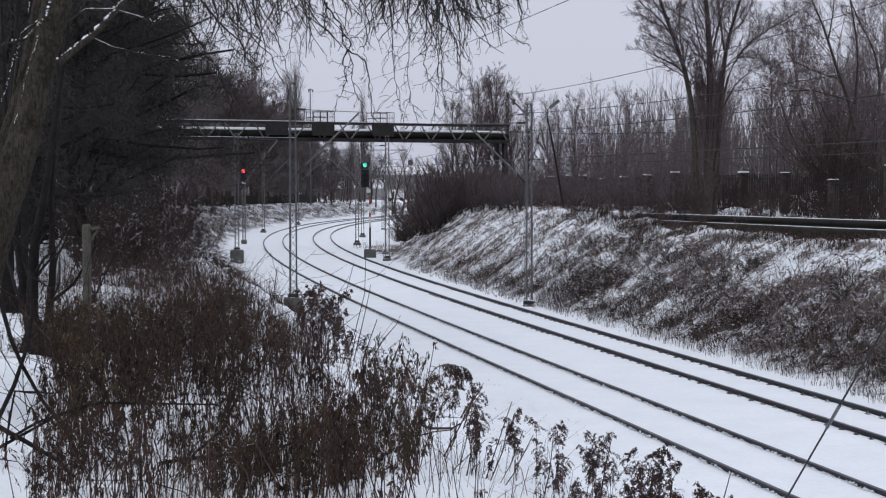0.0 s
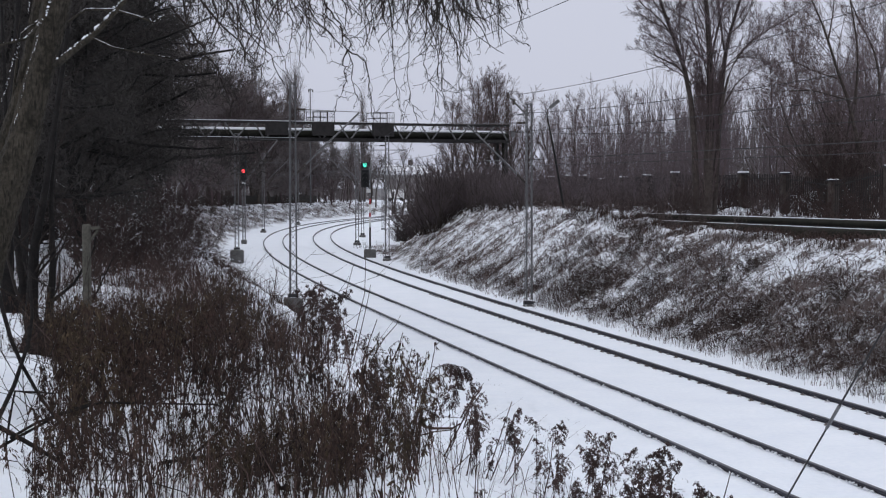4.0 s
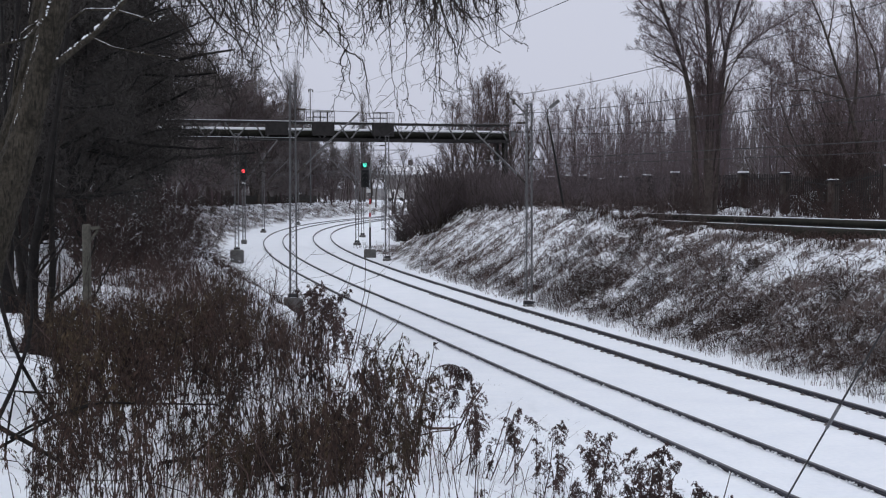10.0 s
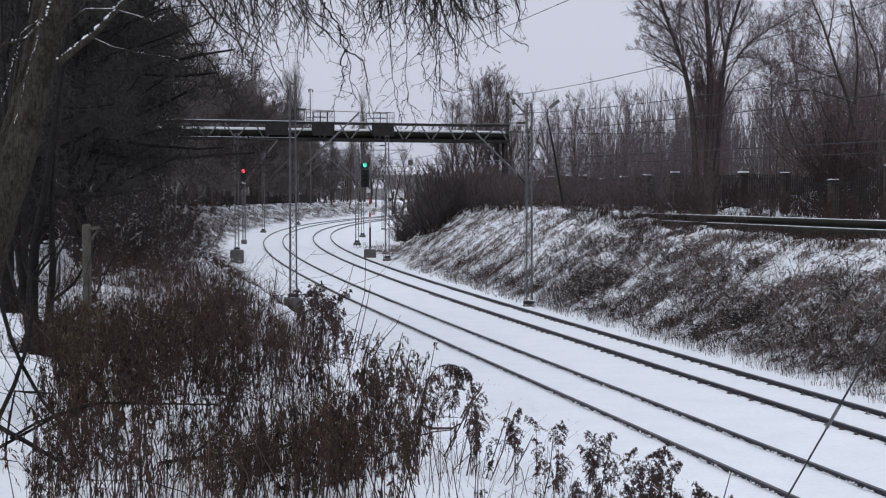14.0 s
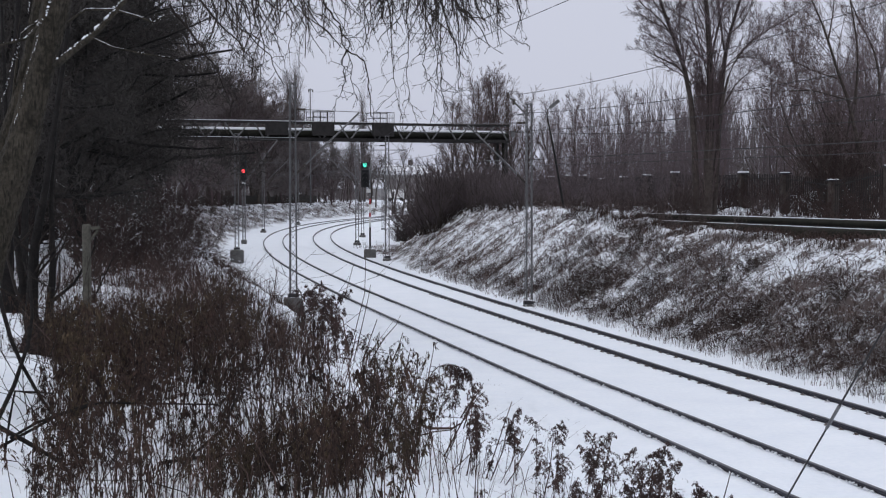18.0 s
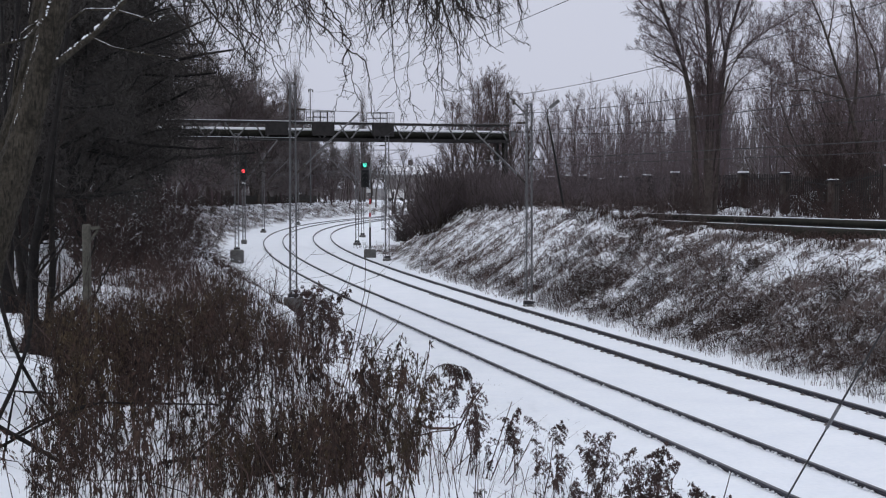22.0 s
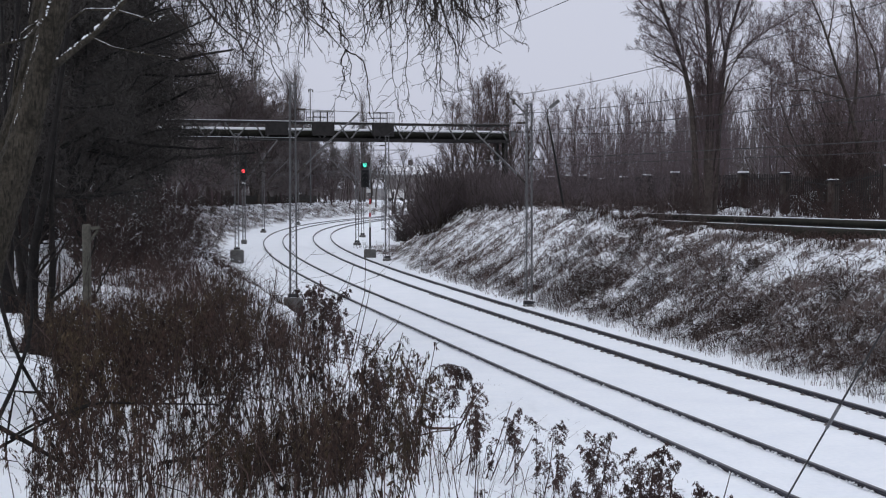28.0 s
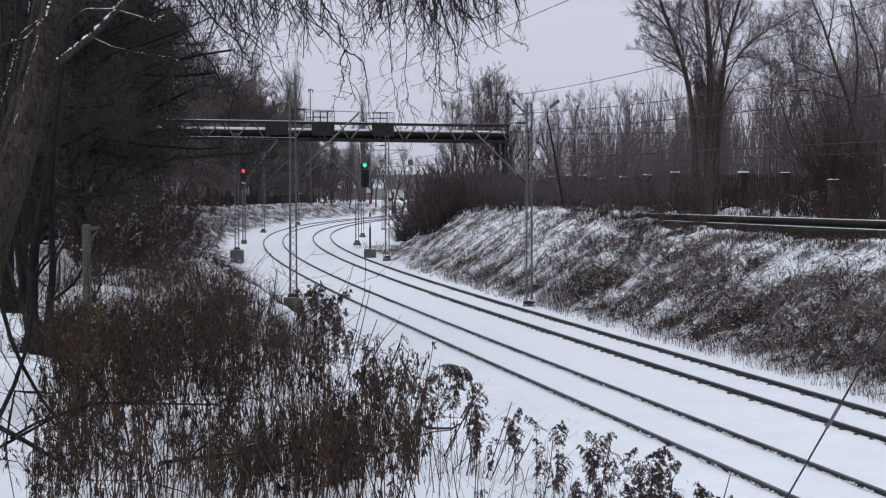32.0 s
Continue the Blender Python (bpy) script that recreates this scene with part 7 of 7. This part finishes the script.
def leaning_stems():
    root = thing("withered_weed", pose(0, 0, 0), "bare dark weed stems leaning over the snow", "weed")
    for pts, r in (
        ([(-0.14, 10.00, 2.78), (0.02, 10.00, 3.08), (0.17, 10.00, 3.37), (0.23, 10.00, 3.48)], 0.0060),
        ([(-0.12, 9.90, 2.83), (-0.01, 9.90, 2.99), (0.07, 9.90, 3.17), (0.09, 9.90, 3.30)], 0.0070),
        ([(0.06, 9.70, 2.84), (0.11, 9.70, 3.07), (0.16, 9.70, 3.28), (0.19, 9.70, 3.49)], 0.0045),
        ([(0.23, 9.60, 2.89), (0.33, 9.60, 3.19), (0.42, 9.60, 3.46)], 0.0045),
        ([(0.24, 9.50, 2.88), (0.36, 9.50, 3.17), (0.39, 9.50, 3.32)], 0.0045),
        ([(-0.03, 9.70, 2.84), (0.07, 9.70, 3.03), (0.26, 9.70, 3.21)], 0.0040),
        ([(0.12, 9.50, 2.88), (0.17, 9.50, 3.17), (0.14, 9.50, 3.39)], 0.0045),
        ([(-0.20, 9.90, 3.29), (-0.07, 9.90, 3.25), (0.06, 9.90, 3.25), (0.11, 9.90, 3.28)], 0.0100),
        ([(-0.33, 9.90, 3.21), (-0.17, 9.90, 3.20), (-0.05, 9.90, 3.23), (0.06, 9.90, 3.24)], 0.0060),
        ([(-0.31, 10.20, 2.75), (-0.24, 10.20, 3.05), (-0.20, 10.20, 3.42), (-0.16, 10.20, 3.69)], 0.0040),
        ([(0.29, 9.40, 2.90), (0.41, 9.40, 3.12), (0.48, 9.40, 3.32)], 0.0040),
        ([(0.32, 9.40, 2.91), (0.42, 9.40, 3.05), (0.54, 9.40, 3.29)], 0.0040),
        ([(-0.48, 10.30, 2.73), (-0.38, 10.30, 3.11), (-0.29, 10.30, 3.44), (-0.23, 10.30, 3.63)], 0.0040),
        ([(0.19, 9.70, 3.49), (0.22, 9.70, 3.52), (0.25, 9.70, 3.56)], 0.0030),
        ([(0.18, 9.70, 3.42), (0.22, 9.70, 3.48), (0.26, 9.70, 3.51)], 0.0030),
        ([(0.60, 9.40, 2.90), (0.64, 9.40, 3.08), (0.66, 9.40, 3.29)], 0.0040),
        ([(0.96, 9.60, 2.86), (0.99, 9.60, 3.05), (1.03, 9.60, 3.24)], 0.0040),
        ([(1.26, 9.60, 2.86), (1.28, 9.60, 3.01), (1.34, 9.60, 3.13)], 0.0050),
        ([(1.39, 9.60, 2.86), (1.40, 9.60, 2.98), (1.44, 9.60, 3.05)], 0.0050),
    ):
        part("stem", Mesh().tube(pts, [r * (1 - 0.55 * k / len(pts)) for k in range(len(pts))], 6), WEED, root, smooth=True)


leaning_stems()


def reed():
    """A dead reed whose feathery head hangs over to one side."""
    rng = np.random.default_rng(19)
    x, y = -0.21, 10.1
    z = gz(x, y) - 0.02
    root = thing("reed", pose(x, y, z), "dead reed with a feathery head hanging over", "reed")
    P, R = stems_of([([(0, 0, 0), (0.05, 0, 0.22), (0.10, 0, 0.42), (0.17, 0, 0.53), (0.27, 0, 0.54), (0.37, 0, 0.50)], 0.0045, 0.002)], 14)
    arms = sprout(rng, P, R, 30, (0.10, 0.24), (20, 60), 7, 0.06, -0.40, start=0.62, thin=0.5, least=0.0014, shrink=0.2)
    part("stem", tubes_mesh("stem", [(P, R, 5), (*arms, 3)]), WEED, root)
    A = arms[0]
    m = len(A) * 26
    b, f = np.repeat(np.arange(len(A)), 26), np.minimum(1.5 + 5.5 * rng.random((m, 1)), 6.99)
    i = f.astype(int)[:, 0]
    c = A[b, i] * (1 - f + i[:, None]) + A[b, i + 1] * (f - i[:, None]) + rng.normal(size=(m, 3)) * 0.004
    part("head", leaf_mesh("head", c, np.full(m, 0.018), rng, droop=2.5, narrow=0.3), PLUME, root, "feathery dry head")
    swaying.append((root, x, y, z, 0))


reed()

grass_rng = np.random.default_rng(5)


def strew(name, n, s_range, u_range, height, width, material, label, lean=0.35, keep=None):
    s = grass_rng.uniform(*s_range, n)
    u = grass_rng.uniform(*u_range, n)
    x, y, _ = beside(s, u)
    if keep is not None:
        ok = keep(x, y, s, u)
        x, y = x[ok], y[ok]
    base = np.stack([x, y, ground_z(x, y) - 0.02], 1)
    ob = part(name, blades_mesh(name, base, np.full(len(x), height), np.full(len(x), width), grass_rng, lean), material)
    return tagged(ob, label, "grass", kind="stuff")


def brambles(name, n, s_range, u_range, length, radius, material, label, keep=None):
    """Arching bare canes."""
    rng = np.random.default_rng(len(name) + n)
    s, u = rng.uniform(*s_range, n), rng.uniform(*u_range, n)
    x, y, _ = beside(s, u)
    if keep is not None:
        ok = keep(x, y, s, u)
        x, y = x[ok], y[ok]
    N = len(x)
    p = np.stack([x, y, ground_z(x, y) - 0.03], 1)
    az = rng.uniform(0, 2 * np.pi, N)
    d = unit(np.stack([np.cos(az) * 0.7, np.sin(az) * 0.7, rng.uniform(0.6, 1.6, N)], 1))
    L = length * rng.uniform(0.5, 1.3, N)
    pts = [p]
    for _ in range(4):
        pts.append(pts[-1] + d * (L / 4)[:, None])
        d = unit(d + rng.normal(size=d.shape) * 0.15 + np.array([0, 0, -0.30]))
    P = np.stack(pts, 1)
    R = np.full((N, 1), radius) * np.linspace(1, 0.4, 5)[None]
    tw = sprout(rng, P, R, 3, (0.2, 0.5), (25, 60), 2, 0.2, 0.02, start=0.2, thin=0.7, least=radius * 0.5)
    ob = part(name, tubes_mesh(name, [(P, R, 3), (*tw, 3)]), material)
    return tagged(ob, label, "brush", kind="stuff")


def bank_patches():
    """Tangles of arching canes in patches, with thin growth between them."""
    rng = np.random.default_rng(41)
    ss, uu = [], []
    for ps, pu, r in PATCHES:
        n = int((125 if ps > 30 else 95) * r * r)
        a, b = np.clip(rng.normal(size=n), -2, 2) * 0.72 * r, np.clip(rng.normal(size=n), -2, 2) * 0.46 * r
        ss.append(ps + a)
        uu.append(pu + b - 0.15 * a)
    ss.append(rng.uniform(10, 60, 500))
    uu.append(rng.uniform(4.7, 8.6, 500))
    s, u = np.concatenate(ss), np.maximum(np.concatenate(uu), 4.3)
    x, y, _ = beside(s, u)
    N = len(x)
    p = np.stack([x, y, ground_z(x, y) - 0.03], 1)
    az = rng.uniform(0, 2 * np.pi, N)
    d = unit(np.stack([np.cos(az), np.sin(az), rng.uniform(0.4, 1.5, N)], 1))
    L = rng.uniform(0.25, 0.75, N)
    pts = [p]
    for _ in range(4):
        pts.append(pts[-1] + d * (L / 4)[:, None])
        d = unit(d + rng.normal(size=d.shape) * 0.18 + np.array([0, 0, -0.30]))
    P = np.stack(pts, 1)
    R = rng.uniform(0.006, 0.012, (N, 1)) * np.linspace(1, 0.45, 5)[None]
    tw = sprout(rng, P, R, 3, (0.25, 0.5), (25, 65), 2, 0.2, 0.02, start=0.2, thin=0.7, least=0.006)
    tagged(part("bank_brambles", tubes_mesh("bank_brambles", [(P, R, 3), (*tw, 3)]), TWIG_SNOW), "dark bramble tangles in patches on the snowy bank", "brush", kind="stuff")


strew("bank_grass", 30000, (6, 100), (4.6, 9.6), 0.28, 0.020, GRASS, "dead brown grass sticking through snow on the bank", 0.5, keep=lambda x, y, s, u: litter_cover(s, u) + 0.2 * waves(x, y, 31, 0.9) - 0.002 * np.maximum(s - 42, 0) > 0.45)
strew("toe_weeds", 28000, (6, 110), (3.55, 6.4), 0.42, 0.009, WEED, "dark dead weeds along the foot of the bank", 0.3, keep=lambda x, y, s, u: waves(x, y, 22, 4) + 0.6 * waves(x, y, 27, 0.8) - np.maximum(4.5 - u, 0) * 0.7 + (5.2 - u) * 0.2 - np.maximum(s - 36, 0) * 0.02 > -0.4)
strew("toe_stubble", 5000, (6, 70), (3.35, 4.8), 0.20, 0.013, GRASS, "short dead stubble in the snow beside the rail", 0.25, keep=lambda x, y, s, u: waves(x, y, 26, 1.2) + (u - 4.0) * 0.8 > 0.0)
brambles("toe_brush", 3800, (6, 64), (4.1, 6.2), 0.55, 0.008, TWIG_DARK, "dark tangled brush at the foot of the bank", keep=lambda x, y, s, u: waves(x, y, 28, 3) + 0.4 * waves(x, y, 29, 1.0) + 0.01 * (40 - s) - 0.04 * np.maximum(s - 44, 0) > -0.25)
bank_patches()
brambles("snowy_branches", 300, (10, 46), (5.0, 7.8), 1.3, 0.010, TWIG_SNOW, "fallen bare branches with snow on the bank", keep=lambda x, y, s, u: waves(x, y, 43, 4) > -0.1)
strew("pipe_weeds", 9000, (8, 56), (8.4, 9.75), 0.36, 0.012, WEED, "dark dead weeds in front of the heating pipes", 0.4, keep=lambda x, y, s, u: waves(x, y, 41, 5) > -0.3)
strew("crest_grass", 24000, (8, 118), (9.8, 17.2), 0.42, 0.014, WEED, "dark dead weeds along the bank top", 0.4)
strew("tan_stalks", 2700, (-13.5, 6), (-14.4, -10.9), 0.6, 0.0065, GRASS, "tan dry stalks among the weeds", 0.3, keep=lambda x, y, s, u: (y > 6.0) & (x / np.maximum(y, 0.1) < 0.0) & (x / np.maximum(y, 0.1) > -0.25))
strew("bank_edge_grass", 3000, (-13.5, 6), (-13.4, -9.8), 0.40, 0.0042, WEED, "tan and brown dead grass in the snow below the weeds", 0.5, keep=lambda x, y, s, u: (y > 7.0) & (y < 10.2) & (x / np.maximum(y, 0.1) < 0.15) & (x / np.maximum(y, 0.1) > -0.14) & (waves(x, y, 62, 0.9) > -0.25))
strew("near_bank_grass", 6600, (-13.5, 8), (-14.6, -10.7), 0.52, 0.006, WEED, "tangled dead weeds on the near bank", 0.38, keep=lambda x, y, s, u: (y > 6.0) & (x / np.maximum(y, 0.1) + 0.06 * waves(x, y, 61, 1.0) < -0.06) & ((x / np.maximum(y, 0.1) > -0.25) | (y > 17)))
strew("far_near_bank_grass", 44000, (12, 215), (-13, -6.0), 0.40, 0.013, WEED, "dead weeds on the snowy near bank", 0.35, keep=lambda x, y, s, u: (waves(x, y, 24, 5) + 0.12 * (-8.5 - u) + 0.003 * (s - 50) > -0.15) & ((s > 20) | (u < -11.2)))
brambles("near_brambles", 1500, (-10, 90), (-14, -9.5), 0.8, 0.005, TWIG_DARK, "tangled bare canes on the near bank", keep=lambda x, y, s, u: (y > 9) & ((x / np.maximum(y, 0.1) > -0.25) | (y > 17)) & ((u < -10.9) | (s > 25)))


brambles("near_canes", 300, (-13.5, 2), (-14.4, -10.9), 1.0, 0.0038, TWIG_BLACK, "thin dark canes crossing among the weeds", keep=lambda x, y, s, u: (y > 7.5) & (x / np.maximum(y, 0.1) < -0.10) & (x / np.maximum(y, 0.1) > -0.27))


brambles("path_canes", 130, (-13.5, 2), (-14.6, -11.5), 0.7, 0.0042, TWIG_BLACK, "thin dark twigs over the snow beside the path", keep=lambda x, y, s, u: (y > 7.8) & (x / np.maximum(y, 0.1) < -0.215) & (x / np.maximum(y, 0.1) > -0.285))


def snow_tufts(name, n, s_range, u_range, lift, label, keep=None, size=1.0):
    """Small flat cushions of snow caught on the dead plants."""
    rng = np.random.default_rng(n)
    s, u = rng.uniform(*s_range, n), rng.uniform(*u_range, n)
    x, y, _ = beside(s, u)
    if keep is not None:
        ok = keep(x, y, s, u)
        x, y = x[ok], y[ok]
    N = len(x)
    c = np.stack([x, y, ground_z(x, y) + rng.uniform(lift[0], lift[1], N)], 1)
    r = size * rng.uniform(0.015, 0.065, N) * rng.uniform(0.5, 1.3, N)
    a = rng.uniform(0, 6.28, N)
    k = np.arange(5) * 2 * np.pi / 5
    ring = np.stack([np.cos(k[None] + a[:, None]) * r[:, None] * rng.uniform(0.6, 1.5, (N, 5)), np.sin(k[None] + a[:, None]) * r[:, None] * rng.uniform(0.6, 1.5, (N, 5)), rng.normal(size=(N, 5)) * 0.012], 2) + c[:, None]
    top = c + np.stack([np.zeros(N), np.zeros(N), r * 0.45], 1)
    low = c - np.stack([np.zeros(N), np.zeros(N), r * 0.3], 1)
    v = np.concatenate([ring, top[:, None], low[:, None]], 1).reshape(-1, 3)
    tri = np.array([(i, (i + 1) % 5, 5) for i in range(5)] + [((i + 1) % 5, i, 6) for i in range(5)])
    f = (np.arange(N)[:, None, None] * 7 + tri[None]).reshape(-1, 3)
    tagged(part(name, raw_mesh(name, v, f), SNOW), label, "snow", kind="stuff")


snow_tufts("bank_snow", 9000, (8, 80), (4.6, 9.0), (0.02, 0.22), "flecks of snow caught on the dead bank plants", keep=lambda x, y, s, u: waves(x, y, 51, 0.9) + 0.5 * waves(x, y, 55, 2.6) > 0.1, size=0.5)
snow_tufts("near_snow", 4200, (12, 80), (-13.8, -9.8), (0.05, 0.5), "flecks of snow caught on the near bank plants", size=0.5)
snow_tufts("track_snow", 1500, (-10, 8), (-6.2, -3.6), (-0.012, 0.006), "small lumps of disturbed snow beside the track", keep=lambda x, y, s, u: waves(x, y, 53, 1.2) > 0.0)
strew("trackside_stubble", 1500, (0, 60), (-6.4, -3.6), 0.10, 0.008, WEED, "short dead stubble poking out beside the track", 0.6, keep=lambda x, y, s, u: waves(x, y, 52, 2.5) > 0.35)


# ---------------------------------------------------------------- what the wind moves
def motions():
    """Each weed rocks a little about its foot, with a stronger gust from 19 to 26 s; the hanging twigs drift."""
    for n, (ob, x, y, z, turn) in enumerate(swaying):
        r = random.Random(int(turn) + 5)
        f1, f2, p1, p2 = r.uniform(0.20, 0.33), r.uniform(0.55, 0.8), r.uniform(0, 6.3), r.uniform(0, 6.3)
        amp = 2.6 if n < 4 else r.uniform(0.5, 1.1)
        rows = []
        for k in range(65 if n < len(TALL) else 33):
            t = 0.5 * k if n < len(TALL) else 1.0 * k
            gust = math.exp(-((t - 23.0) / 3.0) ** 2)
            a = amp * (0.30 * math.sin(6.283 * f1 * t + p1) + 0.22 * math.sin(6.283 * f2 * t + p2)) * (1 + 0.8 * gust) - 1.1 * amp * gust
            b = 0.3 * amp * math.sin(6.283 * f2 * t + p1)
            rows.append((t, Matrix.Translation((x, y, z)) @ Euler((radians(b), radians(a), 0)).to_matrix().to_4x4() @ pose(0, 0, 0, 0, 0, turn)))
        walk(ob, rows)
    walk(hanging, [(float(t), pose(0.007 * math.sin(0.31 * t + 1.2) + 0.003 * math.sin(1.7 * t), 0, 0.003 * math.sin(0.9 * t))) for t in range(33)])


motions()
